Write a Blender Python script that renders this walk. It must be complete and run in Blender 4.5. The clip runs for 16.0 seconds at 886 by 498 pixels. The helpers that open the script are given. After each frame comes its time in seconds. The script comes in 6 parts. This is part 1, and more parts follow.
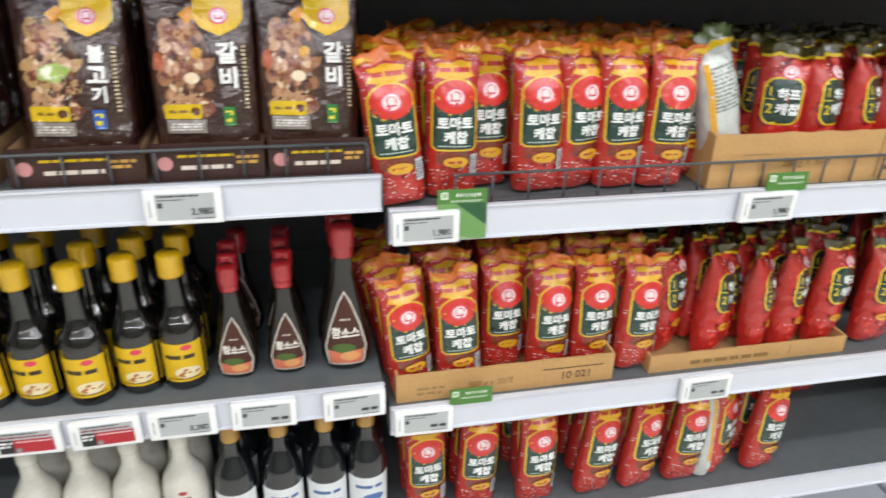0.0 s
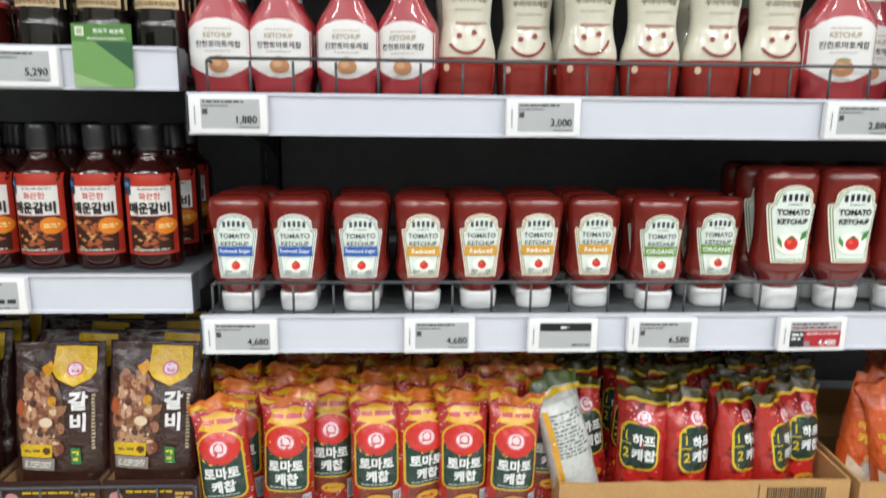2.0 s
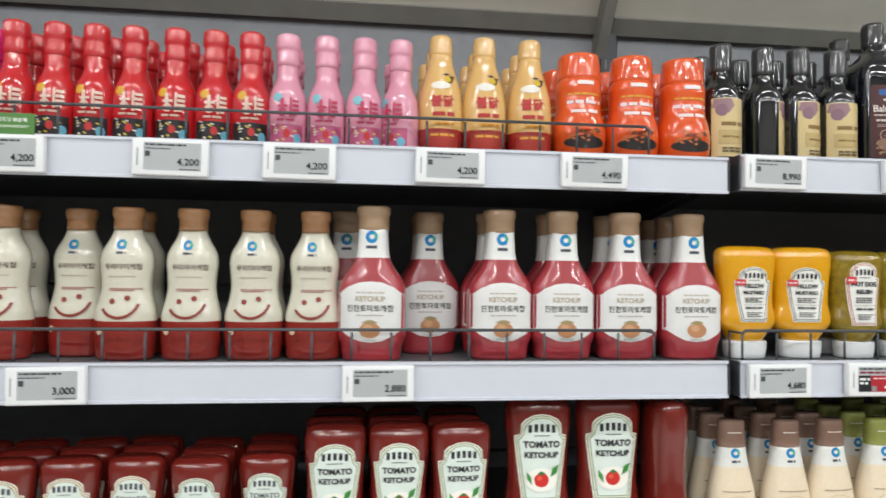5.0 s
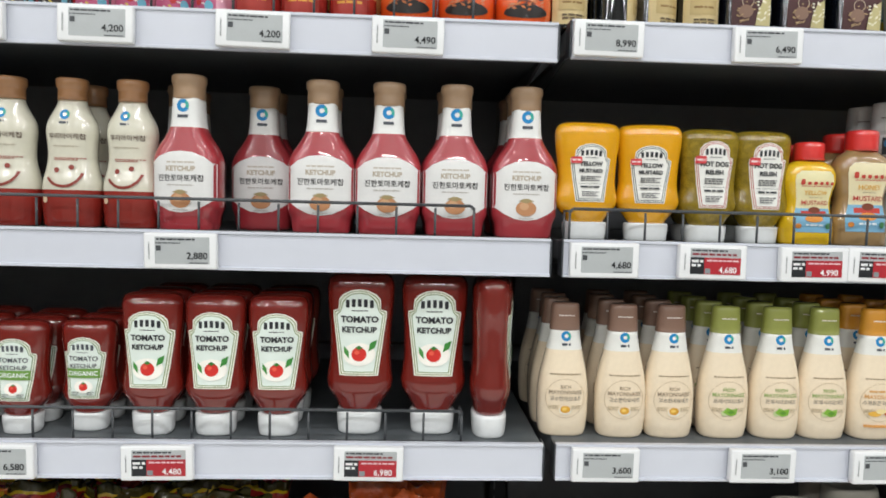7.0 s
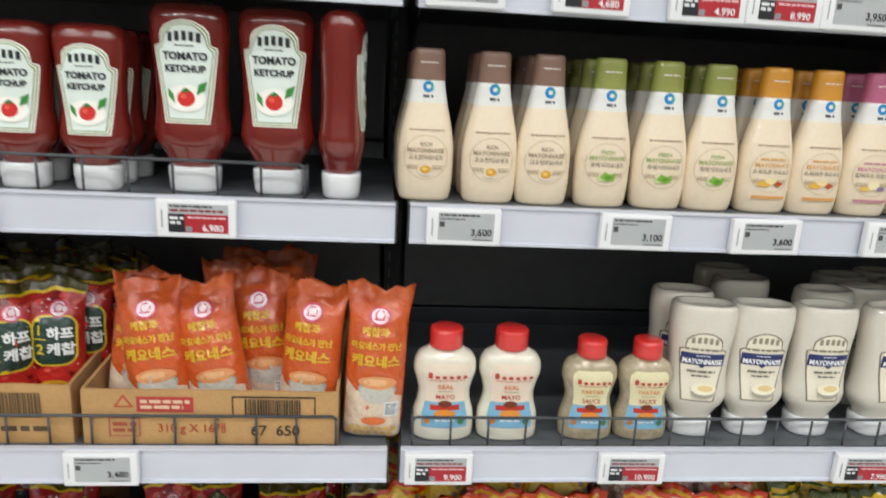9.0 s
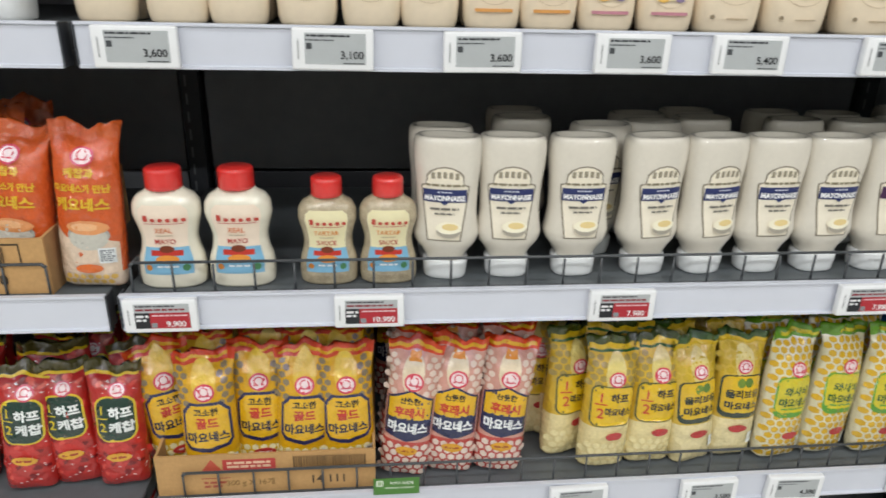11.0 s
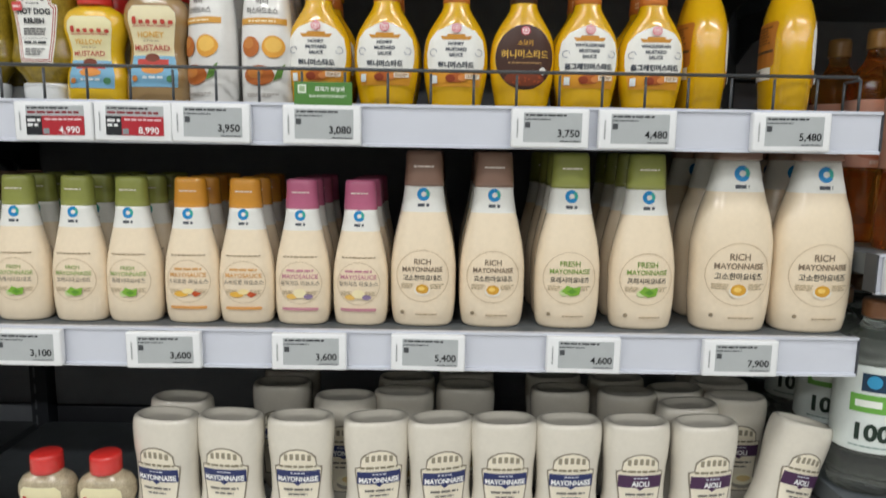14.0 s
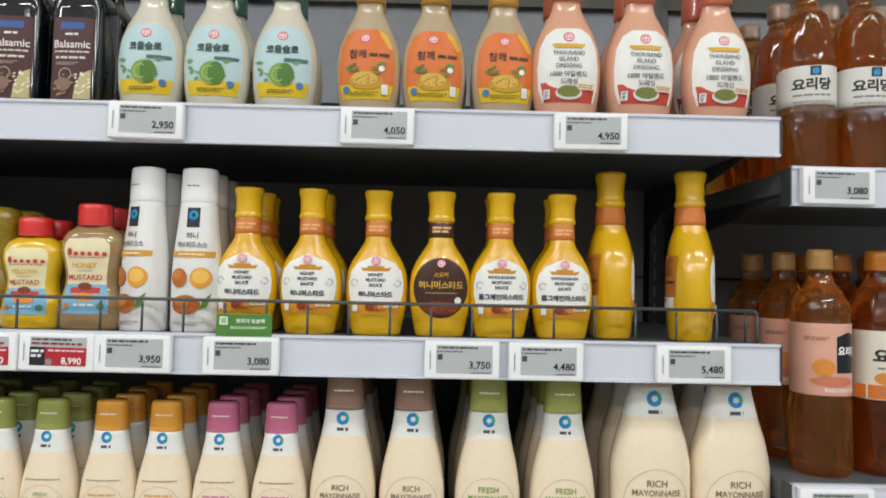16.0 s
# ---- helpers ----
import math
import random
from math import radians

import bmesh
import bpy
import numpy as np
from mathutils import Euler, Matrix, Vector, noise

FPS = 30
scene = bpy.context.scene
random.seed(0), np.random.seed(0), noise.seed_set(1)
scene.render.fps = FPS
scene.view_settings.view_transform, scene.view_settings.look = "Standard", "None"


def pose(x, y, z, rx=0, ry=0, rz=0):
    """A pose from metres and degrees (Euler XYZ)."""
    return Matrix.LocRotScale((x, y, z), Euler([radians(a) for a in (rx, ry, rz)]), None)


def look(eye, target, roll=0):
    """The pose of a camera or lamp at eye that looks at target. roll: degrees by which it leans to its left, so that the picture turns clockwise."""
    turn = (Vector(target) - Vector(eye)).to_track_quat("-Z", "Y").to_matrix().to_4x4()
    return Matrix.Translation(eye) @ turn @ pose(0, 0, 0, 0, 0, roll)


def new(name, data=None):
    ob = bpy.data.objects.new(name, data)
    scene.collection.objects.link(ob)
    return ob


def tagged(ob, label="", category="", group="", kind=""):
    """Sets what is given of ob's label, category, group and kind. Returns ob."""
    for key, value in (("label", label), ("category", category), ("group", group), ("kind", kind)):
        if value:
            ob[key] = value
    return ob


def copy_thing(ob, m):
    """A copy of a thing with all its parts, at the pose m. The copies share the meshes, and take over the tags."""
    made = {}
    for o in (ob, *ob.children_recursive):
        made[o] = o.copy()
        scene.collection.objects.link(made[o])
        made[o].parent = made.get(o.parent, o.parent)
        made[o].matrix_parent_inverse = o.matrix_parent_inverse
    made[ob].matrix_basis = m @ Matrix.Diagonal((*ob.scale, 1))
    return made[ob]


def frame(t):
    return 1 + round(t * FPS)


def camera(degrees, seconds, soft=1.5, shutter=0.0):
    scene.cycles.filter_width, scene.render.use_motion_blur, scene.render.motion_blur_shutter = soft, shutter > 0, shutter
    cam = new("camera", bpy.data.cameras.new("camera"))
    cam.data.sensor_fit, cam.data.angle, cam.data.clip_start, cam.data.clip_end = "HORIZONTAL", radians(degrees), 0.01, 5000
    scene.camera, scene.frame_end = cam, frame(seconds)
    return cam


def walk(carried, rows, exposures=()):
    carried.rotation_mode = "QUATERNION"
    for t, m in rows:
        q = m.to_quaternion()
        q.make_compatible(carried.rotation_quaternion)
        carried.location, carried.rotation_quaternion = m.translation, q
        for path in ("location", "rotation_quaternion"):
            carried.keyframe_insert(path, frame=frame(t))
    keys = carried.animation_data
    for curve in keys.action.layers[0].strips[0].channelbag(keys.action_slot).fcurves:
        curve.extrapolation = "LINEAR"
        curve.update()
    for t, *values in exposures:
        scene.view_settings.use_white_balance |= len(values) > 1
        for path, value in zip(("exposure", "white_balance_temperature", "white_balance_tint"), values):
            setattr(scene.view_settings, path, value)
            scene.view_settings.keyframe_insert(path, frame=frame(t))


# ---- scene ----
cam = camera(66.0, 16.0, soft=1.6, shutter=0.3)
PATH = [
    (0, (-1.278, -0.747, 1.289), (-0.884, 1.011, 0.422), 1.6),
    (0.5, (-1.181, -0.75, 1.284), (-0.642, 0.995, 0.469), 0.4),
    (1, (-1.07, -0.741, 1.345), (-0.652, 1.09, 0.66), 3.0),
    (1.5, (-1.006, -0.745, 1.412), (-0.732, 1.172, 0.913), 0.4),
    (2, (-0.938, -0.763, 1.509), (-0.841, 1.196, 1.114), 0.6),
    (2.5, (-0.86, -0.786, 1.572), (-0.888, 1.202, 1.36), 1.4),
    (3, (-0.819, -0.808, 1.612), (-0.903, 1.189, 1.561), 1.6),
    (3.5, (-0.764, -0.838, 1.626), (-0.847, 1.16, 1.65), 0.8),
    (4, (-0.707, -0.831, 1.63), (-0.567, 1.164, 1.675), -0.5),
    (4.5, (-0.587, -0.807, 1.636), (-0.326, 1.175, 1.682), -0.4),
    (4.7, (-0.532, -0.798, 1.636), (-0.268, 1.183, 1.705), 0.2),
    (6.8, (-0.174, -0.802, 1.581), (-0.086, 1.19, 1.452), 1.6),
    (7, (-0.169, -0.804, 1.567), (-0.069, 1.188, 1.431), 1.5),
    (7.5, (-0.152, -0.803, 1.542), (-0.006, 1.181, 1.336), 1.8),
    (8, (-0.123, -0.802, 1.509), (0.043, 1.169, 1.209), 1.9),
    (8.5, (-0.092, -0.776, 1.463), (0.124, 1.166, 1.037), 1.5),
    (9, (-0.017, -0.738, 1.411), (0.17, 1.194, 0.928), 3.0),
    (9.2, (0.014, -0.721, 1.395), (0.175, 1.193, 0.843), 2.3),
    (11.3, (0.375, -0.752, 1.322), (0.585, 1.095, 0.587), 0.9),
    (11.5, (0.418, -0.768, 1.322), (0.64, 1.088, 0.611), 0.3),
    (12, (0.503, -0.788, 1.331), (0.817, 1.066, 0.65), 0.3),
    (12.5, (0.61, -0.756, 1.334), (0.885, 1.128, 0.723), 1.7),
    (13, (0.669, -0.74, 1.37), (0.799, 1.204, 0.916), 1.2),
    (13.5, (0.706, -0.734, 1.44), (0.762, 1.219, 1.016), 1.3),
    (14, (0.735, -0.744, 1.481), (0.739, 1.235, 1.189), 0.9),
    (14.5, (0.758, -0.751, 1.523), (0.732, 1.237, 1.301), 0.6),
    (15, (0.765, -0.755, 1.552), (0.751, 1.24, 1.419), 0.4),
    (15.5, (0.789, -0.757, 1.571), (0.809, 1.242, 1.558), 0.9),
    (16, (0.814, -0.763, 1.593), (0.843, 1.235, 1.68), 1.2),
]
walk(cam, [(t, look(eye, target, roll)) for t, eye, target, roll in PATH], exposures=[(0, 0.34), (1.5, 0.24), (2.5, 0.18), (4.5, 0.04), (7, -0.02), (9, -0.03), (11.5, -0.08), (12.5, -0.2), (13.5, -0.13), (14, -0.2), (15, -0.16), (16, -0.1)])

# ---- light: the store's ceiling strips, and a dim world beyond ----
world = bpy.data.worlds.new("store_air")
world.use_nodes = True
world.node_tree.nodes["Background"].inputs[0].default_value = (0.9, 0.95, 1.0, 1)
world.node_tree.nodes["Background"].inputs[1].default_value = 0.15
scene.world = world
STRIP_POWER = {-1.05: 11.0, -2.3: 18.0, -3.6: 22.0}
STRIPS = [(x, y) for y in STRIP_POWER for x in (-3.6, -1.8, 0.0, 1.8, 3.6)]
CEIL = 3.1
for sx, sy in STRIPS:
    lamp = bpy.data.lights.new("ceiling_strip_light", "AREA")
    lamp.shape, lamp.size, lamp.size_y = "RECTANGLE", 1.25, 0.09
    lamp.energy, lamp.color = STRIP_POWER[sy], (0.97, 0.99, 1.0)
    new("ceiling_strip_light", lamp).matrix_world = pose(sx, sy, CEIL - 0.075, 0, 0, 0)

# ---- materials ----
MATS = {}


def mat(name, color, rough=0.4, metal=0.0, vary=0.06, scale=40.0, bump=0.0, bscale=200.0, coat=0.0, trans=0.0, spec=0.5, sss=0.0, deep=0.002):
    """A procedural surface: colour broken up at two scales, roughness wear, fine relief."""
    if name in MATS:
        return MATS[name]
    m = bpy.data.materials.new(name)
    m.use_nodes = True
    nt = m.node_tree
    b = nt.nodes["Principled BSDF"]
    tc = nt.nodes.new("ShaderNodeTexCoord")
    n1 = nt.nodes.new("ShaderNodeTexNoise")
    n1.inputs["Scale"].default_value, n1.inputs["Detail"].default_value = scale, 5
    n2 = nt.nodes.new("ShaderNodeTexNoise")
    n2.inputs["Scale"].default_value, n2.inputs["Detail"].default_value = scale * 7, 3
    add = nt.nodes.new("ShaderNodeMath")
    add.operation = "ADD"
    nt.links.new(tc.outputs["Object"], n1.inputs["Vector"])
    nt.links.new(tc.outputs["Object"], n2.inputs["Vector"])
    nt.links.new(n1.outputs["Fac"], add.inputs[0])
    nt.links.new(n2.outputs["Fac"], add.inputs[1])
    ramp = nt.nodes.new("ShaderNodeMapRange")
    ramp.inputs[1].default_value, ramp.inputs[2].default_value = 0.6, 1.4
    nt.links.new(add.outputs[0], ramp.inputs[0])
    mix = nt.nodes.new("ShaderNodeMix")
    mix.data_type = "RGBA"
    lo = [max(0.0, c * (1 - vary)) for c in color]
    hi = [min(1.0, c * (1 + vary)) for c in color]
    mix.inputs[6].default_value, mix.inputs[7].default_value = (*lo, 1), (*hi, 1)
    nt.links.new(ramp.outputs[0], mix.inputs[0])
    nt.links.new(mix.outputs[2], b.inputs["Base Color"])
    rr = nt.nodes.new("ShaderNodeMapRange")
    rr.inputs[3].default_value, rr.inputs[4].default_value = max(0.02, rough * 0.85), min(1, rough * 1.15)
    nt.links.new(n1.outputs["Fac"], rr.inputs[0])
    nt.links.new(rr.outputs[0], b.inputs["Roughness"])
    b.inputs["Metallic"].default_value = metal
    b.inputs["Coat Weight"].default_value = coat
    b.inputs["Coat Roughness"].default_value = 0.03
    b.inputs["Transmission Weight"].default_value = trans
    b.inputs["Specular IOR Level"].default_value = spec
    if sss:
        b.inputs["Subsurface Weight"].default_value = sss
        b.inputs["Subsurface Radius"].default_value = (0.004, 0.003, 0.002)
    if bump:
        n3 = nt.nodes.new("ShaderNodeTexNoise")
        n3.inputs["Scale"].default_value, n3.inputs["Detail"].default_value = bscale, 4
        bp = nt.nodes.new("ShaderNodeBump")
        bp.inputs["Strength"].default_value, bp.inputs["Distance"].default_value = bump, deep
        nt.links.new(tc.outputs["Object"], n3.inputs["Vector"])
        nt.links.new(n3.outputs["Fac"], bp.inputs["Height"])
        nt.links.new(bp.outputs[0], b.inputs["Normal"])
        if deep > 0.003:
            nt.links.new(bp.outputs[0], b.inputs["Coat Normal"])
    MATS[name] = m
    return m


def srgb(h):
    c = [int(h[i:i + 2], 16) / 255 for i in (0, 2, 4)]
    return tuple(v / 12.92 if v < 0.04045 else ((v + 0.055) / 1.055) ** 2.4 for v in c)


def ink(h):
    """Printing ink of one colour."""
    return mat("ink_" + h, srgb(h), 0.38, vary=0.04, scale=120, spec=0.4)


def plastic(h, rough=0.28):
    return mat("plastic_" + h, srgb(h), rough, vary=0.04, scale=25, bump=0.06, bscale=90, coat=0.9)


def film(h):
    """Shiny crumpled packaging film."""
    return mat("film_" + h, srgb(h), 0.17, vary=0.12, scale=30, bump=0.85, bscale=75, coat=0.9, deep=0.005)


M_RAIL = mat("white_rail_plastic", srgb("d2d5df"), 0.3, vary=0.02, scale=6, bump=0.03, bscale=30, coat=0.3)
M_DECK = mat("dark_painted_steel", srgb("5e6366"), 0.4, vary=0.15, scale=8, bump=0.05, bscale=400)
M_BACK = mat("charcoal_back_panel", srgb("86898e"), 0.45, vary=0.12, scale=5, bump=0.05, bscale=300)
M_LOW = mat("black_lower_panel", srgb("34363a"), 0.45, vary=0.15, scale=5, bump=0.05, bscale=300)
M_POST = mat("black_slotted_upright", srgb("3c3f44"), 0.42, vary=0.15, scale=12)
# slots paler than the post: the light showing in them is painted grey
M_SLOT = mat("slot_light_gap", srgb("74777b"), 0.5, vary=0.1)
M_WIRE = mat("grey_coated_wire", srgb("4a4d50"), 0.4, vary=0.1, scale=60)
M_TAG = mat("white_tag_casing", srgb("eeeff0"), 0.32, vary=0.02, coat=0.2)
M_EINK = mat("grey_eink_screen", srgb("b4b8b9"), 0.32, vary=0.03, scale=80)
M_CARD = mat("brown_cardboard", srgb("bf9560"), 0.75, vary=0.12, scale=25, bump=0.25, bscale=260)
M_CARDIN = mat("inner_cardboard", srgb("a88358"), 0.8, vary=0.12, scale=25, bump=0.25, bscale=260)
M_FLOOR = mat("polished_store_floor", srgb("cfcdc6"), 0.25, vary=0.06, scale=3, bump=0.02)
M_CEIL = mat("ceiling_paint", srgb("d8d8d6"), 0.7, vary=0.05, scale=2)
M_WALL = mat("opposite_fixture_paint", srgb("83827c"), 0.6, vary=0.15, scale=3)
M_CANOPY = mat("grey_canopy_board", srgb("c9c6ba"), 0.5, vary=0.05, scale=3)

# ---- building helpers (shapes in millimetres) ----
MM = 0.001


def part(name, bm, material, parent, label="", smooth=True):
    """Links a bmesh (in mm) as one mesh object under a thing or a part."""
    me = bpy.data.meshes.new(name)
    bmesh.ops.scale(bm, vec=(MM, MM, MM), verts=bm.verts)
    for f in bm.faces:
        f.smooth = smooth
    bm.to_mesh(me)
    bm.free()
    for m in (material if isinstance(material, list) else [material]):
        me.materials.append(m)
    ob = new(name, me)
    ob.parent = parent
    if label:
        tagged(ob, label)
    return ob


def box(bm, x0, y0, z0, x1, y1, z1, bevel=0.0, mi=0):
    vs = [bm.verts.new(p) for p in ((x0, y0, z0), (x1, y0, z0), (x1, y1, z0), (x0, y1, z0), (x0, y0, z1), (x1, y0, z1), (x1, y1, z1), (x0, y1, z1))]
    fs = [bm.faces.new([vs[i] for i in q]) for q in ((3, 2, 1, 0), (4, 5, 6, 7), (0, 1, 5, 4), (1, 2, 6, 5), (2, 3, 7, 6), (3, 0, 4, 7))]
    for f in fs:
        f.material_index = mi
    if bevel:
        es = list({e for f in fs for e in f.edges})
        bmesh.ops.bevel(bm, geom=es, offset=bevel, segments=2, affect="EDGES", profile=0.6)
    return bm


def rod(bm, a, b, r, seg=8):
    a, b = Vector(a), Vector(b)
    q = (b - a).to_track_quat("Z", "Y").to_matrix()
    rings = []
    for p in (a, b):
        rings.append([bm.verts.new(p + q @ Vector((r * math.cos(2 * math.pi * i / seg), r * math.sin(2 * math.pi * i / seg), 0))) for i in range(seg)])
    for i in range(seg):
        j = (i + 1) % seg
        bm.faces.new((rings[0][i], rings[0][j], rings[1][j], rings[1][i]))
    bm.faces.new(rings[0][::-1])
    bm.faces.new(rings[1])


class Body:
    """A lofted container: sections (z, rx, ry, squareness), smoothly joined."""

    def __init__(self, sections, wrinkle=0.0, seed=0.0, crimp=0.0):
        self.s = np.array([(*s, 2.2) if len(s) == 3 else s for s in sections], float)
        self.w, self.seed, self.crimp = wrinkle, seed, crimp
        z, self.m = self.s[:, 0], []
        for k in range(1, 4):
            v = self.s[:, k]
            d = np.diff(v) / np.diff(z)
            m = np.zeros(len(z))
            for i in range(1, len(z) - 1):
                if d[i - 1] * d[i] > 0:
                    m[i] = 2 * d[i - 1] * d[i] / (d[i - 1] + d[i])
            m[0], m[-1] = d[0], d[-1]
            self.m.append(m)

    def at(self, z):
        s = self.s
        z = min(max(z, s[0, 0]), s[-1, 0])
        i = min(int(np.searchsorted(s[:, 0], z, "right")) - 1, len(s) - 2)
        h = s[i + 1, 0] - s[i, 0]
        t = (z - s[i, 0]) / h
        a, b, c, d = 2 * t**3 - 3 * t**2 + 1, t**3 - 2 * t**2 + t, 3 * t**2 - 2 * t**3, t**3 - t**2
        return [a * s[i, k] + b * h * self.m[k - 1][i] + c * s[i + 1, k] + d * h * self.m[k - 1][i + 1] for k in (1, 2, 3)]

    def crease(self, x, z):
        if not self.w:
            return 0.0
        v = Vector((x * 0.03 + self.seed * 7.3, z * 0.022, self.seed))
        w = Vector((x * 0.09 + self.seed, z * 0.05, 3.1 + self.seed))
        f = noise.noise(v) + 0.6 * abs(noise.noise(w)) - 0.25
        f += 0.28 * abs(noise.noise(Vector((x * 0.2 + z * 0.08, z * 0.16 - x * 0.1, self.seed * 3))))
        return self.w * f

    def shift(self, x, z):
        """How far the flat crimped top of a pouch is bent back or forth, and up."""
        if not self.crimp or z < self.crimp * 0.84:
            return 0.0, 0.0
        k = (z - self.crimp * 0.84) / (self.crimp * 0.16)
        s = self.seed
        return k * (8 * math.sin(x * 0.075 + s * 2.1) + 5 * math.sin(x * 0.21 + s) + 3), k * (4.5 * math.sin(x * 0.1 + s) + 2.2 * math.sin(x * 0.3 + 2 * s) - 3)

    def front(self, x, z):
        rx, ry, n = self.at(z)
        u = min(abs(x) / rx, 0.992)
        return -ry * (1 - u**n) ** (1 / n) + self.crease(x, z) * (1 - u**n) ** 0.35 + self.shift(x, z)[0]

    def mesh(self, seg=36, step=5.0, bands=(), top=(), z0=None, z1=None):
        """The skin as a bmesh; bands: rising (z limit, material index); top: extra rings (z, factor) that close it."""
        bm = bmesh.new()
        zs = {round(float(z), 3) for z in self.s[:, 0]} | {z for z, _ in bands}
        lo, hi = self.s[0, 0], self.s[-1, 0]
        k = max(1, int((hi - lo) / step))
        zs |= {round(lo + (hi - lo) * i / k, 3) for i in range(k + 1)}
        zs = sorted(z for z in zs if lo <= z <= hi)
        keep = [zs[0]]
        for z in zs[1:]:
            if z - keep[-1] > 0.6:
                keep.append(z)
        if keep[-1] != zs[-1]:
            keep[-1] = zs[-1]
        rings = []

        def ring(z, f=1.0, dz=0.0):
            rx, ry, n = self.at(z)
            r = []
            for i in range(seg):
                a = 2 * math.pi * i / seg
                c, s = math.cos(a), math.sin(a)
                x = f * rx * math.copysign(abs(c) ** (2 / n), c)
                y = f * ry * math.copysign(abs(s) ** (2 / n), s)
                cr = self.crease(x, z) * (abs(s) ** 0.7)
                sy, sz = self.shift(x, z)
                r.append(bm.verts.new((x, y + sy + (cr if s < 0 else -cr), z + dz + sz)))
            return r

        rings = [ring(z) for z in keep]
        for z, f in top:
            rings.append(ring(keep[-1], f, z))
        for q in range(len(rings) - 1):
            mi = 0
            zm = (keep[q] + keep[q + 1]) / 2 if q + 1 < len(keep) else keep[-1]
            for lim, idx in bands:
                if zm > lim:
                    mi = idx
            for i in range(seg):
                j = (i + 1) % seg
                bm.faces.new((rings[q][i], rings[q][j], rings[q + 1][j], rings[q + 1][i])).material_index = mi
        bm.faces.new(rings[0][::-1])
        bm.faces.new(rings[-1]).material_index = mi
        return bm


TEXT = {}


def letters(s, bold=0.012):
    """Flat outline of a text in the built-in font, 1 high, centred: points and faces."""
    if (s, bold) not in TEXT:
        c = bpy.data.curves.new("letters", "FONT")
        c.body, c.size, c.resolution_u, c.offset = s, 1.0, 3, bold
        ob = bpy.data.objects.new("letters", c)
        me = bpy.data.meshes.new_from_object(ob)
        v = np.array([p.co[:2] for p in me.vertices], float).reshape(-1, 2)
        f = [tuple(p.vertices) for p in me.polygons]
        if len(v):
            v -= (v.min(0) + v.max(0)) / 2
        TEXT[s, bold] = (v, f)
        bpy.data.objects.remove(ob)
        bpy.data.curves.remove(c)
        bpy.data.meshes.remove(me)
    return TEXT[s, bold]


def ellipse(cx, cz, rx, rz, k=28, a0=0, a1=360):
    full = abs(a1 - a0) >= 360
    return [(cx + rx * math.cos(radians(a0 + (a1 - a0) * i / (k if full else k - 1))), cz + rz * math.sin(radians(a0 + (a1 - a0) * i / (k if full else k - 1)))) for i in range(k)]


def rounded(x0, z0, x1, z1, r):
    pts = []
    for cx, cz, a in ((x1 - r, z1 - r, 0), (x0 + r, z1 - r, 90), (x0 + r, z0 + r, 180), (x1 - r, z0 + r, 270)):
        pts += [(cx + r * math.cos(radians(a + 15 * i)), cz + r * math.sin(radians(a + 15 * i))) for i in range(7)]
    return pts


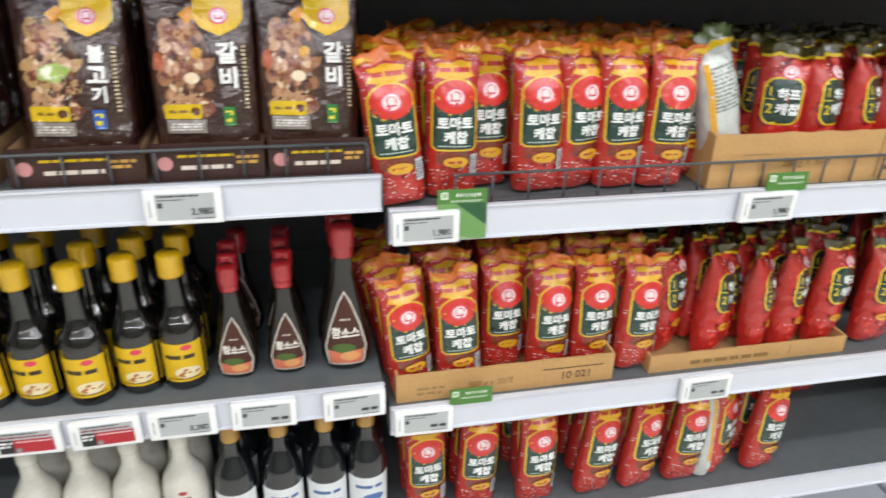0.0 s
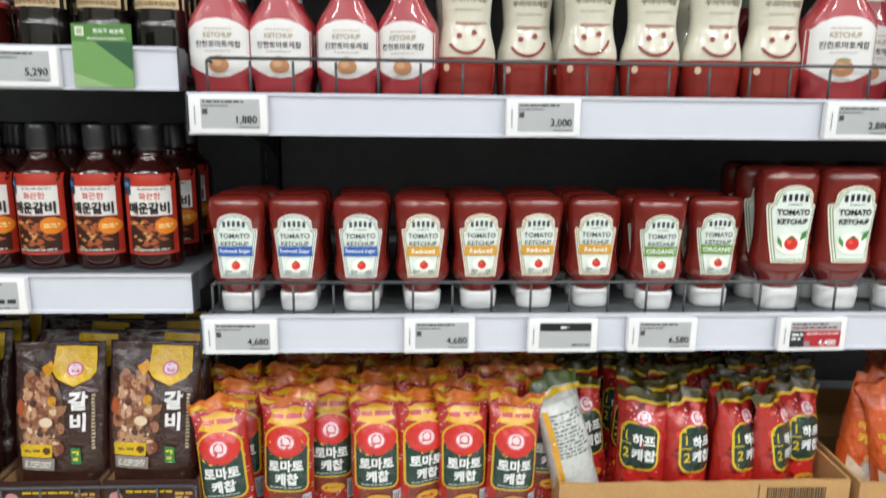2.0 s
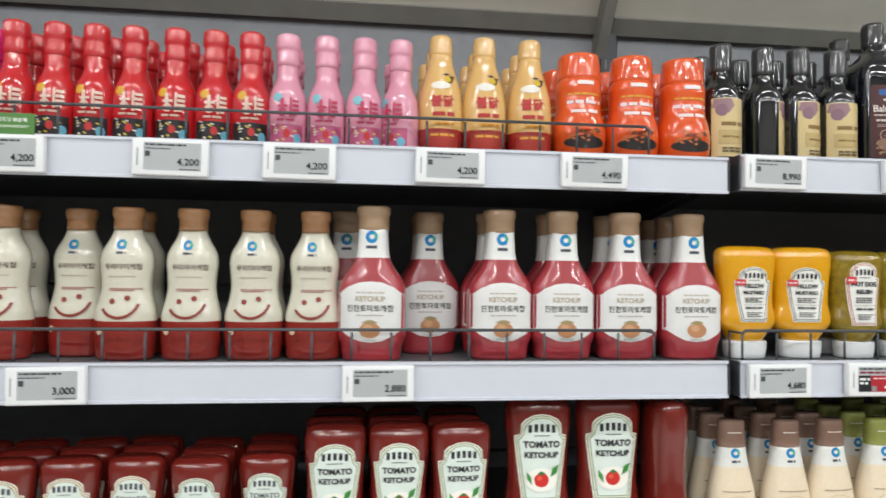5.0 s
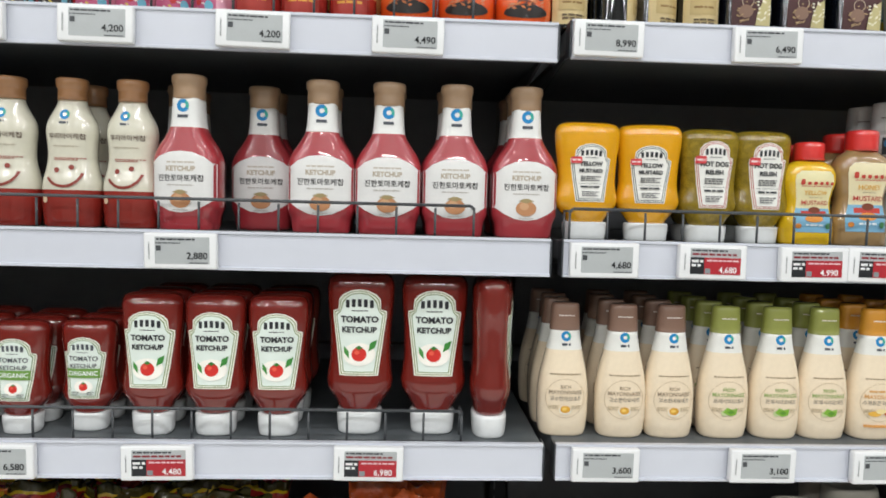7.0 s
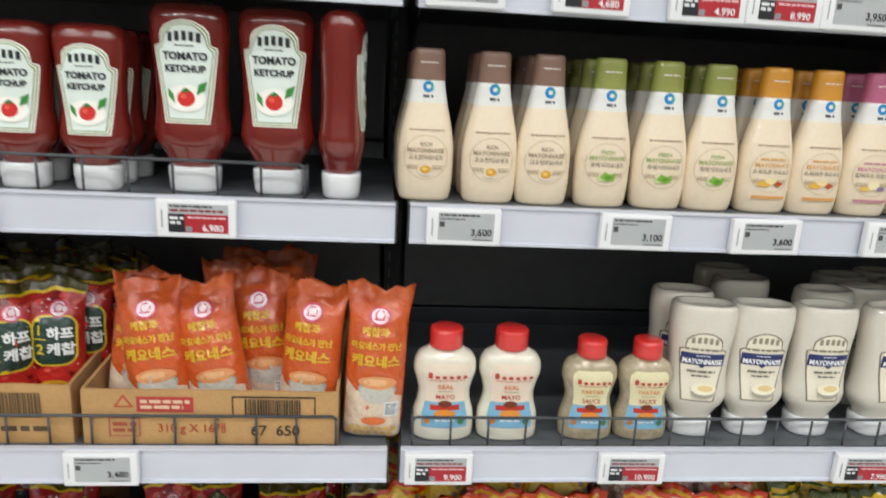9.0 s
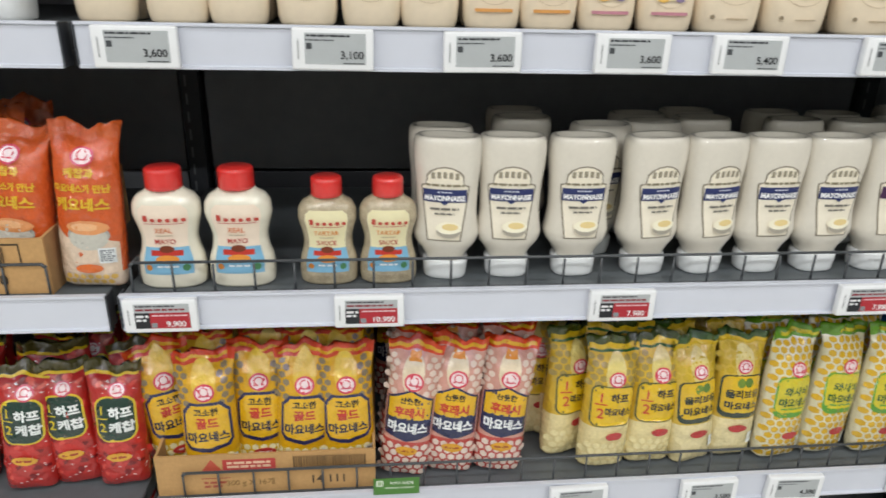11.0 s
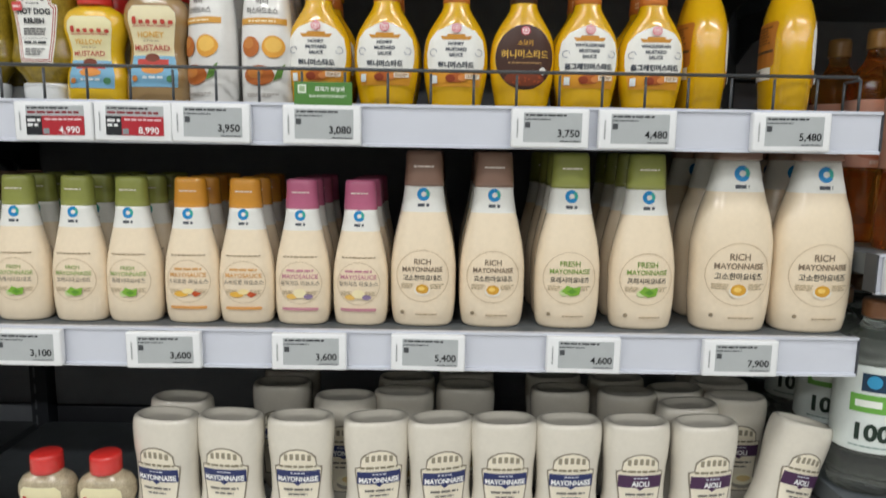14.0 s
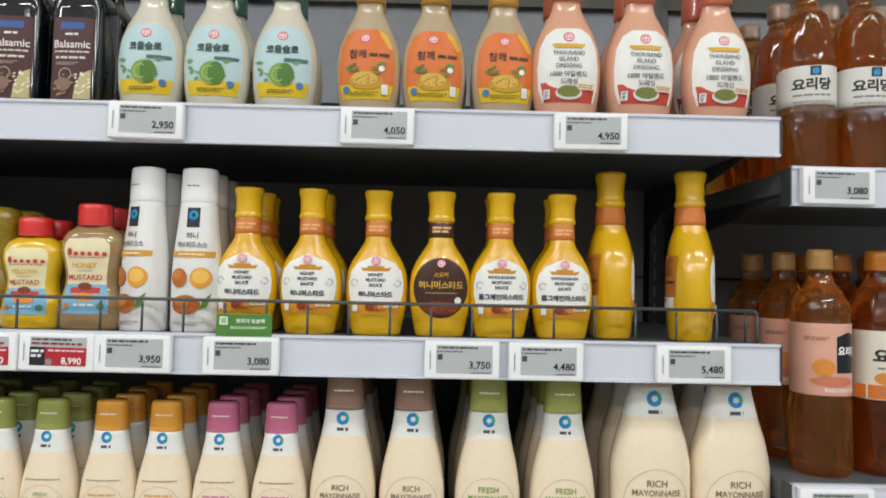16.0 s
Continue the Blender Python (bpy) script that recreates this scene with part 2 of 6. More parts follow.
def polys(item):
    """2D outlines (lists of points) or letter meshes that an art item stands for."""
    k = item[0]
    if k == "p":
        return [item[2]]
    if k == "r":
        _, _, x0, z0, x1, z1, *r = item
        return [rounded(x0, z0, x1, z1, r[0])] if r and r[0] else [[(x0, z0), (x1, z0), (x1, z1), (x0, z1)]]
    if k == "e":
        return [ellipse(*item[2:6])]
    if k == "arc":
        _, _, cx, cz, r, w, a0, a1 = item
        n = max(6, int(abs(a1 - a0) / 14))
        out = []
        for i in range(n):
            b0, b1 = radians(a0 + (a1 - a0) * i / n), radians(a0 + (a1 - a0) * (i + 1) / n)
            out.append([(cx + (r - w / 2) * math.cos(b0), cz + (r - w / 2) * math.sin(b0)), (cx + (r + w / 2) * math.cos(b0), cz + (r + w / 2) * math.sin(b0)),
                        (cx + (r + w / 2) * math.cos(b1), cz + (r + w / 2) * math.sin(b1)), (cx + (r - w / 2) * math.cos(b1), cz + (r - w / 2) * math.sin(b1))])
        return out
    if k == "b":
        _, _, cx, cz, w, h, rows = item
        rnd, out = random.Random(int(cx * 7 + cz * 13 + w * 3)), []
        lh = h / rows
        for q in range(rows):
            x, z = cx - w / 2, cz + h / 2 - (q + 0.5) * lh
            end = cx + w / 2 - (w * 0.25 * rnd.random() if q else 0)
            while x < end - 0.4:
                l = min(end - x, lh * rnd.uniform(0.8, 2.6))
                out.append([(x, z - lh * 0.3), (x + l, z - lh * 0.3), (x + l, z + lh * 0.3), (x, z + lh * 0.3)])
                x += l + lh * 0.35
        return out
    if k == "hex":
        _, _, x0, z0, x1, z1, r = item
        out, row, z = [], 0, z0
        while z < z1:
            x = x0 + (r * 1.05 if row % 2 else 0)
            while x < x1:
                out.append([(x + r * 0.92 * math.sin(radians(60 * i)), z + r * 0.92 * math.cos(radians(60 * i))) for i in range(6)])
                x += r * 2.1
            z += r * 1.8
            row += 1
        return out
    if k == "fleck":
        _, _, x0, z0, x1, z1, n, l = item
        rnd, out = random.Random(int(x0 + z1 * 3 + n)), []
        for _ in range(n):
            x, z, a = rnd.uniform(x0, x1), rnd.uniform(z0, z1), rnd.uniform(-0.5, 0.9)
            d, e = l * rnd.uniform(0.5, 1.1), l * 0.32
            out.append([(x - d * math.cos(a), z - d * math.sin(a)), (x + e * math.sin(a), z - e * math.cos(a)), (x + d * math.cos(a), z + d * math.sin(a)), (x - e * math.sin(a), z + e * math.cos(a))])
        return out
    if k == "blob":
        _, _, x0, z0, x1, z1, n, l = item
        rnd, out = random.Random(int(x0 * 3 + z1 + n)), []
        for _ in range(n):
            x, z, a, e = rnd.uniform(x0, x1), rnd.uniform(z0, z1), rnd.uniform(0, 3), rnd.uniform(0.45, 0.9)
            d = l * rnd.uniform(0.5, 1.2)
            pts = [(d * math.cos(radians(45 * i)) * rnd.uniform(0.8, 1.15), d * e * math.sin(radians(45 * i)) * rnd.uniform(0.8, 1.15)) for i in range(8)]
            out.append([(x + p * math.cos(a) - q * math.sin(a), z + p * math.sin(a) + q * math.cos(a)) for p, q in pts])
        return out
    return []


def flat_art(items, base=0.0, layer=0.16, maker=ink):
    """Art items as one bmesh in the x-z plane, layer upon layer towards -y; and its materials."""
    bm, mats = bmesh.new(), []
    for i, item in enumerate(items):
        m = maker(item[1])
        if m not in mats:
            mats.append(m)
        mi, off = mats.index(m), -(base + layer * i)
        if item[0] in ("t", "T"):
            _, _, s, cx, cz, h, *w = item
            v, f = letters(s, 0.04 if item[0] == "T" else 0.014)
            if not len(v):
                continue
            ext = v.max(0) - v.min(0)
            k = h / max(ext[1], 0.3)
            kx = min(k, w[0] / ext[0]) if w else k
            vs = [bm.verts.new((cx + p[0] * kx, off, cz + p[1] * k)) for p in v]
            for q in f:
                if len(set(q)) > 2:
                    try:
                        bm.faces.new([vs[a] for a in q]).material_index = mi
                    except ValueError:
                        pass
            continue
        for pts in polys(item):
            fc = bm.faces.new([bm.verts.new((x, off, z)) for x, z in pts])
            fc.material_index = mi
    for f in bm.faces:
        f.normal_update()
        if f.normal.y > 0:
            f.normal_flip()
    return bm, mats


def cuts(bm, xs, zs):
    for x in xs:
        bmesh.ops.bisect_plane(bm, geom=bm.verts[:] + bm.edges[:] + bm.faces[:], plane_co=(x, 0, 0), plane_no=(1, 0, 0))
    for z in zs:
        bmesh.ops.bisect_plane(bm, geom=bm.verts[:] + bm.edges[:] + bm.faces[:], plane_co=(0, 0, z), plane_no=(0, 0, 1))


def wrap(bm, body, turn=0):
    """Lays flat art onto the front of a body (turn 180: onto its back)."""
    xs = [v.co.x for v in bm.verts]
    zs = [v.co.z for v in bm.verts]
    if not xs:
        return bm
    cuts(bm, [x * 4.5 for x in range(math.ceil(min(xs) / 4.5), math.floor(max(xs) / 4.5) + 1)], [z * 6.0 for z in range(math.ceil(min(zs) / 6), math.floor(max(zs) / 6) + 1)])
    for v in bm.verts:
        x, z = v.co.x, v.co.z
        v.co.y += body.front(x, z)
        v.co.z += body.shift(x, z)[1]
    if turn:
        bmesh.ops.rotate(bm, verts=bm.verts, matrix=Matrix.Rotation(radians(turn), 3, "Z"))
    return bm


def label_on(thing, body, items, name="label", words="", turn=0, base=0.35):
    """A paper label: its ground as a part, its printing as a sub-part."""
    g = items[0]
    bm, ms = flat_art([g], base)
    lab = part(name, wrap(bm, body, turn), ms, thing, words)
    if len(items) > 1:
        bm, ms = flat_art(items[1:], base + 0.2)
        part("print", wrap(bm, body, turn), ms, lab)
    return lab


def prints_on(thing, body, items, turn=0, name="print", base=0.3):
    bm, ms = flat_art(items, base)
    return part(name, wrap(bm, body, turn), ms, thing)


def thing(name, label, category, group=""):
    return tagged(new(name), label, category, group)


def frac(h, w, d, rows, n=2.3):
    """Sections from fractions of height, width and depth."""
    return [(r[0] * h, r[1] * w / 2, (r[2] if len(r) > 2 else r[1]) * d / 2, r[3] if len(r) > 3 else n) for r in rows]


PARK = pose(0, 60, -40)

# ---- the setting ----
FRONT, DEPTH = 0.004, 0.45
BAYS = {"A": (-2.39, -1.186), "B": (-1.178, 0.0), "C": (0.016, 1.207), "D": (1.22, 2.41)}
RAIL = {"A": (2.05, 1.785, 1.528, 1.280, 0.975, 0.677, 0.40), "B": (1.7345, 1.4815, 1.231, 0.931, 0.633, 0.382),
        "C": (1.7395, 1.4815, 1.2315, 0.931, 0.631, 0.382), "D": (1.684, 1.327, 1.030, 0.685, 0.382)}
RAIL_H = 0.0455


def top_of(bay, k):
    """Height of the standing surface of a shelf, k counted from the top."""
    return RAIL[bay][k - 1] + RAIL_H - 0.003


def slab(name, x0, y0, z0, x1, y1, z1, m, label, category):
    bm = bmesh.new()
    box(bm, x0 * 1000, y0 * 1000, z0 * 1000, x1 * 1000, y1 * 1000, z1 * 1000)
    ob = part(name, bm, m, None, smooth=False)
    return tagged(ob, label, category, kind="structure")


slab("floor", -6, -4.2, -0.1, 6, 1.2, 0.0, M_FLOOR, "polished pale store floor", "floor")
slab("ceiling", -6, -4.2, CEIL, 6, 1.2, CEIL + 0.1, M_CEIL, "pale painted store ceiling", "ceiling")
slab("wall_back", -6, 0.60, 0.0, 6, 0.72, CEIL, M_WALL, "plain grey wall behind the shelving", "wall")
slab("wall_opposite", -6, -4.2, 0.0, 6, -4.1, CEIL, M_WALL, "plain grey wall across the aisle", "wall")
slab("wall_west", -6, -4.1, 0.0, -5.9, 0.60, CEIL, M_WALL, "plain grey wall at the aisle end", "wall")
slab("wall_east", 5.9, -4.1, 0.0, 6, 0.60, CEIL, M_WALL, "plain grey wall at the aisle end", "wall")

for sx, sy in STRIPS:
    t = thing("ceiling_light", "white strip light fitting hung under the ceiling", "ceiling light", "ceiling strip lights")
    bm = bmesh.new()
    box(bm, -640, -75, -70, 640, 75, 0, 6)
    part("housing", bm, M_TAG, t)
    t.matrix_world = pose(sx, sy, CEIL)

# shelving bays: back panels, uprights, canopy
for bay, (x0, x1) in BAYS.items():
    t = thing("shelving_back", "charcoal steel back panels of a store shelving bay", "shelving", "shelving bays")
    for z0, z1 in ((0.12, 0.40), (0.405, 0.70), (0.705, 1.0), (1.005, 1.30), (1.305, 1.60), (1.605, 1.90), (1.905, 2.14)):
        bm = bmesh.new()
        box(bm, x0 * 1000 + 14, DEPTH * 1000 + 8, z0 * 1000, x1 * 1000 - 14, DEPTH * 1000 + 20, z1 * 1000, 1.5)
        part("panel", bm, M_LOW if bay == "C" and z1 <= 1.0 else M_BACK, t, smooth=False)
    bm = bmesh.new()
    box(bm, x0 * 1000, 20, 0, x1 * 1000, DEPTH * 1000, 118, 2)
    part("plinth", bm, M_RAIL, t, "white steel plinth", smooth=False)
for jx in (-2.40, -1.182, 0.008, 1.2135, 2.42):
    t = thing("upright", "black slotted steel upright between shelving bays", "upright", "shelving uprights")
    bm = bmesh.new()
    box(bm, -15, DEPTH * 1000 - 8, 0, 15, DEPTH * 1000 + 26, 2150, 1)
    part("post", bm, M_POST, t, smooth=False)
    bm = bmesh.new()
    for i in range(52):
        for s in (-6,):
            box(bm, s - 1.6, DEPTH * 1000 - 8.8, 520 + i * 30, s + 1.6, DEPTH * 1000 - 8.2, 538 + i * 30)
    part("slot", bm, M_SLOT, t, smooth=False)
    t.matrix_world = pose(jx, 0, 0)
for bay, (x0, x1) in BAYS.items():
    t = thing("canopy", "sloping grey-white header board above the shelving", "canopy", "canopies")

    def strip(name, xa, xb, ya, za, yb, zb, th, m=M_CANOPY):
        bm = bmesh.new()
        q = [[bm.verts.new((x, y, z)) for y, z in ((ya, za), (yb, zb), (yb + th * 0.8, zb + th * 0.6), (ya + th * 0.8, za + th * 0.6))] for x in (xa, xb)]
        bm.faces.new(q[0])
        bm.faces.new(q[1][::-1])
        for a in range(4):
            bm.faces.new((q[0][a], q[1][a], q[1][(a + 1) % 4], q[0][(a + 1) % 4]))
        bmesh.ops.recalc_face_normals(bm, faces=bm.faces)
        part(name, bm, m, t, smooth=False)

    xa, xb = x0 * 1000 - 3, x1 * 1000 + 3
    strip("board", xa, xb, 452, 2092, 90, 2560, 14)
    strip("trim", xa, xb, 444, 2086, 424, 2112, 10, M_WALL)
    strip("rib", xb - 22, xb - 2, 444, 2040, 80, 2520, 40, M_WALL)

# shelves: dark deck, brackets, pale ticket rail with lips, dark end caps
for bay, zs in RAIL.items():
    x0, x1 = (v * 1000 for v in BAYS[bay])
    for z in zs:
        z = z * 1000
        t = thing("shelf", "dark steel store shelf with a white ticket rail along its front", "shelf", "store shelves")
        bm = bmesh.new()
        box(bm, x0 + 1, 8, z + 18, x1 - 1, DEPTH * 1000, z + RAIL_H * 1000 - 3, 1.2)
        part("deck", bm, M_DECK, t, smooth=False)
        bm = bmesh.new()
        h = RAIL_H * 1000
        f = FRONT * 1000
        prof = [(8, z), (f - 3, z), (f - 3, z + 3), (f, z + 4), (f, z + h - 4), (f - 3, z + h - 3), (f - 3, z + h), (8, z + h)]
        q = [[bm.verts.new((x, yy, zz)) for yy, zz in prof] for x in (x0, x1)]
        bm.faces.new(q[0])
        bm.faces.new(q[1][::-1])
        for a in range(8):
            bm.faces.new((q[0][a], q[1][a], q[1][(a + 1) % 8], q[0][(a + 1) % 8]))
        bmesh.ops.recalc_face_normals(bm, faces=bm.faces)
        part("ticket_rail", bm, M_RAIL, t, "white plastic ticket rail", smooth=False)
        for xe in (x0, x1):
            bm = bmesh.new()
            s = 1 if xe == x0 else -1
            box(bm, min(xe, xe - s * 2.2), 2, z + 1, max(xe, xe - s * 2.2), 24, z + h - 1, 0.8)
            part("end_cap", bm, M_POST, t, smooth=False)
            bm = bmesh.new()
            vs = [(30, z + 17), (DEPTH * 1000, z + 17), (DEPTH * 1000, z - 60), (DEPTH * 1000 - 60, z - 30)]
            q = [[bm.verts.new((xe + s * d, y, zz)) for y, zz in vs] for d in (6, 9)]
            bm.faces.new(q[0])
            bm.faces.new(q[1][::-1])
            for i in range(4):
                bm.faces.new((q[0][i], q[0][(i + 1) % 4], q[1][(i + 1) % 4], q[1][i]))
            part("bracket", bm, M_POST, t, smooth=False)


# ---- wire guards ----
def wire_guard(x0, x1, bay, k, h=39.0, pitch=46.0):
    t = thing("wire_guard", "low grey wire guard along the front of a shelf", "wire guard", "wire guards")
    n = max(1, round((x1 - x0) * 1000 / pitch))
    w = (x1 - x0) * 1000
    bm = bmesh.new()
    rod(bm, (4, 0, h), (w - 4, 0, h), 1.9)
    rod(bm, (0, 0, h - 4), (4, 0, h), 1.9)
    rod(bm, (w - 4, 0, h), (w, 0, h - 4), 1.9)
    part("top_wire", bm, M_WIRE, t)
    bm = bmesh.new()
    rod(bm, (0, 0, 1.5), (w, 0, 1.5), 1.5)
    part("bottom_wire", bm, M_WIRE, t)
    first = None
    for i in range(n + 1):
        x = w * i / n
        if first is None:
            bm = bmesh.new()
            rod(bm, (0, 0, 0), (0, 0, h - 3), 1.5)
            first = part("upright_wire", bm, M_WIRE, t)
            first.location.x = x * MM
        else:
            o = new("upright_wire", first.data)
            o.parent, o.location = t, (x * MM, 0, 0)
    for x in (0, w):
        bm = bmesh.new()
        rod(bm, (x, 0, h - 3), (x, 30, h - 3), 1.5)
        rod(bm, (x, 30, h - 3), (x, 30, 0), 1.5)
        part("return_wire", bm, M_WIRE, t)
    t.matrix_world = pose(x0, FRONT + 0.0075, top_of(bay, k) + 0.0005)


for bay, k, x0, x1 in (("B", 1, -1.165, -0.100), ("B", 2, -1.158, -0.092), ("B", 3, -1.166, -0.100), ("B", 4, -1.095, -0.062), ("C", 2, 0.024, 1.185), ("C", 4, 0.030, 1.192),
                       ("C", 5, 0.055, 1.190), ("A", 5, -2.36, -1.20)):
    wire_guard(x0, x1, bay, k)


# ---- price tags and signs ----
def price_tag(right, z, price, red=False, black=False):
    t = thing("price_tag", ("white electronic shelf tag with a red offer on its screen" if red else "white electronic shelf tag with a grey screen and dark price"), "price tag", "shelf price tags")
    bm = bmesh.new()
    box(bm, -83, -10, 0, 0, 0, 41.5, 2.2)
    part("casing", bm, M_TAG, t)
    bm, ms = flat_art([("r", "b4b8b9", -70, 6, -8, 37, 0.8)], 10.25)
    scr = part("screen", bm, [M_EINK], t)
    a = [("r", "d6d7d8", -77.5, 10, -75.5, 31), ("b", "6a6d70", -76.5, 20, 1.2, 18, 9), ("b", "33363a", -46, 34.3, 44, 3.2, 1)]
    if red:
        a += [("b", "8a3038", -40, 29.8, 56, 4.0, 1), ("r", "24262a", -70, 6, -53, 26), ("r", "b02a34", -53, 6, -8, 26), ("b", "e8e8e8", -61.5, 19, 14, 10, 2), ("b", "e8c8ca", -30, 22.5, 40, 3, 1),
              ("r", "8a8f92", -52, 7, -45.5, 13), ("t", "f0f0f0", price, -24, 11, 8.5)]
    elif black:
        a += [("r", "1d1f22", -69, 27, -9, 36.5), ("b", "d8d8d8", -40, 31.5, 10, 5, 1), ("b", "3a3d40", -20, 10, 22, 3, 1)]
    else:
        a += [("b", "55585c", -55, 30, 28, 2.2, 1), ("r", "4a4d50", -68.5, 21, -63, 27), ("b", "4a4d50", -20, 7.3, 22, 1.8, 1)]
        a += [("t", "1a1c1f", price, -22, 15, 9.2)] if price else [("b", "3a3d40", -22, 15, 22, 8, 1)]
    bm, ms = flat_art(a, 10.45, 0.06)
    part("print", bm, ms, scr)
    t.matrix_world = pose(right, FRONT - 0.002, z, random.uniform(-1.5, 1.5), random.uniform(-0.6, 0.6), random.uniform(-1.5, 1.5))


TAGS = (
    ("B", 1, ((-1.091, "4,200"), (-0.942, "4,200"), (-0.800, "4,200"), (-0.626, "4,200"), (-0.484, "4,200"), (-0.310, "4,200"), (-0.134, "4,490"))),
    ("C", 1, ((0.099, "8,990"), (0.290, "6,490"), (0.533, "2,950"), (0.790, "4,050"), (1.030, "4,950"))),
    ("B", 2, ((-1.091, "1,880"), (-0.750, "3,000"), (-0.390, "2,880"))),
    ("C", 2, ((0.105, "4,680"), (0.236, "r4,680"), (0.362, "r4,990"), (0.446, "r8,990"), (0.529, "3,950"), (0.647, "3,080"), (0.890, "3,750"), (0.983, "4,480"), (1.148, "5,480"))),
    ("B", 3, ((-1.090, "4,680"), (-0.862, "4,680"), (-0.718, "k"), (-0.599, "6,580"), (-0.417, "r4,480"), (-0.170, "r6,980"))),
    ("C", 3, ((0.117, "3,600"), (0.312, "3,100"), (0.468, "3,600"), (0.630, "3,600"), (0.763, "5,400"), (0.937, "4,600"), (1.113, "7,900"))),
    ("B", 4, ((-1.092, "1,980"), (-0.625, "1,980"), (-0.288, "3,480"))),
    ("C", 4, ((0.104, "r9,900"), (0.345, "r10,900"), (0.656, "r7,980"), (0.981, "r7,980"))),
    ("B", 5, ((-1.090, ""), (-0.653, ""), (-0.266, ""))),
    ("C", 5, ((0.630, ""), (0.820, "3,580"), (0.949, "4,380"), (1.140, "5,150"))),
    ("A", 2, ((-1.289, "3,190"),)), ("A", 3, ((-1.306, "5,290"),)), ("A", 4, ((-1.365, ""),)), ("A", 5, ((-1.365, "2,980"),)),
    ("A", 6, ((-1.590, "r"), (-1.497, "r"), (-1.405, "3,280"), (-1.304, ""), (-1.186, ""))),
    ("D", 1, ((1.310, "3,080"), (1.55, ""))), ("D", 2, ((1.308, ""), (1.50, ""))), ("D", 3, ((1.30, ""), (1.52, ""))), ("D", 4, ((1.306, "4,990"), (1.49, ""))),
)
for bay, k, row in TAGS:
    for right, price in row:
        price_tag(right, RAIL[bay][k - 1] + 0.0015, price.strip("rk"), price[:1] == "r", price == "k")


def offer_sign(x, z, tall=False):
    t = thing("offer_sign", "small green lowest-price offer sign clipped to a shelf edge", "sign", "green offer signs")
    bm = bmesh.new()
    h0 = -43 if tall else -4
    box(bm, -31, -1.2, h0, 31, 0, 22, 0.4)
    part("card", bm, ink("4f803a"), t, smooth=False)
    a = [("t", "f2f5ee", "최저가 보상제", 7, 14.5, 5.2, 40), ("r", "dfe8d8", -27, 10, -18, 19), ("r", "9db58c", -25.5, 11.5, -19.5, 17.5), ("b", "cfdcc6", 5, 7.0, 40, 3.0, 2)]
    if tall:
        a = [("r", "6f9a5a", -31, -43, 31, 4), ("p", "2f5a3c", [(-8, 4), (31, 4), (31, -26)]), ("p", "8fae7c", [(-31, -43), (12, -43), (-31, -28)])] + a
    bm, ms = flat_art(a, 1.4, 0.06)
    part("print", bm, ms, t)
    t.matrix_world = pose(x, FRONT - 0.003, z, -2, 0, 0)


for x, bay, k, tall in ((-0.845, "B", 1, 0), (-1.088, "B", 4, 1), (-0.640, "B", 4, 0), (-1.262, "A", 3, 1), (0.606, "C", 2, 0), (0.335, "C", 5, 0), (-1.064, "B", 5, 0)):
    offer_sign(x, RAIL[bay][k - 1] + RAIL_H, tall)


# ---- containers ----
class Kind:
    """One product, built once; place() sets it down, copied after the first."""

    def __init__(self, protos, depth):
        self.protos, self.used, self.depth, self.n = protos, set(), depth, 0

    def place(self, x, y, z, rz=0.0, rx=0.0, ry=0.0):
        i = self.n % len(self.protos)
        self.n += 1
        m = pose(x, y, z, rx, ry, rz)
        if i not in self.used:
            self.used.add(i)
            self.protos[i].matrix_basis = m
            return self.protos[i]
        return copy_thing(self.protos[i], m)


def emblem(cx, cz, r):
    """A round red maker's mark, as plain shapes."""
    return [("e", "d4475a", cx, cz, r, r * 0.92), ("e", "f3dcdc", cx, cz, r * 0.8, r * 0.72), ("arc", "cf4c5e", cx, cz + r * 0.1, r * 0.42, r * 0.14, 0, 360), ("b", "cf4c5e", cx, cz - r * 0.3, r * 1.1, r * 0.26, 1)]


def swirl(cx, cz, r, words=True):
    """A blue and green ring mark."""
    a = [("arc", "1b84c0", cx, cz, r * 0.68, r * 0.6, 60, 330), ("arc", "3aa79a", cx, cz, r * 0.68, r * 0.5, 330, 420)]
    return a + ([("b", "4a4f58", cx, cz - r * 1.6, r * 1.7, r * 0.75, 1)] if words else [])


def keystone(cx, z0, w, h, inset=0.0):
    """The outline of a keystone-shaped label."""
    i = inset
    s = [(-0.36 * w + i, z0 + i), (0.36 * w - i, z0 + i), (0.5 * w - i, z0 + 0.69 * h - i * 0.3), (0.5 * w - i, z0 + 0.745 * h - i), (0.40 * w - i * 0.6, z0 + 0.765 * h - i * 0.5), (0.385 * w - i, z0 + 0.885 * h - i * 0.8),
         (0.31 * w - i * 0.8, z0 + 0.94 * h - i), (0.16 * w, z0 + 0.985 * h - i), (0, z0 + h - i)]
    return [(cx + x, z) for x, z in s] + [(cx - x, z) for x, z in s[-2:1:-1]]


def arch_bars(cx, cz, w, h, color, n=5):
    """A maker's name as five plain upright bars on an arch."""
    out = []
    for k in range(n):
        x = cx - w / 2 + w * (k + 0.5) / n
        dz = -((x - cx) / w) ** 2 * h * 0.9
        out.append(("r", color, x - w / n * 0.30, cz - h / 2 + dz, x + w / n * 0.30, cz + h / 2 + dz, w / n * 0.1))
    return out


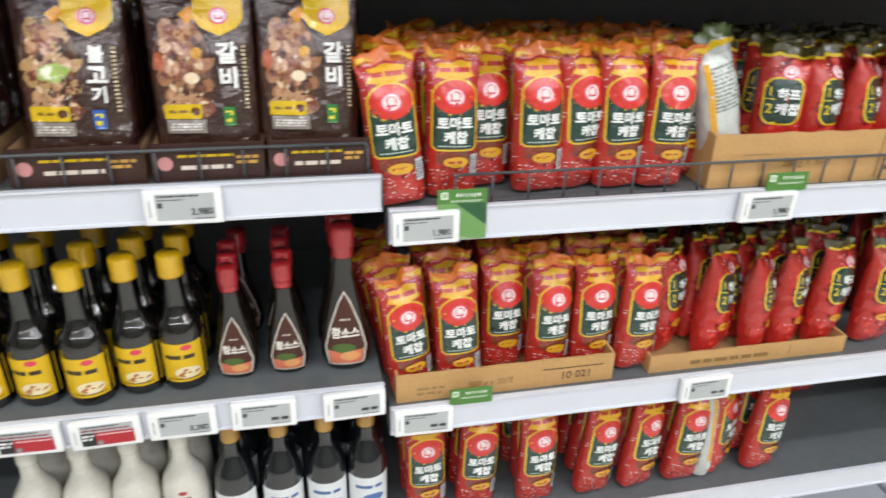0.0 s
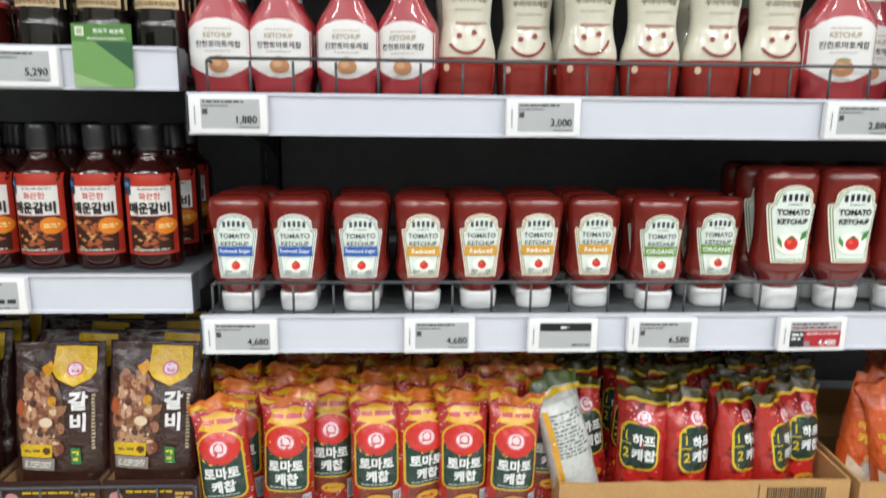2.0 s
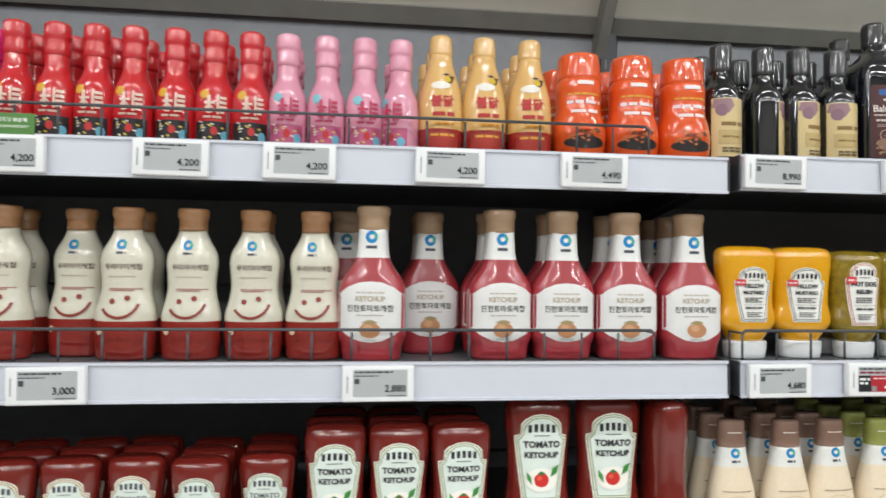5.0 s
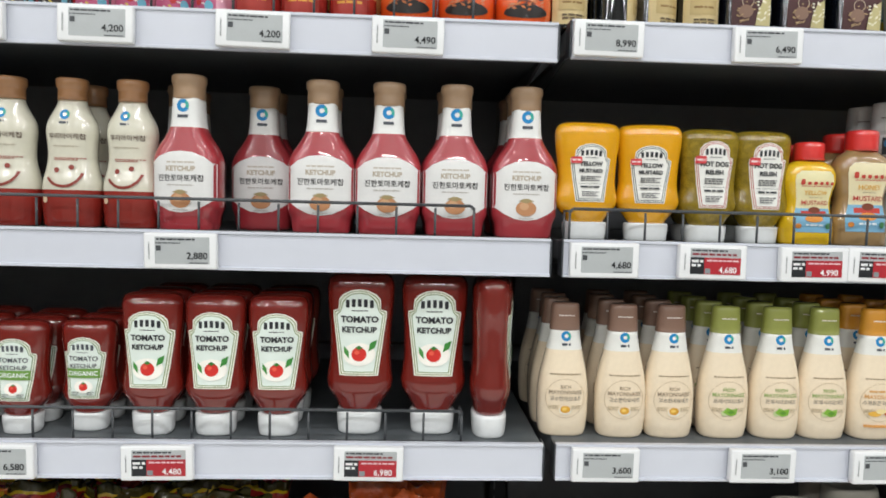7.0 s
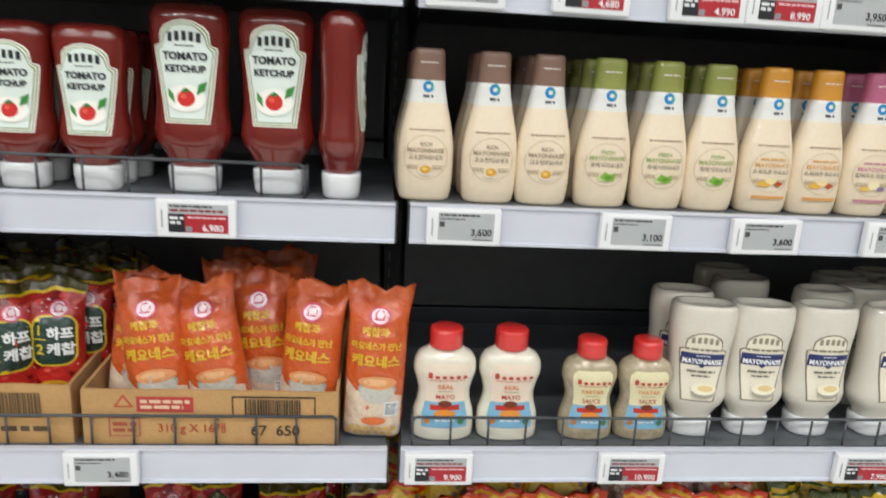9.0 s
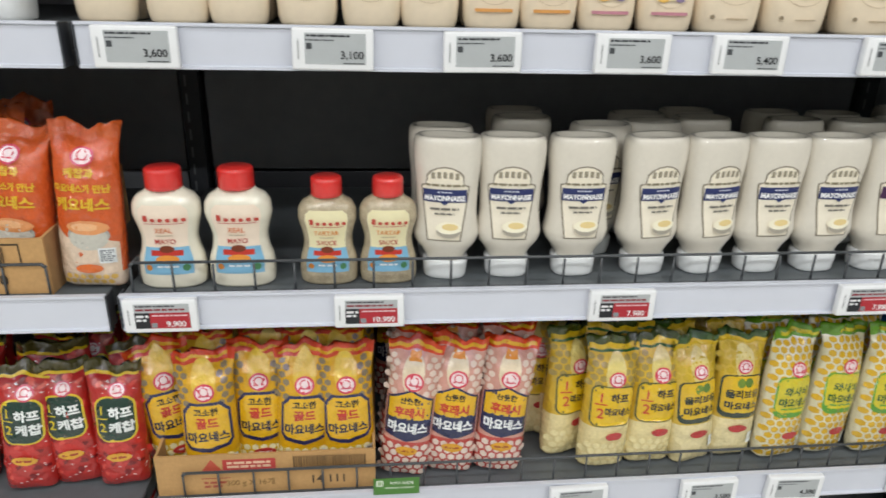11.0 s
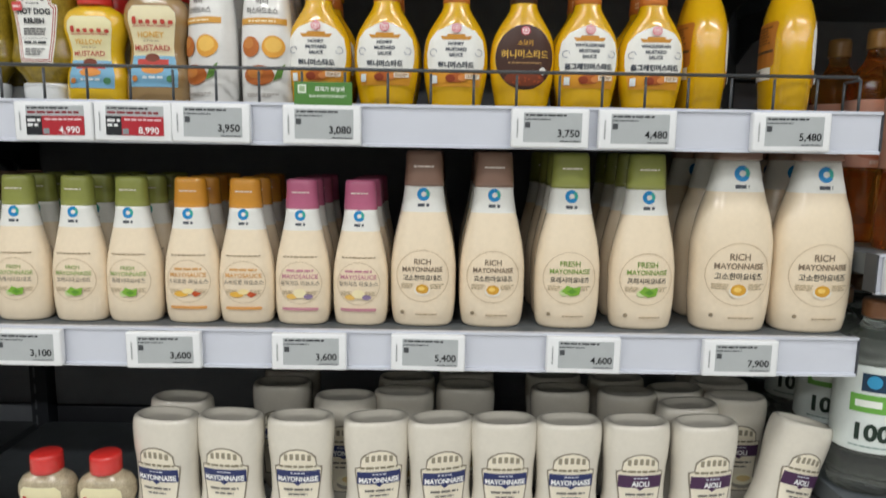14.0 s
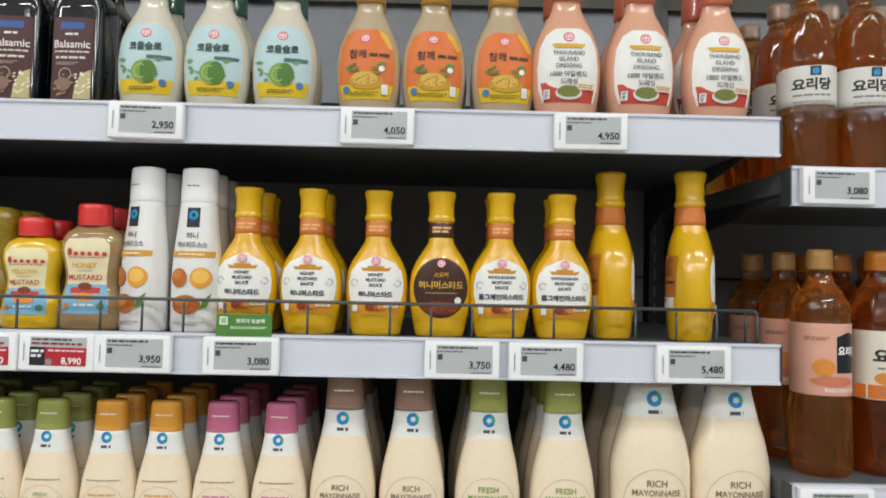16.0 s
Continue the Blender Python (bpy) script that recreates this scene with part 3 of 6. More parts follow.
def squeeze_bottle(h, w, d, color, cap_h, art, label, name="ketchup_bottle", category="bottle", group="", flat_top=False, rough=0.16, body_mat=None, paper=""):
    """A flat squeeze bottle standing on its wide white cap, with a keystone label."""
    t = thing(name, label, category, group)
    c = cap_h / h
    cap = Body(frac(h, w, d, [(0, 0.60, 0.74, 2.6), (0.012, 0.64, 0.80, 2.6), (c * 0.9, 0.68, 0.86, 2.6), (c, 0.66, 0.84, 2.6)]))
    part("cap", cap.mesh(36, 6), plastic("eef0f0", 0.35), t, "white flip cap")
    rows = [(c, 0.56, 0.72), (c + 0.02, 0.60, 0.76), (c + 0.075, 0.74, 0.86), (c + 0.135, 0.93, 0.97), (c + 0.19, 0.985, 1.0), (c + 0.25, 0.95, 0.96), (0.50, 0.90, 0.90), (0.66, 0.92, 0.92), (0.82, 0.985, 0.97), (0.91, 1.0, 0.97)]
    rows += [(0.965, 0.985, 0.92), (0.99, 0.95, 0.86), (1.0, 0.90, 0.80)] if flat_top else [(0.955, 0.965, 0.90), (0.985, 0.87, 0.72), (1.0, 0.70, 0.45)]
    body = Body(frac(h, w, d, rows, 2.5))
    top = [(-1.0, 0.86), (-5.0, 0.76), (-6.0, 0.4)] if flat_top else [(0.6, 0.6)]
    part("body", body.mesh(44, 4, top=top), body_mat or plastic(color, rough), t)
    label_on(t, body, art, "label", paper)
    return t


def ketchup_art(z0, w, h, border, name1, name2, extra, ink_main="2a2c30", ground="e4eee6"):
    """Keystone label: pale ground with a line border, plain bars for the maker's name, then the words."""
    a = [("p", "f3efe2", keystone(0, z0, w, h)), ("p", border, keystone(0, z0, w, h, w * 0.022)), ("p", "eef0e6", keystone(0, z0, w, h, w * 0.04)), ("p", border, keystone(0, z0, w, h, w * 0.062)),
         ("p", ground, keystone(0, z0, w, h, w * 0.08))]
    a += arch_bars(0, z0 + h * 0.845, w * 0.56, h * 0.09, ink_main)
    k = "t" if ink_main == "4a4f55" else "T"
    a += [("b", ink_main, 0, z0 + h * 0.755, w * 0.3, h * 0.018, 1)]
    a += [(k, ink_main, name1, 0, z0 + h * 0.655, h * 0.078, w * 0.74), (k, ink_main, name2, 0, z0 + h * 0.535, h * 0.07, w * 0.66)]
    return a + extra


def tomato(cx, cz, r, leaf=True):
    a = [("e", "fbf7ee", cx, cz, r * 2.2, r * 1.55), ("e", "d2322c", cx, cz, r, r * 0.95), ("e", "e8604c", cx - r * 0.3, cz + r * 0.25, r * 0.35, r * 0.3), ("p", "3c7a35", [(cx - r * 0.5, cz + r * 0.9), (cx, cz + r * 0.6), (cx + r * 0.5, cz + r * 0.9), (cx, cz + r * 1.2)])]
    if leaf:
        a += [("p", "3f8a3c", [(cx + r * 1.2, cz + r * 0.4), (cx + r * 1.5, cz + r * 1.6), (cx + r * 2.4, cz + r * 2.0), (cx + r * 2.1, cz + r * 0.9)]), ("p", "4d9447", [(cx - r * 1.3, cz - r * 0.6), (cx - r * 2.0, cz + r * 0.2), (cx - r * 2.0, cz + r * 1.1), (cx - r * 1.4, cz + r * 0.4)])]
    return a


RED_K = "742019"


def red_bottle(h, w, d, lw, lh, lz, band, label, cap_h):
    z0 = lz
    if band:
        col, words = band
        ex = [("r", col, -lw * 0.39, z0 + lh * 0.34, lw * 0.39, z0 + lh * 0.49), ("t", "f4f6f8", words, 0, z0 + lh * 0.415, lh * 0.075, lw * 0.7)] + tomato(lw * 0.02, z0 + lh * 0.2, lw * 0.1, False) + [("b", "8a8f8a", -lw * 0.16, z0 + lh * 0.1, lw * 0.16, lh * 0.06, 2), ("b", "8a8f8a", lw * 0.2, z0 + lh * 0.1, lw * 0.16, lh * 0.06, 2)]
        border = {"2a5fb0": "7f8f98", "d9a233": "a88a4e", "6f9a45": "6f8a5e"}[col]
        art = ketchup_art(z0, lw, lh, border, "TOMATO", "KETCHUP", ex, "4a4f55")
    else:
        art = ketchup_art(z0, lw, lh, "8a9a6a", "TOMATO", "KETCHUP", tomato(0, z0 + lh * 0.25, lw * 0.14))
    return squeeze_bottle(h, w, d, RED_K, cap_h, art, label, group="red ketchup bottles", paper="keystone-shaped printed label")


def k_small(col, words, note):
    return Kind([red_bottle(137, 66, 42, 50, 76, 42, (col, words), "dark red ketchup bottle, white cap, " + note, 22)], 0.042)


K = {}
K["blue"] = k_small("2a5fb0", "Reduced Sugar", "blue band on its label")
K["gold"] = k_small("d9a233", "Reduced", "gold band on its label")
K["organic"] = k_small("6f9a45", "ORGANIC", "green band on its label")
K["mid"] = Kind([red_bottle(174, 74, 46, 60, 94, 60, None, "medium dark red squeeze ketchup bottle on a white cap", 27)], 0.046)
K["xl"] = Kind([red_bottle(203, 84, 52, 66, 108, 76, None, "large dark red squeeze ketchup bottle on a white cap", 28)], 0.052)


def mustard_art(n1, n2, border, lw, lh, z0):
    ex = [("b", "5a5a5a", 0, z0 + lh * 0.40, lw * 0.5, lh * 0.1, 3), ("r", "333639", -lw * 0.3, z0 + lh * 0.31, lw * 0.3, z0 + lh * 0.315), ("b", "333639", 0, z0 + lh * 0.26, lw * 0.5, lh * 0.05, 1),
          ("b", "777777", 0, z0 + lh * 0.14, lw * 0.44, lh * 0.1, 3), ("r", "d4494e", -lw * 0.5, z0 + lh * 0.66, -lw * 0.24, z0 + lh * 0.77, 1.5), ("b", "f4dada", -lw * 0.37, z0 + lh * 0.715, lw * 0.2, lh * 0.05, 1)]
    return ketchup_art(z0, lw, lh, border, n1, n2, ex, "2a2c30", "efeee8")


K["mustard"] = Kind([squeeze_bottle(147, 82, 46, "e3a313", 23, mustard_art("YELLOW", "MUSTARD", "4a4c50", 50, 72, 48), "bright yellow squeeze mustard bottle on a white cap", "mustard_bottle", group="mustard bottles")], 0.046)
M_RELISH = mat("chopped_relish", srgb("8a7420"), 0.18, vary=0.5, scale=110, bump=0.1, bscale=200, coat=0.5)
K["relish"] = Kind([squeeze_bottle(143, 75, 46, "8a7420", 22, mustard_art("HOT DOG", "RELISH", "b0413e", 48, 84, 44), "olive relish squeeze bottle on a white cap", "relish_bottle", group="mustard bottles", body_mat=M_RELISH)], 0.046)


def mayo_art(z0, lw, lh, col, word):
    i = lw * 0.03
    a = [("p", "8e8574", keystone(0, z0, lw, lh)), ("p", "efe6d2", keystone(0, z0, lw, lh, i))] + arch_bars(0, z0 + lh * 0.89, lw * 0.62, lh * 0.085, "9a917c")
    a += [("b", "8a8168", 0, z0 + lh * 0.755, lw * 0.78, lh * 0.05, 1), ("r", col, -lw * 0.455, z0 + lh * 0.53, lw * 0.455, z0 + lh * 0.70), ("p", col, [(-5, z0 + lh * 0.531), (5, z0 + lh * 0.531), (0, z0 + lh * 0.49)]), ("b", "cfd2dc", 0, z0 + lh * 0.665, lw * 0.3, lh * 0.03, 1),
          ("T", "f2f2f2", word, 0, z0 + lh * 0.585, lh * 0.075, lw * 0.84), ("b", "77736a", 0, z0 + lh * 0.44, lw * 0.6, lh * 0.05, 1), ("b", "77736a", 0, z0 + lh * 0.375, lw * 0.4, lh * 0.04, 1), ("e", "cfc6b2", lw * 0.1, z0 + lh * 0.13, lw * 0.26, lh * 0.08),
          ("e", "a9a294", lw * 0.1, z0 + lh * 0.15, lw * 0.25, lh * 0.09), ("e", "f6efd6", lw * 0.1, z0 + lh * 0.19, lw * 0.27, lh * 0.08), ("e", "e7cf92", lw * 0.13, z0 + lh * 0.205, lw * 0.17, lh * 0.045)]
    return a


CREAM = "ddd6c8"
K["hmayo"] = Kind([squeeze_bottle(179, 83, 54, CREAM, 25, mayo_art(53, 58, 93, "2b3566", "MAYONNAISE"), "cream squeeze mayonnaise bottle standing on its white cap", "mayonnaise_bottle", group="cream mayonnaise bottles", flat_top=True, rough=0.3)], 0.056)
K["aioli"] = Kind([squeeze_bottle(179, 83, 54, CREAM, 25, mayo_art(53, 58, 93, "4a2c4e", "AIOLI"), "cream squeeze aioli bottle with a purple label band", "aioli_bottle", group="cream mayonnaise bottles", flat_top=True, rough=0.3)], 0.056)


def farm_bottle(h, w, color, ground, word1, c1, word2, label, name, body_mat=None):
    """A pinched-waist bottle with a red screw cap and a shaped label."""
    t = thing(name, label, "bottle", "red-capped sauce bottles")
    d = w * 0.62
    body = Body(frac(h, w, d, [(0, 0.90), (0.02, 0.97), (0.10, 1.0), (0.22, 0.98), (0.34, 0.86), (0.42, 0.83), (0.52, 0.90), (0.63, 1.0), (0.70, 0.98), (0.77, 0.84), (0.815, 0.58), (0.84, 0.50)], 2.4))
    part("body", body.mesh(44, 4), body_mat or plastic(color, 0.16), t)
    cap = Body(frac(h, w, w, [(0.825, 0.50), (0.83, 0.53), (0.96, 0.53), (0.99, 0.51), (1.0, 0.45)], 2.0))
    bm = cap.mesh(48, 5)
    for v in bm.verts:
        if h * 0.84 < v.co.z < h * 0.97 and int(round(math.atan2(v.co.y, v.co.x) / (2 * math.pi / 48))) % 2:
            v.co.x *= 0.975
            v.co.y *= 0.975
    part("cap", bm, plastic("dc332f", 0.3), t, "ribbed red screw cap")
    z0, z1, lw = h * 0.13, h * 0.72, w * 0.78
    zs = [(z0, 0.92), (h * 0.24, 0.93), (h * 0.36, 0.80), (h * 0.43, 0.78), (h * 0.52, 0.84), (h * 0.62, 0.93), (h * 0.68, 0.9), (z1, 0.7)]
    outline = [(lw / 2 * f, z) for z, f in zs] + [(-lw / 2 * f, z) for z, f in zs[::-1]]
    low = [(lw / 2 * f, z) for z, f in zs[:3]] + [(-lw / 2 * f, z) for z, f in zs[2::-1]]
    a = [("p", ground, outline), ("p", "7fb4d2", low), ("r", "c0392f", -lw * 0.3, h * 0.29, lw * 0.3, h * 0.335), ("e", "e0913c", 0, h * 0.26, lw * 0.22, h * 0.035), ("e", "7a3a24", 0, h * 0.345, lw * 0.14, h * 0.03),
         ("b", "e9f1f5", 0, h * 0.20, lw * 0.4, h * 0.03, 1), ("e", "d8883c", -lw * 0.36, h * 0.19, lw * 0.06, lw * 0.06), ("e", "4f8a5c", lw * 0.34, h * 0.19, lw * 0.07, lw * 0.07)]
    for k in range(6):
        x, hh = -lw * 0.36 + lw * 0.14 * k, h * (0.055, 0.03, 0.032, 0.03, 0.034, 0.03)[k]
        a.append(("r", "c0463a", x, h * 0.585, x + lw * 0.085, h * 0.585 + hh, lw * 0.03))
    a += [("r", "c0463a", -lw * 0.34, h * 0.568, lw * 0.38, h * 0.573), ("t", c1, word1, 0, h * 0.51, h * 0.042, lw * 0.66), ("b", "b0a080", 0, h * 0.465, lw * 0.3, h * 0.012, 1), ("t", "b23a30", word2, 0, h * 0.415, h * 0.042, lw * 0.68)]
    label_on(t, body, a, "label", "waisted printed label with a blue foot")
    return t


M_TARTAR = mat("flecked_tartar", srgb("b3a58a"), 0.16, vary=0.35, scale=90, bump=0.05, coat=0.4)
M_HONEY = plastic("a08258", 0.16)
K["f_yellow"] = Kind([farm_bottle(131, 69, "e3b81c", "ece3b4", "YELLOW", "d8a02c", "MUSTARD", "small yellow mustard bottle with a red cap", "mustard_bottle")], 0.042)
K["f_honey"] = Kind([farm_bottle(148, 73, "a08258", "eadfb8", "HONEY", "d8a02c", "MUSTARD", "tan honey mustard bottle with a red cap", "mustard_bottle")], 0.044)
K["f_mayo"] = Kind([farm_bottle(144, 78, "e9e3d0", "eedcc8", "REAL", "d87c4c", "MAYO", "cream mayonnaise bottle with a red cap", "mayonnaise_bottle")], 0.046)
K["f_tartar"] = Kind([farm_bottle(132, 70, "b3a58a", "ebe2b8", "TARTAR", "d8883c", "SAUCE", "speckled tartar sauce bottle with a red cap", "tartar_bottle", M_TARTAR)], 0.042)


def flagon(h, w, label, group):
    """A flat-sided red ketchup bottle with a tan cap, white collar and round-ended white label."""
    t = thing("ketchup_bottle", label, "bottle", group)
    d = w * 0.6
    body = Body(frac(h, w, d, [(0, 0.80, 0.8), (0.015, 0.86, 0.86), (0.09, 0.90, 0.92), (0.16, 1.0, 1.0), (0.30, 1.0, 1.0), (0.45, 1.0, 1.0), (0.52, 0.90, 0.94), (0.60, 0.66, 0.84), (0.655, 0.52, 0.78), (0.70, 0.47, 0.74), (0.85, 0.43, 0.70)], 3.0))
    part("body", body.mesh(44, 4, bands=((h * 0.665, 1),)), [plastic("a8343c", 0.3), ink("e9e9e6")], t)
    cap = Body(frac(h, w, d, [(0.845, 0.46, 0.74), (0.85, 0.47, 0.76), (0.94, 0.46, 0.74), (0.95, 0.50, 0.80), (0.99, 0.50, 0.80), (1.0, 0.46, 0.74)], 2.1))
    part("cap", cap.mesh(36, 5), plastic("a98a6c", 0.4), t, "tan plastic cap")
    prints_on(t, body, swirl(0, h * 0.80, w * 0.095))
    zc, r = h * 0.315, w * 0.485
    pts = [(-r, zc - h * 0.115), (-r * 0.93, zc - h * 0.115), (-r * 0.7, zc - h * 0.15), (-r * 0.35, zc - h * 0.185), (0, zc - h * 0.195), (r * 0.35, zc - h * 0.185), (r * 0.7, zc - h * 0.15), (r * 0.93, zc - h * 0.115), (r, zc - h * 0.115), (r, zc + h * 0.12),
           (r * 0.93, zc + h * 0.12), (r * 0.7, zc + h * 0.16), (r * 0.35, zc + h * 0.19), (0, zc + h * 0.197), (-r * 0.35, zc + h * 0.19), (-r * 0.7, zc + h * 0.16), (-r * 0.93, zc + h * 0.12), (-r, zc + h * 0.12)]
    a = [("p", "e6e5e3", pts), ("b", "c2b8aa", 0, zc + h * 0.125, w * 0.42, h * 0.016, 1), ("T", "b8ab98", "KETCHUP", 0, zc + h * 0.085, h * 0.034, w * 0.56), ("t", "3c3a3a", "진한토마토케찹", 0, zc + h * 0.025, h * 0.044, w * 0.72), ("b", "b9b3ac", 0, zc - h * 0.02, w * 0.4, h * 0.012, 1)]
    a += [("e", "c08a62", 0, zc - h * 0.115, w * 0.155, h * 0.05), ("e", "cfa27c", -w * 0.03, zc - h * 0.10, w * 0.07, h * 0.025), ("p", "a5946a", [(-w * 0.12, zc - h * 0.065), (0, zc - h * 0.08), (w * 0.12, zc - h * 0.065), (w * 0.03, zc - h * 0.05), (-w * 0.03, zc - h * 0.05)]), ("b", "bbb5ae", 0, zc - h * 0.178, w * 0.22, h * 0.01, 1)]
    label_on(t, body, a, "label", "white printed label")
    return t


K["flagon_s"] = Kind([flagon(163, 71, "small red ketchup bottle with a tan cap and white label", "tan-capped ketchup bottles")], 0.043)
K["flagon_l"] = Kind([flagon(187, 82, "large red ketchup bottle with a tan cap and white label", "tan-capped ketchup bottles")], 0.049)


def smile_bottle():
    h, w = 180, 70
    t = thing("ketchup_bottle", "cream-sleeved waisted ketchup bottle with a smiling line face", "bottle", "smiling ketchup bottles")
    body = Body(frac(h, w, w * 0.72, [(0, 0.86), (0.015, 0.93), (0.06, 0.96), (0.16, 1.0), (0.28, 0.99), (0.40, 0.86), (0.48, 0.80), (0.56, 0.82), (0.64, 0.86), (0.70, 0.82), (0.78, 0.62), (0.83, 0.50), (0.86, 0.46)], 2.2))
    part("body", body.mesh(44, 4, bands=((h * 0.255, 1),)), [plastic("8e2a22", 0.16), plastic("dad6c4", 0.2)], t)
    cap = Body(frac(h, w, w * 0.72, [(0.855, 0.48, 0.62), (0.93, 0.47, 0.62), (0.945, 0.53, 0.70), (0.99, 0.53, 0.70), (1.0, 0.49, 0.64)], 2.0))
    part("cap", cap.mesh(36, 5), plastic("a5764e", 0.35), t, "brown plastic cap")
    a = swirl(-2, h * 0.755, 6.2) + [("t", "6a5a50", "우리아이케찹", 1, h * 0.61, 7.2, 44), ("b", "b5aa98", 0, h * 0.545, 30, 2, 1), ("b", "a86a60", 4, h * 0.46, 36, 4, 2), ("e", "8e3a30", -10, h * 0.385, 3.1, 3.1), ("e", "8e3a30", 7, h * 0.405, 3.1, 3.1),
         ("arc", "8e3a30", -2, h * 0.40, 22, 3.2, 212, 345), ("e", "d8bfa0", -24, h * 0.19, 3.2, 4.2)]
    prints_on(t, body, a)
    return t


K["smile"] = Kind([smile_bottle()], 0.050)


def mayo_tall(h, w, capc, ringc, words, name_ko, pic, label, big):
    t = thing("mayonnaise_bottle", label, "bottle", "cream tapered mayonnaise bottles")
    d = w * 0.66
    zc = 0.86 if big == 2 else 0.80
    body = Body(frac(h, w, d, [(0, 0.84), (0.012, 0.90), (0.08, 0.97), (0.18, 1.0), (0.32, 1.0), (0.45, 0.93), (0.57, 0.80), (0.68, 0.67), (0.76, 0.60), (zc, 0.58)] if big != 2 else [(0, 0.84), (0.012, 0.90), (0.08, 0.96), (0.2, 1.0), (0.42, 1.0), (0.56, 0.90), (0.70, 0.70), (0.80, 0.58), (0.86, 0.52)], 2.5))
    neck = 0.655 if big != 2 else 0.70
    part("body", body.mesh(44, 5, bands=((h * neck, 1),)), [plastic("f0dec2", 0.32), ink("e6e5df")], t)
    cap = Body(frac(h, w, d, [(zc - 0.004, 0.58), (zc, 0.60), (0.9, 0.565), (0.985, 0.54), (1.0, 0.48)], 2.4))
    part("cap", cap.mesh(36, 6), plastic(capc, 0.4), t, "tapered plastic cap")
    prints_on(t, cap, [("b", "efe6dc", 0, h * (zc + 0.11), w * 0.3, h * 0.014, 1)], base=0.4)
    a = swirl(0, h * (zc - 0.045 if big != 2 else 0.79), w * 0.10)
    z0, r = h * 0.295, w * 0.40
    if big:
        a += [("arc", "cbb799", 0, z0, r * 0.98, 0.7, 0, 360), ("t", "877664" if not pic == "leaf" else "7d9a4a", words[0], 0, z0 + r * 0.55, r * 0.21), ("t", "877664" if not pic == "leaf" else "7d9a4a", words[1], 0, z0 + r * 0.26, r * 0.19, r * 1.5), ("t", "55504a", name_ko, 0, z0 - r * 0.06, r * 0.22, r * 1.45)]
        py = z0 - r * 0.5
    else:
        a += [("arc", "cbb799", 0, z0, r * 0.95, 0.6, 0, 360), ("b", "a38e72", 0, h * 0.475, w * 0.6, h * 0.014, 1)] + ([("t", words[2], words[0], 0, z0 + r * 0.56, r * 0.17)] if words[0] else [("b", words[2], 0, z0 + r * 0.56, r * 1.2, r * 0.15, 1)]) + [("t", words[2], words[1], 0, z0 + r * 0.3, r * 0.2, r * 1.6), ("t", "968b7d", name_ko, 0, z0 + r * 0.0, r * 0.22, r * 1.75)]
        py = z0 - r * 0.55
    a += [("b", "bfae90", -r * 0.55, py + r * 0.12, r * 0.5, r * 0.2, 3), ("b", "bfae90", r * 0.55, py + r * 0.12, r * 0.5, r * 0.2, 3)]
    if pic == "egg":
        a += [("e", "e9e2d2", 0, py - 1, r * 0.3, r * 0.2), ("e", "d8a13a", 0, py + 0.5, r * 0.24, r * 0.18), ("e", "efc86a", -1, py + 1.2, r * 0.12, r * 0.08)]
    elif pic == "leaf":
        a += [("e", "c4d29a", -r * 0.2, py - 1, r * 0.18, r * 0.14), ("p", "7fae3e", [(-r * 0.3, py), (-r * 0.1, py + r * 0.24), (r * 0.15, py + r * 0.14), (r * 0.42, py + r * 0.2), (r * 0.36, py - r * 0.12), (r * 0.05, py - r * 0.18)]), ("p", "5f9430", [(-r * 0.1, py), (r * 0.1, py + r * 0.12), (r * 0.3, py), (r * 0.1, py - r * 0.1)])]
    elif pic == "corn":
        a += [("e", "e6b24a", -r * 0.3, py, r * 0.32, r * 0.13), ("e", "f0dca0", r * 0.0, py + r * 0.12, r * 0.26, r * 0.12), ("p", "c0532c", [(r * 0.15, py), (r * 0.3, py + r * 0.14), (r * 0.6, py + r * 0.02), (r * 0.35, py - r * 0.14)]), ("r", "e2a25a", -r * 0.8, h * 0.105, r * 0.8, h * 0.125, 1)]
    else:
        a += [("e", "e8bb62", -r * 0.35, py - r * 0.05, r * 0.25, r * 0.12), ("e", "f0e3b8", 0, py + r * 0.1, r * 0.28, r * 0.2), ("e", "8c7a9a", r * 0.38, py - r * 0.05, r * 0.2, r * 0.11), ("r", "c98a96", -r * 0.8, h * 0.105, r * 0.8, h * 0.125, 1)]
    if big:
        a += [("b", "b39d7c", r * 0.15, h * 0.075, w * 0.32, h * 0.012, 1), ("e", "9b8a70", -r * 0.75, h * 0.085, 2.3, 2.3)]
    prints_on(t, body, a)
    return t


RM, FM = ("RICH", "MAYONNAISE", "a3917b"), ("FRESH", "MAYONNAISE", "9db070")
K["m_brown"] = Kind([mayo_tall(169, 65, "8a6a5a", "", RM, "고소한마요네즈", "egg", "cream mayonnaise bottle with a brown cap", 0)], 0.043)
K["m_green"] = Kind([mayo_tall(169, 65, "969b4c", "", FM, "프레시마요네즈", "leaf", "cream mayonnaise bottle with an olive green cap", 0)], 0.043)
K["m_orange"] = Kind([mayo_tall(169, 65, "dd982f", "", ("", "MAYOSAUCE", "dba768"), "스위트콘 마요소스", "corn", "cream corn mayonnaise sauce bottle with an orange cap", 0)], 0.043)
K["m_pink"] = Kind([mayo_tall(169, 65, "c06486", "", ("", "MAYOSAUCE", "c88a98"), "갈릭치즈 마요소스", "garlic", "cream garlic cheese mayonnaise bottle with a pink cap", 0)], 0.043)
K["mb_brown"] = Kind([mayo_tall(204, 77, "8a6a5a", "", RM, "고소한마요네즈", "egg", "large cream mayonnaise bottle with a brown cap", 1)], 0.051)
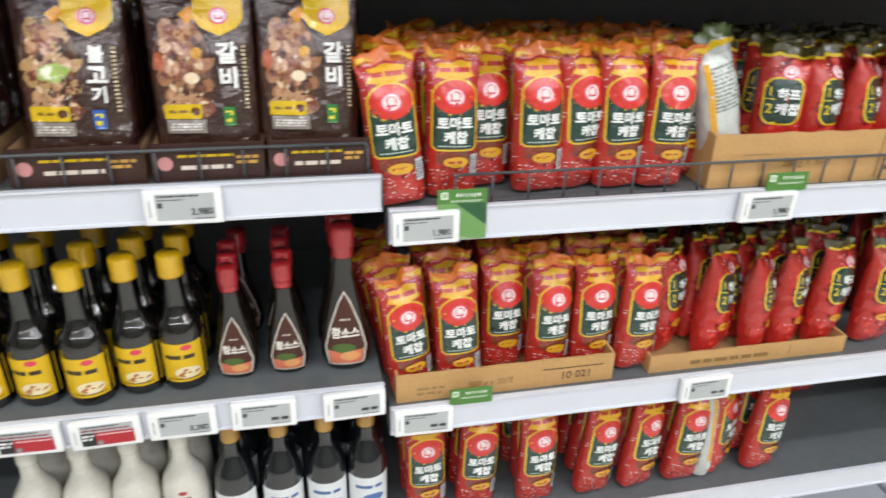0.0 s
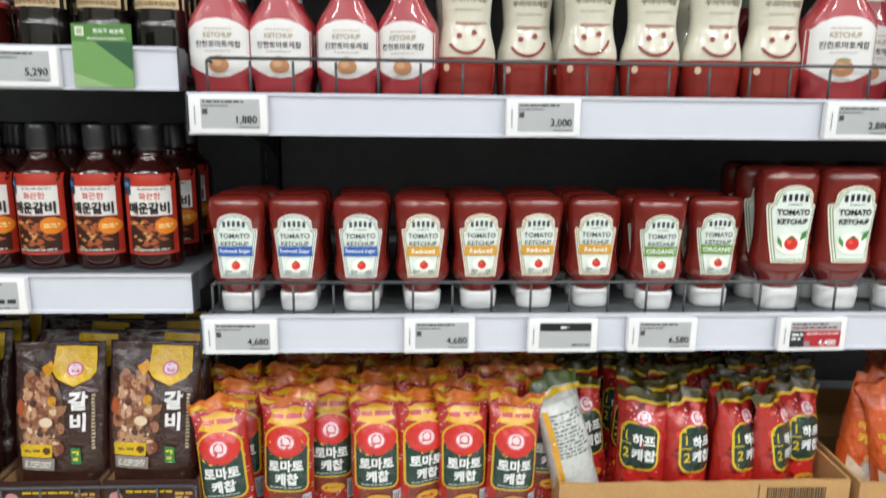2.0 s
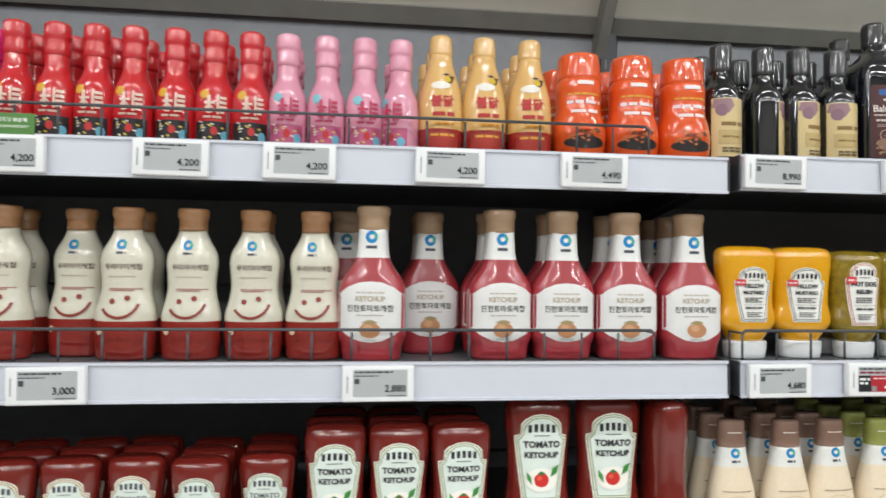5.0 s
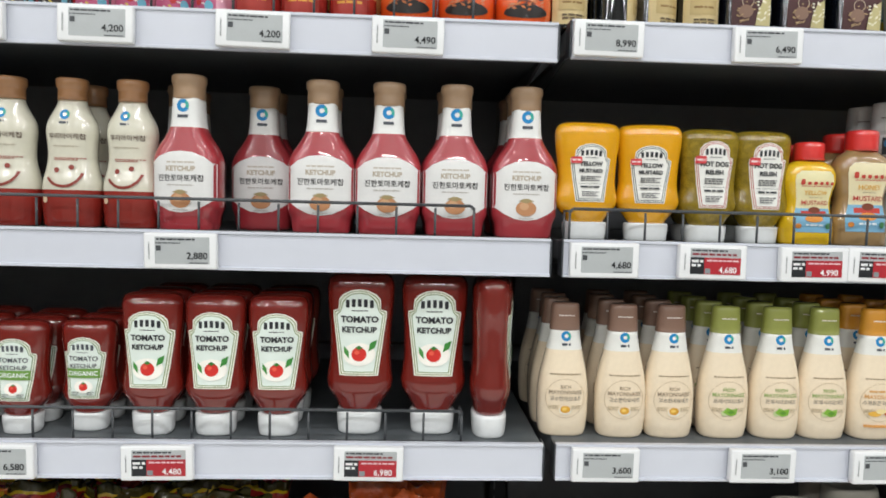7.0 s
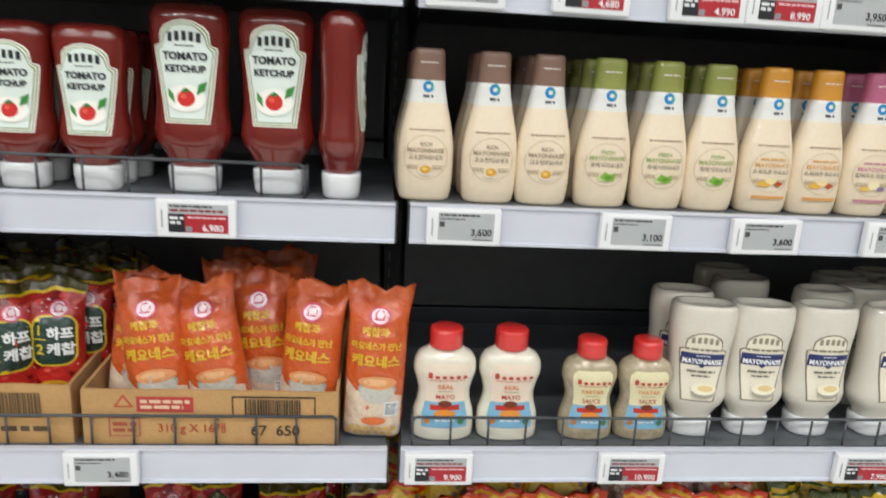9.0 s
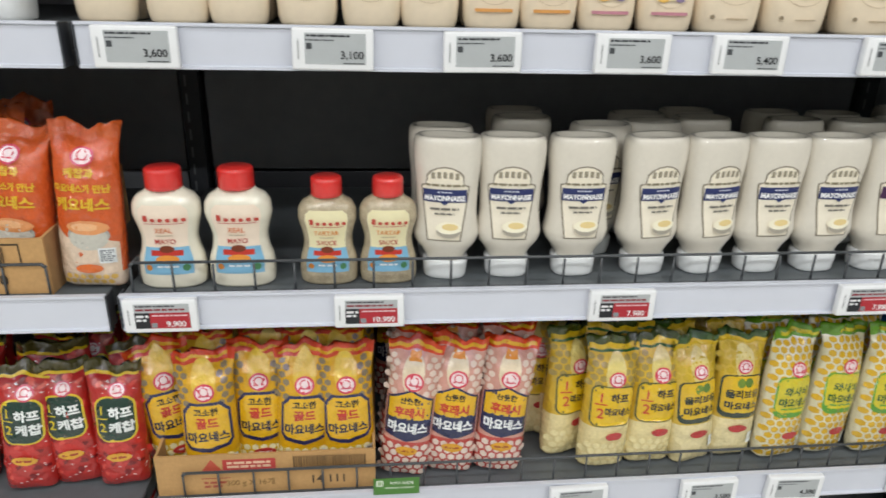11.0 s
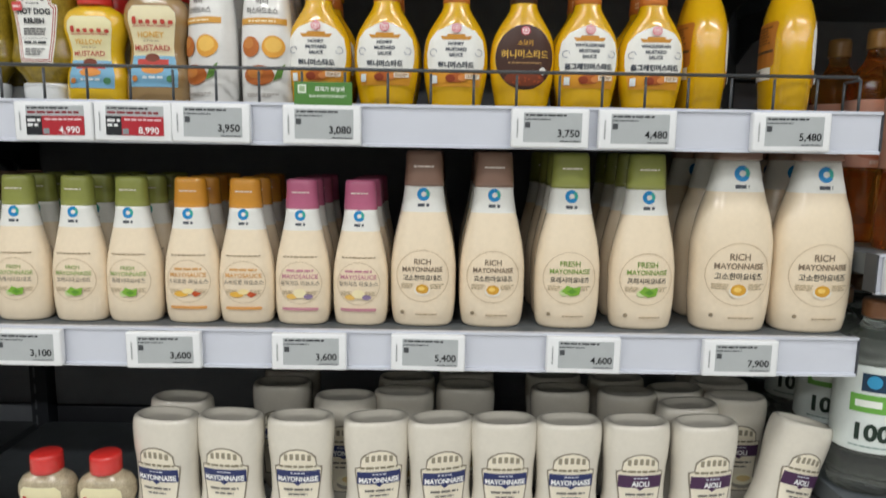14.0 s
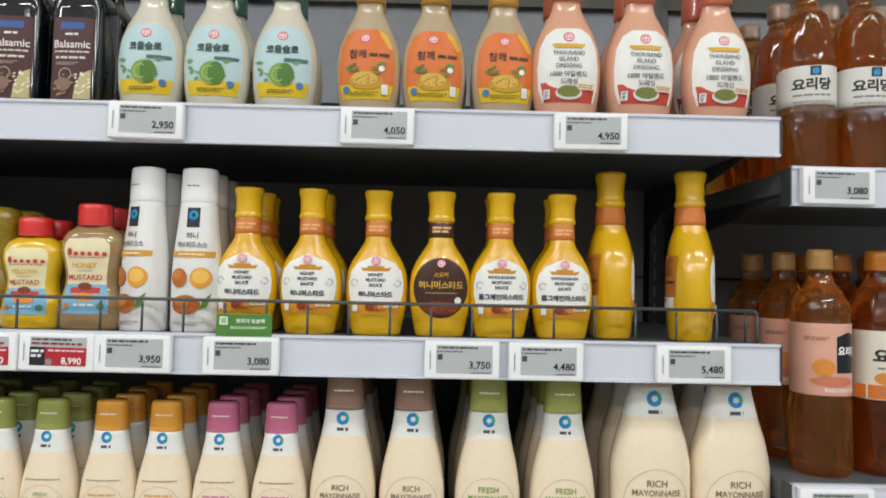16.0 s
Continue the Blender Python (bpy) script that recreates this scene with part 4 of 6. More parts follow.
K["mb_green"] = Kind([mayo_tall(204, 77, "969b4c", "", FM, "프레시마요네즈", "leaf", "large cream mayonnaise bottle with an olive green cap", 1)], 0.051)
K["mx"] = Kind([mayo_tall(232, 93, "8a6a5a", "", RM, "고소한마요네즈", "egg", "extra large cream mayonnaise bottle under the shelf above", 2)], 0.061)


def honey_bottle(h, w, brown, n, ko, label, name="mustard_bottle", color="dfae12"):
    """A flat oval bottle, waisted neck and flared flip cap, all in one yellow, with a shaped label."""
    t = thing(name, label, "bottle", "yellow honey mustard bottles")
    body = Body(frac(h, w, w * 0.62, [(0, 0.72, 0.84), (0.012, 0.78, 0.90), (0.10, 0.87, 0.95), (0.22, 0.97, 1.0), (0.32, 1.0, 1.0), (0.42, 0.96, 1.0), (0.50, 0.84, 0.97), (0.58, 0.62, 0.88), (0.645, 0.44, 0.74), (0.68, 0.40, 0.66), (0.80, 0.385, 0.60)], 2.3))
    part("body", body.mesh(44, 4), plastic(color, 0.22), t)
    cap = Body(frac(h, w, w * 0.62, [(0.79, 0.42, 0.62), (0.80, 0.445, 0.68), (0.82, 0.445, 0.68), (0.83, 0.41, 0.62), (0.91, 0.405, 0.62), (0.985, 0.47, 0.72), (1.0, 0.45, 0.68)], 2.1))
    part("cap", cap.mesh(36, 4), plastic(color, 0.22), t, "flared yellow flip cap")
    neckc = "4a2e22" if brown else "d07a36"
    nb = Body(frac(h, w, w * 0.62, [(0.675, 0.41, 0.68), (0.68, 0.412, 0.68), (0.78, 0.392, 0.62), (0.785, 0.39, 0.61)], 2.3))
    part("neck_band", nb.mesh(32, 5), ink(neckc), t)
    prints_on(t, nb, [("b", "e8b27a", 0, h * 0.735, w * 0.3, h * 0.05, 2)], base=0.3)
    zc = h * 0.335
    ell = ellipse(0, zc, w * 0.435, h * 0.205, 36)
    if brown:
        a = [("p", "452a20", ell), ("e", "7a3a22", 0, h * 0.20, w * 0.3, h * 0.045), ("fleck", "b0552c", -w * 0.25, h * 0.17, w * 0.25, h * 0.24, 14, 3), ("t", "e0a63e", "스모키", 0, h * 0.425, h * 0.034), ("t", "e8b850", "허니머스타드", 0, h * 0.355, h * 0.052, w * 0.76), ("b", "b08a5a", 0, h * 0.30, w * 0.5, h * 0.014, 1), ("e", "e9e6e0", w * 0.27, h * 0.25, 4, 4)]
        a += emblem(0, h * 0.50, 5.2)
    else:
        cl = [(-w * 0.40, h * 0.235), (w * 0.40, h * 0.235), (w * 0.43, h * 0.29), (w * 0.435, h * 0.36), (w * 0.40, h * 0.44), (w * 0.29, h * 0.495), (w * 0.13, h * 0.525), (0, h * 0.545), (-w * 0.13, h * 0.525), (-w * 0.29, h * 0.495), (-w * 0.40, h * 0.44), (-w * 0.435, h * 0.36), (-w * 0.43, h * 0.29)]
        low = [(-w * 0.36, h * 0.145), (w * 0.36, h * 0.145), (w * 0.41, h * 0.235), (-w * 0.41, h * 0.235)]
        a = [("p", "f1f0ea", cl), ("p", "dd9a2e", low), ("p", "c88a26", [(-w * 0.2, h * 0.44), (w * 0.2, h * 0.44), (w * 0.24, h * 0.465), (w * 0.14, h * 0.46), (w * 0.13, h * 0.475), (-w * 0.13, h * 0.475), (-w * 0.14, h * 0.46), (-w * 0.24, h * 0.465)])]
        a += [("T", "4f5560", n, 0, h * 0.415, h * 0.023, w * 0.44), ("T", "4f5560", "MUSTARD", 0, h * 0.38, h * 0.023, w * 0.44), ("T", "4f5560", "SAUCE", 0, h * 0.345, h * 0.023, w * 0.3), ("T", "3e444e", ko, 0, h * 0.282, h * 0.042, w * 0.72),
              ("arc", "8a90a0", -w * 0.34, h * 0.36, w * 0.05, 0.7, 0, 300), ("arc", "8a90a0", w * 0.34, h * 0.36, w * 0.05, 0.7, 180, 480), ("e", "b4602c", 0, h * 0.20, w * 0.16, h * 0.03), ("e", "8e3c20", -w * 0.08, h * 0.195, w * 0.07, h * 0.025), ("e", "d88a4a", w * 0.1, h * 0.2, w * 0.07, h * 0.02),
              ("r", "ece4d2", w * 0.14, h * 0.195, w * 0.36, h * 0.225), ("b", "a87a4a", w * 0.25, h * 0.21, w * 0.18, h * 0.02, 2), ("r", "e8eef0", -w * 0.36, h * 0.165, -w * 0.28, h * 0.215)] + emblem(0, h * 0.51, 5.2)
    label_on(t, body, a, "label", "shaped printed label")
    back = [("r", "b8742c", -w * 0.34, h * 0.26, w * 0.34, h * 0.50, 4), ("b", "7a4a20", 0, h * 0.43, w * 0.55, h * 0.1, 6), ("r", "57422c", -w * 0.32, h * 0.335, w * 0.32, h * 0.35), ("r", "ece8de", -w * 0.3, h * 0.19, w * 0.3, h * 0.255), ("b", "2e2e2e", -w * 0.1, h * 0.235, w * 0.3, h * 0.03, 1)]
    label_on(t, body, back, "back_label", "brown back label with a barcode", 180)
    return t


K["honey"] = Kind([honey_bottle(172, 74, False, "HONEY", "허니머스타드", "yellow honey mustard bottle with a white label")], 0.046)
K["smoky"] = Kind([honey_bottle(172, 74, True, "", "", "yellow smoky honey mustard bottle with a brown label")], 0.046)
K["grain"] = Kind([honey_bottle(172, 74, False, "WHOLEGRAIN", "홀그레인머스타드", "yellow wholegrain mustard bottle with a white label")], 0.046)
K["honey_l"] = Kind([honey_bottle(204, 86, False, "HONEY", "허니머스타드", "tall yellow mustard bottle turned sideways")], 0.058)


def dressing_bottle(h, w, color, ground, art, label, capc):
    t = thing("dressing_bottle", label, "bottle", "salad dressing bottles")
    body = Body(frac(h, w, w * 0.62, [(0, 0.72), (0.012, 0.80), (0.09, 0.90), (0.20, 0.98), (0.30, 1.0), (0.42, 0.95), (0.52, 0.80), (0.61, 0.58), (0.67, 0.44), (0.72, 0.40), (0.82, 0.385)], 2.3))
    part("body", body.mesh(44, 4), plastic(color, 0.22), t)
    cap = Body(frac(h, w, w * 0.62, [(0.72, 0.43, 0.66), (0.725, 0.45, 0.7), (0.94, 0.44, 0.7), (0.985, 0.47, 0.72), (1.0, 0.44, 0.68)], 2.1))
    part("cap", cap.mesh(36, 6), plastic(capc, 0.3), t)
    ell = [(-w * 0.36, h * 0.10), (w * 0.36, h * 0.10), (w * 0.415, h * 0.18), (w * 0.43, h * 0.30), (w * 0.40, h * 0.42), (w * 0.31, h * 0.50), (w * 0.18, h * 0.535), (-w * 0.18, h * 0.535), (-w * 0.31, h * 0.50), (-w * 0.40, h * 0.42), (-w * 0.43, h * 0.30), (-w * 0.415, h * 0.18)]
    label_on(t, body, [("p", ground, ell)] + art, "label", "shaped printed label")
    return t


H, W = 196, 78
YEL = ("p", "e6c32a", [(-W * 0.355, H * 0.102), (W * 0.355, H * 0.102), (W * 0.405, H * 0.19), (-W * 0.405, H * 0.19)])
slaw = [YEL] + emblem(0, H * 0.475, 6) + [("T", "2c4a44", "코울슬로", 0, H * 0.39, 10, 46), ("r", "4a7a68", W * 0.06, H * 0.315, W * 0.38, H * 0.335), ("b", "3f6a62", W * 0.2, H * 0.325, W * 0.34, H * 0.03, 1), ("fleck", "6a9a5a", -W * 0.36, H * 0.2, W * 0.36, H * 0.32, 10, 7), ("e", "7fa04a", 0, H * 0.235, W * 0.19, H * 0.07),
        ("e", "4f7a30", W * 0.06, H * 0.235, W * 0.12, H * 0.068), ("arc", "a9c46a", -W * 0.04, H * 0.235, W * 0.1, 1.2, 60, 300), ("b", "8a7a1c", -W * 0.02, H * 0.135, W * 0.4, H * 0.025, 2), ("e", "4a78b0", W * 0.27, H * 0.17, 4, 4)]
sesame = [YEL, ("p", "e8b02e", [(W * 0.17, H * 0.534), (W * 0.30, H * 0.50), (W * 0.395, H * 0.42), (W * 0.34, H * 0.41), (W * 0.2, H * 0.5)])] + emblem(-W * 0.02, H * 0.475, 6) + [("t", "3a2a1c", "참깨", -W * 0.13, H * 0.375, 11), ("b", "3a2a1c", W * 0.2, H * 0.37, W * 0.3, H * 0.03, 1), ("e", "c8982c", 0, H * 0.205, W * 0.26, H * 0.045),
          ("e", "d9b04a", -W * 0.02, H * 0.225, W * 0.2, H * 0.04), ("fleck", "a8741c", -W * 0.22, H * 0.18, W * 0.22, H * 0.25, 26, 2.2), ("fleck", "4f7a2c", -W * 0.3, H * 0.26, -W * 0.1, H * 0.32, 5, 6), ("fleck", "5d8a3a", W * 0.12, H * 0.25, W * 0.3, H * 0.32, 5, 6), ("e", "f0eee4", W * 0.24, H * 0.285, 3.4, 3.4),
          ("b", "8a7a1c", -W * 0.02, H * 0.135, W * 0.44, H * 0.025, 2), ("e", "4a78b0", -W * 0.3, H * 0.155, 4, 4), ("r", "e8e8e0", W * 0.24, H * 0.13, W * 0.33, H * 0.19)]
thous = [("p", "c84a38", [(-W * 0.355, H * 0.102), (W * 0.355, H * 0.102), (W * 0.412, H * 0.22), (-W * 0.412, H * 0.22)]), ("e", "e9e7e0", 0, H * 0.245, W * 0.36, H * 0.07)] + emblem(0, H * 0.50, 6.4) + [("p", "d8a52c", [(-W * 0.2, H * 0.43), (W * 0.2, H * 0.43), (W * 0.26, H * 0.455), (-W * 0.26, H * 0.455)]),
         ("t", "565c66", "THOUSAND", 0, H * 0.40, 5, W * 0.5), ("t", "565c66", "ISLAND", 0, H * 0.36, 5, W * 0.36), ("t", "565c66", "DRESSING", 0, H * 0.32, 5, W * 0.48), ("t", "3e444e", "1000 아일랜드", 0, H * 0.27, 7, W * 0.7), ("t", "3e444e", "드레싱", 0, H * 0.225, 7), ("e", "d8d8d2", 0, H * 0.155, W * 0.2, H * 0.04),
         ("e", "7d7a3c", 0, H * 0.165, W * 0.17, H * 0.035), ("fleck", "b8482c", -W * 0.14, H * 0.145, W * 0.14, H * 0.185, 9, 3), ("fleck", "5f8a3c", -W * 0.14, H * 0.145, W * 0.14, H * 0.185, 9, 3), ("r", "ecd9c0", W * 0.13, H * 0.175, W * 0.4, H * 0.215), ("b", "b08a5a", W * 0.26, H * 0.195, W * 0.22, H * 0.026, 2),
         ("r", "e9eef0", -W * 0.37, H * 0.12, -W * 0.28, H * 0.175), ("b", "5a5f66", -W * 0.325, H * 0.147, W * 0.06, H * 0.045, 4)]
K["slaw"] = Kind([dressing_bottle(H, W, "d6d0bd", "b9d2d4", slaw, "cream coleslaw dressing bottle with a pale blue label", "3c6a5c")], 0.048)
K["sesame"] = Kind([dressing_bottle(H, W, "bda88a", "dd7430", sesame, "beige sesame dressing bottle with an orange label", "b8862c")], 0.048)
K["thousand"] = Kind([dressing_bottle(H + 8, W + 5, "dfa78a", "ecebe6", thous, "pink thousand island dressing bottle with a white label", "c86a4c")], 0.05)


def tall_white():
    h, w = 192, 58
    t = thing("sauce_bottle", "tall white honey mustard bottle with a chicken picture", "bottle", "white sauce bottles")
    body = Body(frac(h, w, w * 0.8, [(0, 0.94), (0.012, 0.98), (0.3, 1.0), (0.5, 0.93), (0.68, 0.80), (0.79, 0.74)], 2.3))
    part("body", body.mesh(40, 5), plastic("e8e6e2", 0.3), t)
    cap = Body(frac(h, w, w * 0.8, [(0.79, 0.73), (0.80, 0.75), (0.97, 0.72), (0.995, 0.70), (1.0, 0.64)], 2.2))
    part("cap", cap.mesh(36, 6), plastic("efefee", 0.32), t, "white cylindrical cap")
    prints_on(t, cap, [("b", "8a7a74", -2, h * 0.89, 16, 2.4, 1)])
    a = [("r", "1d2a36", -7.5, h * 0.635, 7.5, h * 0.755)] + swirl(0, h * 0.71, 5.8, False) + [("t", "3e3a36", "허니", 0, h * 0.585, 7.6), ("t", "3e3a36", "머스타드소스", 0, h * 0.53, 7.2, 34), ("r", "d49a3c", -25, h * 0.455, 25, h * 0.49), ("b", "f2e3c0", 0, h * 0.472, 30, 3, 1), ("e", "e2a03c", 12, h * 0.33, 12, 12), ("e", "efbf5c", 12, h * 0.34, 9, 8),
         ("e", "b9692c", -13, h * 0.33, 10, 11), ("e", "c9803c", -15, h * 0.35, 6, 6), ("e", "b4632a", -4, h * 0.17, 17, 11), ("e", "c97f3a", -8, h * 0.185, 9, 6), ("p", "5f8a3a", [(12, h * 0.14), (16, h * 0.2), (24, h * 0.24), (20, h * 0.16)]), ("b", "a8a098", 0, h * 0.06, 36, 4, 2)]
    prints_on(t, body, a)
    return t


K["white"] = Kind([tall_white()], 0.046)


def hot_round(h, w, color, prof, art, label, capc=None, name="sauce_bottle", band=None, capz=0.72, group="hot sauce bottles", cappro=None):
    t = thing(name, label, "bottle", group)
    body = Body(frac(h, w, w, prof, 2.05))
    if band:
        bm, ms = body.mesh(36, 4, bands=((h * band[0], 1),)), [plastic(band[1], 0.14), plastic(color, 0.14)]
    else:
        bm, ms = body.mesh(36, 4), plastic(color, 0.14)
    part("body", bm, ms, t)
    r = prof[-1][1]
    cap = Body(frac(h, w, w, cappro or [(capz, r + 0.02), (capz + 0.03, r + 0.06), (0.86, r + 0.03), (0.88, r + 0.10), (0.98, r + 0.08), (1.0, r)], 2.0))
    part("cap", cap.mesh(32, 4), plastic(capc or color, 0.14), t)
    if art:
        prints_on(t, body, art)
    return t


RND = [(0, 0.92), (0.02, 1.0), (0.44, 1.0), (0.54, 0.94), (0.63, 0.72), (0.69, 0.60), (0.75, 0.58)]


def dip_art(bubble, h, w):
    return [("r", "20403c", -4, h * 0.57, 5, h * 0.65), ("e", "2f9a8a", 0.5, h * 0.615, 3, 3), ("e", bubble, -2, h * 0.455, w * 0.40, h * 0.115), ("p", bubble, [(-8, h * 0.36), (0, h * 0.36), (-8, h * 0.30)]), ("T", "26242c", "찍먹", -2, h * 0.475, 12.5, 31), ("b", "e8d44a" if bubble != "e8d030" else "d4553c", -2, h * 0.40, 22, 3.4, 1),
            ("e", "e8a050", -8, h * 0.2, 9, 9), ("e", "e3cf3c", 9, h * 0.15, 8.5, 7), ("b", "5a6a30", 9, h * 0.15, 11, 7, 3), ("arc", "f2c890", -4, h * 0.22, 14, 1.2, 20, 160)]


K["dip_o"] = Kind([hot_round(147, 53, "ea6032", RND, dip_art("5fb0dc", 147, 53), "orange dipping sauce bottle with a blue bubble print")], 0.053)
K["dip_m"] = Kind([hot_round(147, 53, "d62a74", RND, dip_art("e8d030", 147, 53), "magenta dipping sauce bottle with a yellow bubble print")], 0.053)
SL = [(0, 0.92), (0.02, 1.0), (0.36, 1.0), (0.47, 0.92), (0.57, 0.68), (0.63, 0.58), (0.74, 0.56)]


def hot_art(h, w, c1, c2, foot):
    return [("r", foot, -w * 0.42, h * 0.02, w * 0.42, h * 0.2), ("fleck", "d8c24a", -w * 0.3, h * 0.05, w * 0.3, h * 0.18, 6, 4), ("fleck", "e8e4dc", -w * 0.3, h * 0.05, w * 0.3, h * 0.2, 7, 3.2), ("e", "c43030", 2, h * 0.12, 4, 5), ("e", "6fb4cc", w * 0.3, h * 0.08, 4, 6), ("e", c2, -w * 0.2, h * 0.43, 5.5, 5.5), ("r", c1, -6, h * 0.28, -2, h * 0.42), ("r", c1, -9, h * 0.345, 3, h * 0.365),
            ("arc", c1, -3.5, h * 0.30, 4.2, 1.8, 0, 360), ("r", c1, 5, h * 0.26, 7.5, h * 0.43), ("b", c1, 12, h * 0.34, 8, h * 0.16, 4), ("b", c1, 1, h * 0.235, 22, 4, 1)]


K["hot_r"] = Kind([hot_round(140, 46, "cc2a30", SL, hot_art(140, 46, "e8c9b8", "dca32c", "2a2224"), "red hot chicken sauce bottle with a dark foot print")], 0.045)
K["hot_p"] = Kind([hot_round(140, 46, "e29cb2", SL, hot_art(140, 46, "c03a5c", "7fc0cc", "c25a80"), "pale pink hot sauce bottle with a pink print")], 0.045)
CR = [(0, 0.90), (0.02, 0.96), (0.15, 1.0), (0.38, 1.0), (0.55, 0.88), (0.68, 0.68), (0.78, 0.54), (0.84, 0.50)]
cream_art = [("fleck", "3a3434", -12, 82, 12, 102, 8, 6), ("e", "d8b42c", 7, 92, 4, 4), ("e", "efe9de", -2, 84, 12, 5), ("T", "b83030", "불닭", 0, 64, 15, 38), ("b", "b83030", 2, 48, 28, 8, 1), ("b", "d8922c", 4, 36, 26, 5, 1), ("r", "b03a30", -20, 3, 20, 26), ("b", "e2a23c", 0, 22, 30, 5, 1)]
K["hot_c"] = Kind([hot_round(150, 57, "e4b874", CR, cream_art, "buttery yellow hot sauce bottle with a red foot", band=(0.2, "a8302a"), cappro=[(0.835, 0.50), (0.85, 0.52), (0.98, 0.49), (1.0, 0.44)])], 0.057)
OW = [(0, 0.82), (0.02, 0.90), (0.12, 0.98), (0.24, 1.0), (0.36, 0.94), (0.48, 0.83), (0.58, 0.82), (0.68, 0.84), (0.76, 0.78)]
ow_art = [("fleck", "6a3420", -20, 20, 20, 40, 12, 7), ("e", "2e2826", 0, 20, 26, 8), ("fleck", "c8703c", -22, 22, 22, 44, 18, 5), ("b", "f0ddd0", 0, 72, 42, 7, 1), ("b", "f0ddd0", 0, 60, 34, 7, 1), ("b", "e2b03c", 0, 82, 40, 4, 1), ("r", "efe4dc", -10, 94, 12, 99, 2)]
K["hot_w"] = Kind([hot_round(137, 70, "e65a22", OW, ow_art, "wide orange chicken sauce bottle with a food picture", cappro=[(0.755, 0.78), (0.77, 0.80), (0.96, 0.76), (0.99, 0.73), (1.0, 0.62)])], 0.07)


def glass_round(h, w, color, prof, capc, capro, label, name, art=None, group="", n=2.05, extra=None, rough=0.06, words=""):
    t = thing(name, label, "bottle", group)
    body = Body(frac(h, w, w, prof, n))
    part("body", body.mesh(36, 5), mat("glass_" + color, srgb(color), rough, vary=0.1, coat=0.8, spec=0.7), t)
    cap = Body(frac(h, w, w, capro, 2.0))
    part("cap", cap.mesh(36, 5), plastic(capc, 0.35), t)
    if art:
        label_on(t, body, art, "label", words)
    if extra:
        prints_on(t, body, extra)
    return t


WINE = [(0, 0.9), (0.015, 1.0), (0.52, 1.0), (0.60, 0.92), (0.68, 0.58), (0.74, 0.48), (0.80, 0.46)]
WC = [(0.76, 0.50), (0.77, 0.54), (0.98, 0.54), (1.0, 0.48)]
wine_art = [("r", "d6c08c", -22, 5, 22, 82), ("p", "9a7a80", [(-22, 70), (-4, 62), (4, 72), (0, 81), (-20, 81)]), ("e", "8a6a78", -12, 66, 7, 8), ("b", "8a6a3a", 2, 48, 30, 8, 1), ("r", "c2aa74", -16, 22, 16, 40), ("b", "8a6a3a", 0, 31, 24, 4, 1), ("b", "6a5a40", 2, 14, 28, 8, 2)]
K["wine"] = Kind([glass_round(158, 52, "121416", WINE, "2c2e30", WC, "black glass vinegar bottle with a cream label", "vinegar_bottle", wine_art, "vinegar bottles")], 0.052)
bals = [("r", "4a2626", -24, 10, 24, 108, 2), ("r", "2f5a9a", -14, 94, 14, 102, 2), ("b", "e8e4e0", 0, 88, 16, 4, 1), ("t", "e9dfd8", "Balsamic", 0, 76, 9, 44), ("b", "d8ccc4", 0, 67, 40, 3.2, 1), ("b", "d8ccc4", 0, 60, 36, 4.4, 1), ("b", "a88a84", -4, 53, 26, 4, 2), ("arc", "b8a08a", -6, 40, 7, 1, 0, 360), ("e", "8a6a58", -8, 28, 9, 8), ("p", "c8bc86", [(4, 11), (23, 11), (23, 46), (12, 40), (6, 26)]),
        ("fleck", "ece6cc", 6, 14, 22, 42, 14, 4), ("fleck", "b09068", -20, 14, 4, 40, 14, 3)]
BQ = [(0, 0.92), (0.012, 1.0), (0.60, 1.0), (0.68, 0.94), (0.76, 0.60), (0.80, 0.42), (0.86, 0.38)]
K["balsamic"] = Kind([glass_round(200, 62, "10131a", BQ, "1a1a1c", [(0.83, 0.42), (0.84, 0.45), (0.98, 0.45), (1.0, 0.4)], "black square balsamic vinegar bottle with a maroon label", "vinegar_bottle", bals, "vinegar bottles", 4.0)], 0.062)

JAR = [(0, 0.92), (0.02, 1.0), (0.18, 1.0), (0.20, 0.97), (0.80, 0.97), (0.82, 1.0), (0.87, 0.92), (0.90, 0.76)]
jar_art = [("r", "dcc7a0", -27.5, 46, 27.5, 128), ("b", "b0442c", -4, 118, 24, 6, 1), ("t", "4a3424", "불고기전골", 0, 104, 12, 50), ("e", "3a241a", 0, 72, 26, 17), ("e", "6a3c24", 0, 74, 21, 12), ("fleck", "a8683c", -18, 66, 18, 84, 14, 6), ("fleck", "d8c8a0", -12, 74, 12, 86, 6, 4), ("b", "7a5a3a", 0, 51, 44, 5, 2)]
K["jar"] = Kind([glass_round(160, 59, "15120f", JAR, "17181a", [(0.885, 0.78), (0.89, 0.82), (0.985, 0.82), (1.0, 0.76)], "black sauce jar with a tan beef stew label", "sauce_jar", jar_art, "dark sauce jars")], 0.059)
jarw = [("r", "e0dad6", -27, 60, 27, 128), ("b", "b83a34", -2, 118, 26, 6, 1), ("t", "6a3a34", "볶음탕", 0, 102, 12, 42), ("e", "9a3a2c", 0, 78, 18, 11), ("e", "c46a3c", 0, 80, 12, 7), ("r", "a02e2a", -27, 46, 27, 60), ("b", "e2d2cc", 0, 53, 40, 5, 1)]
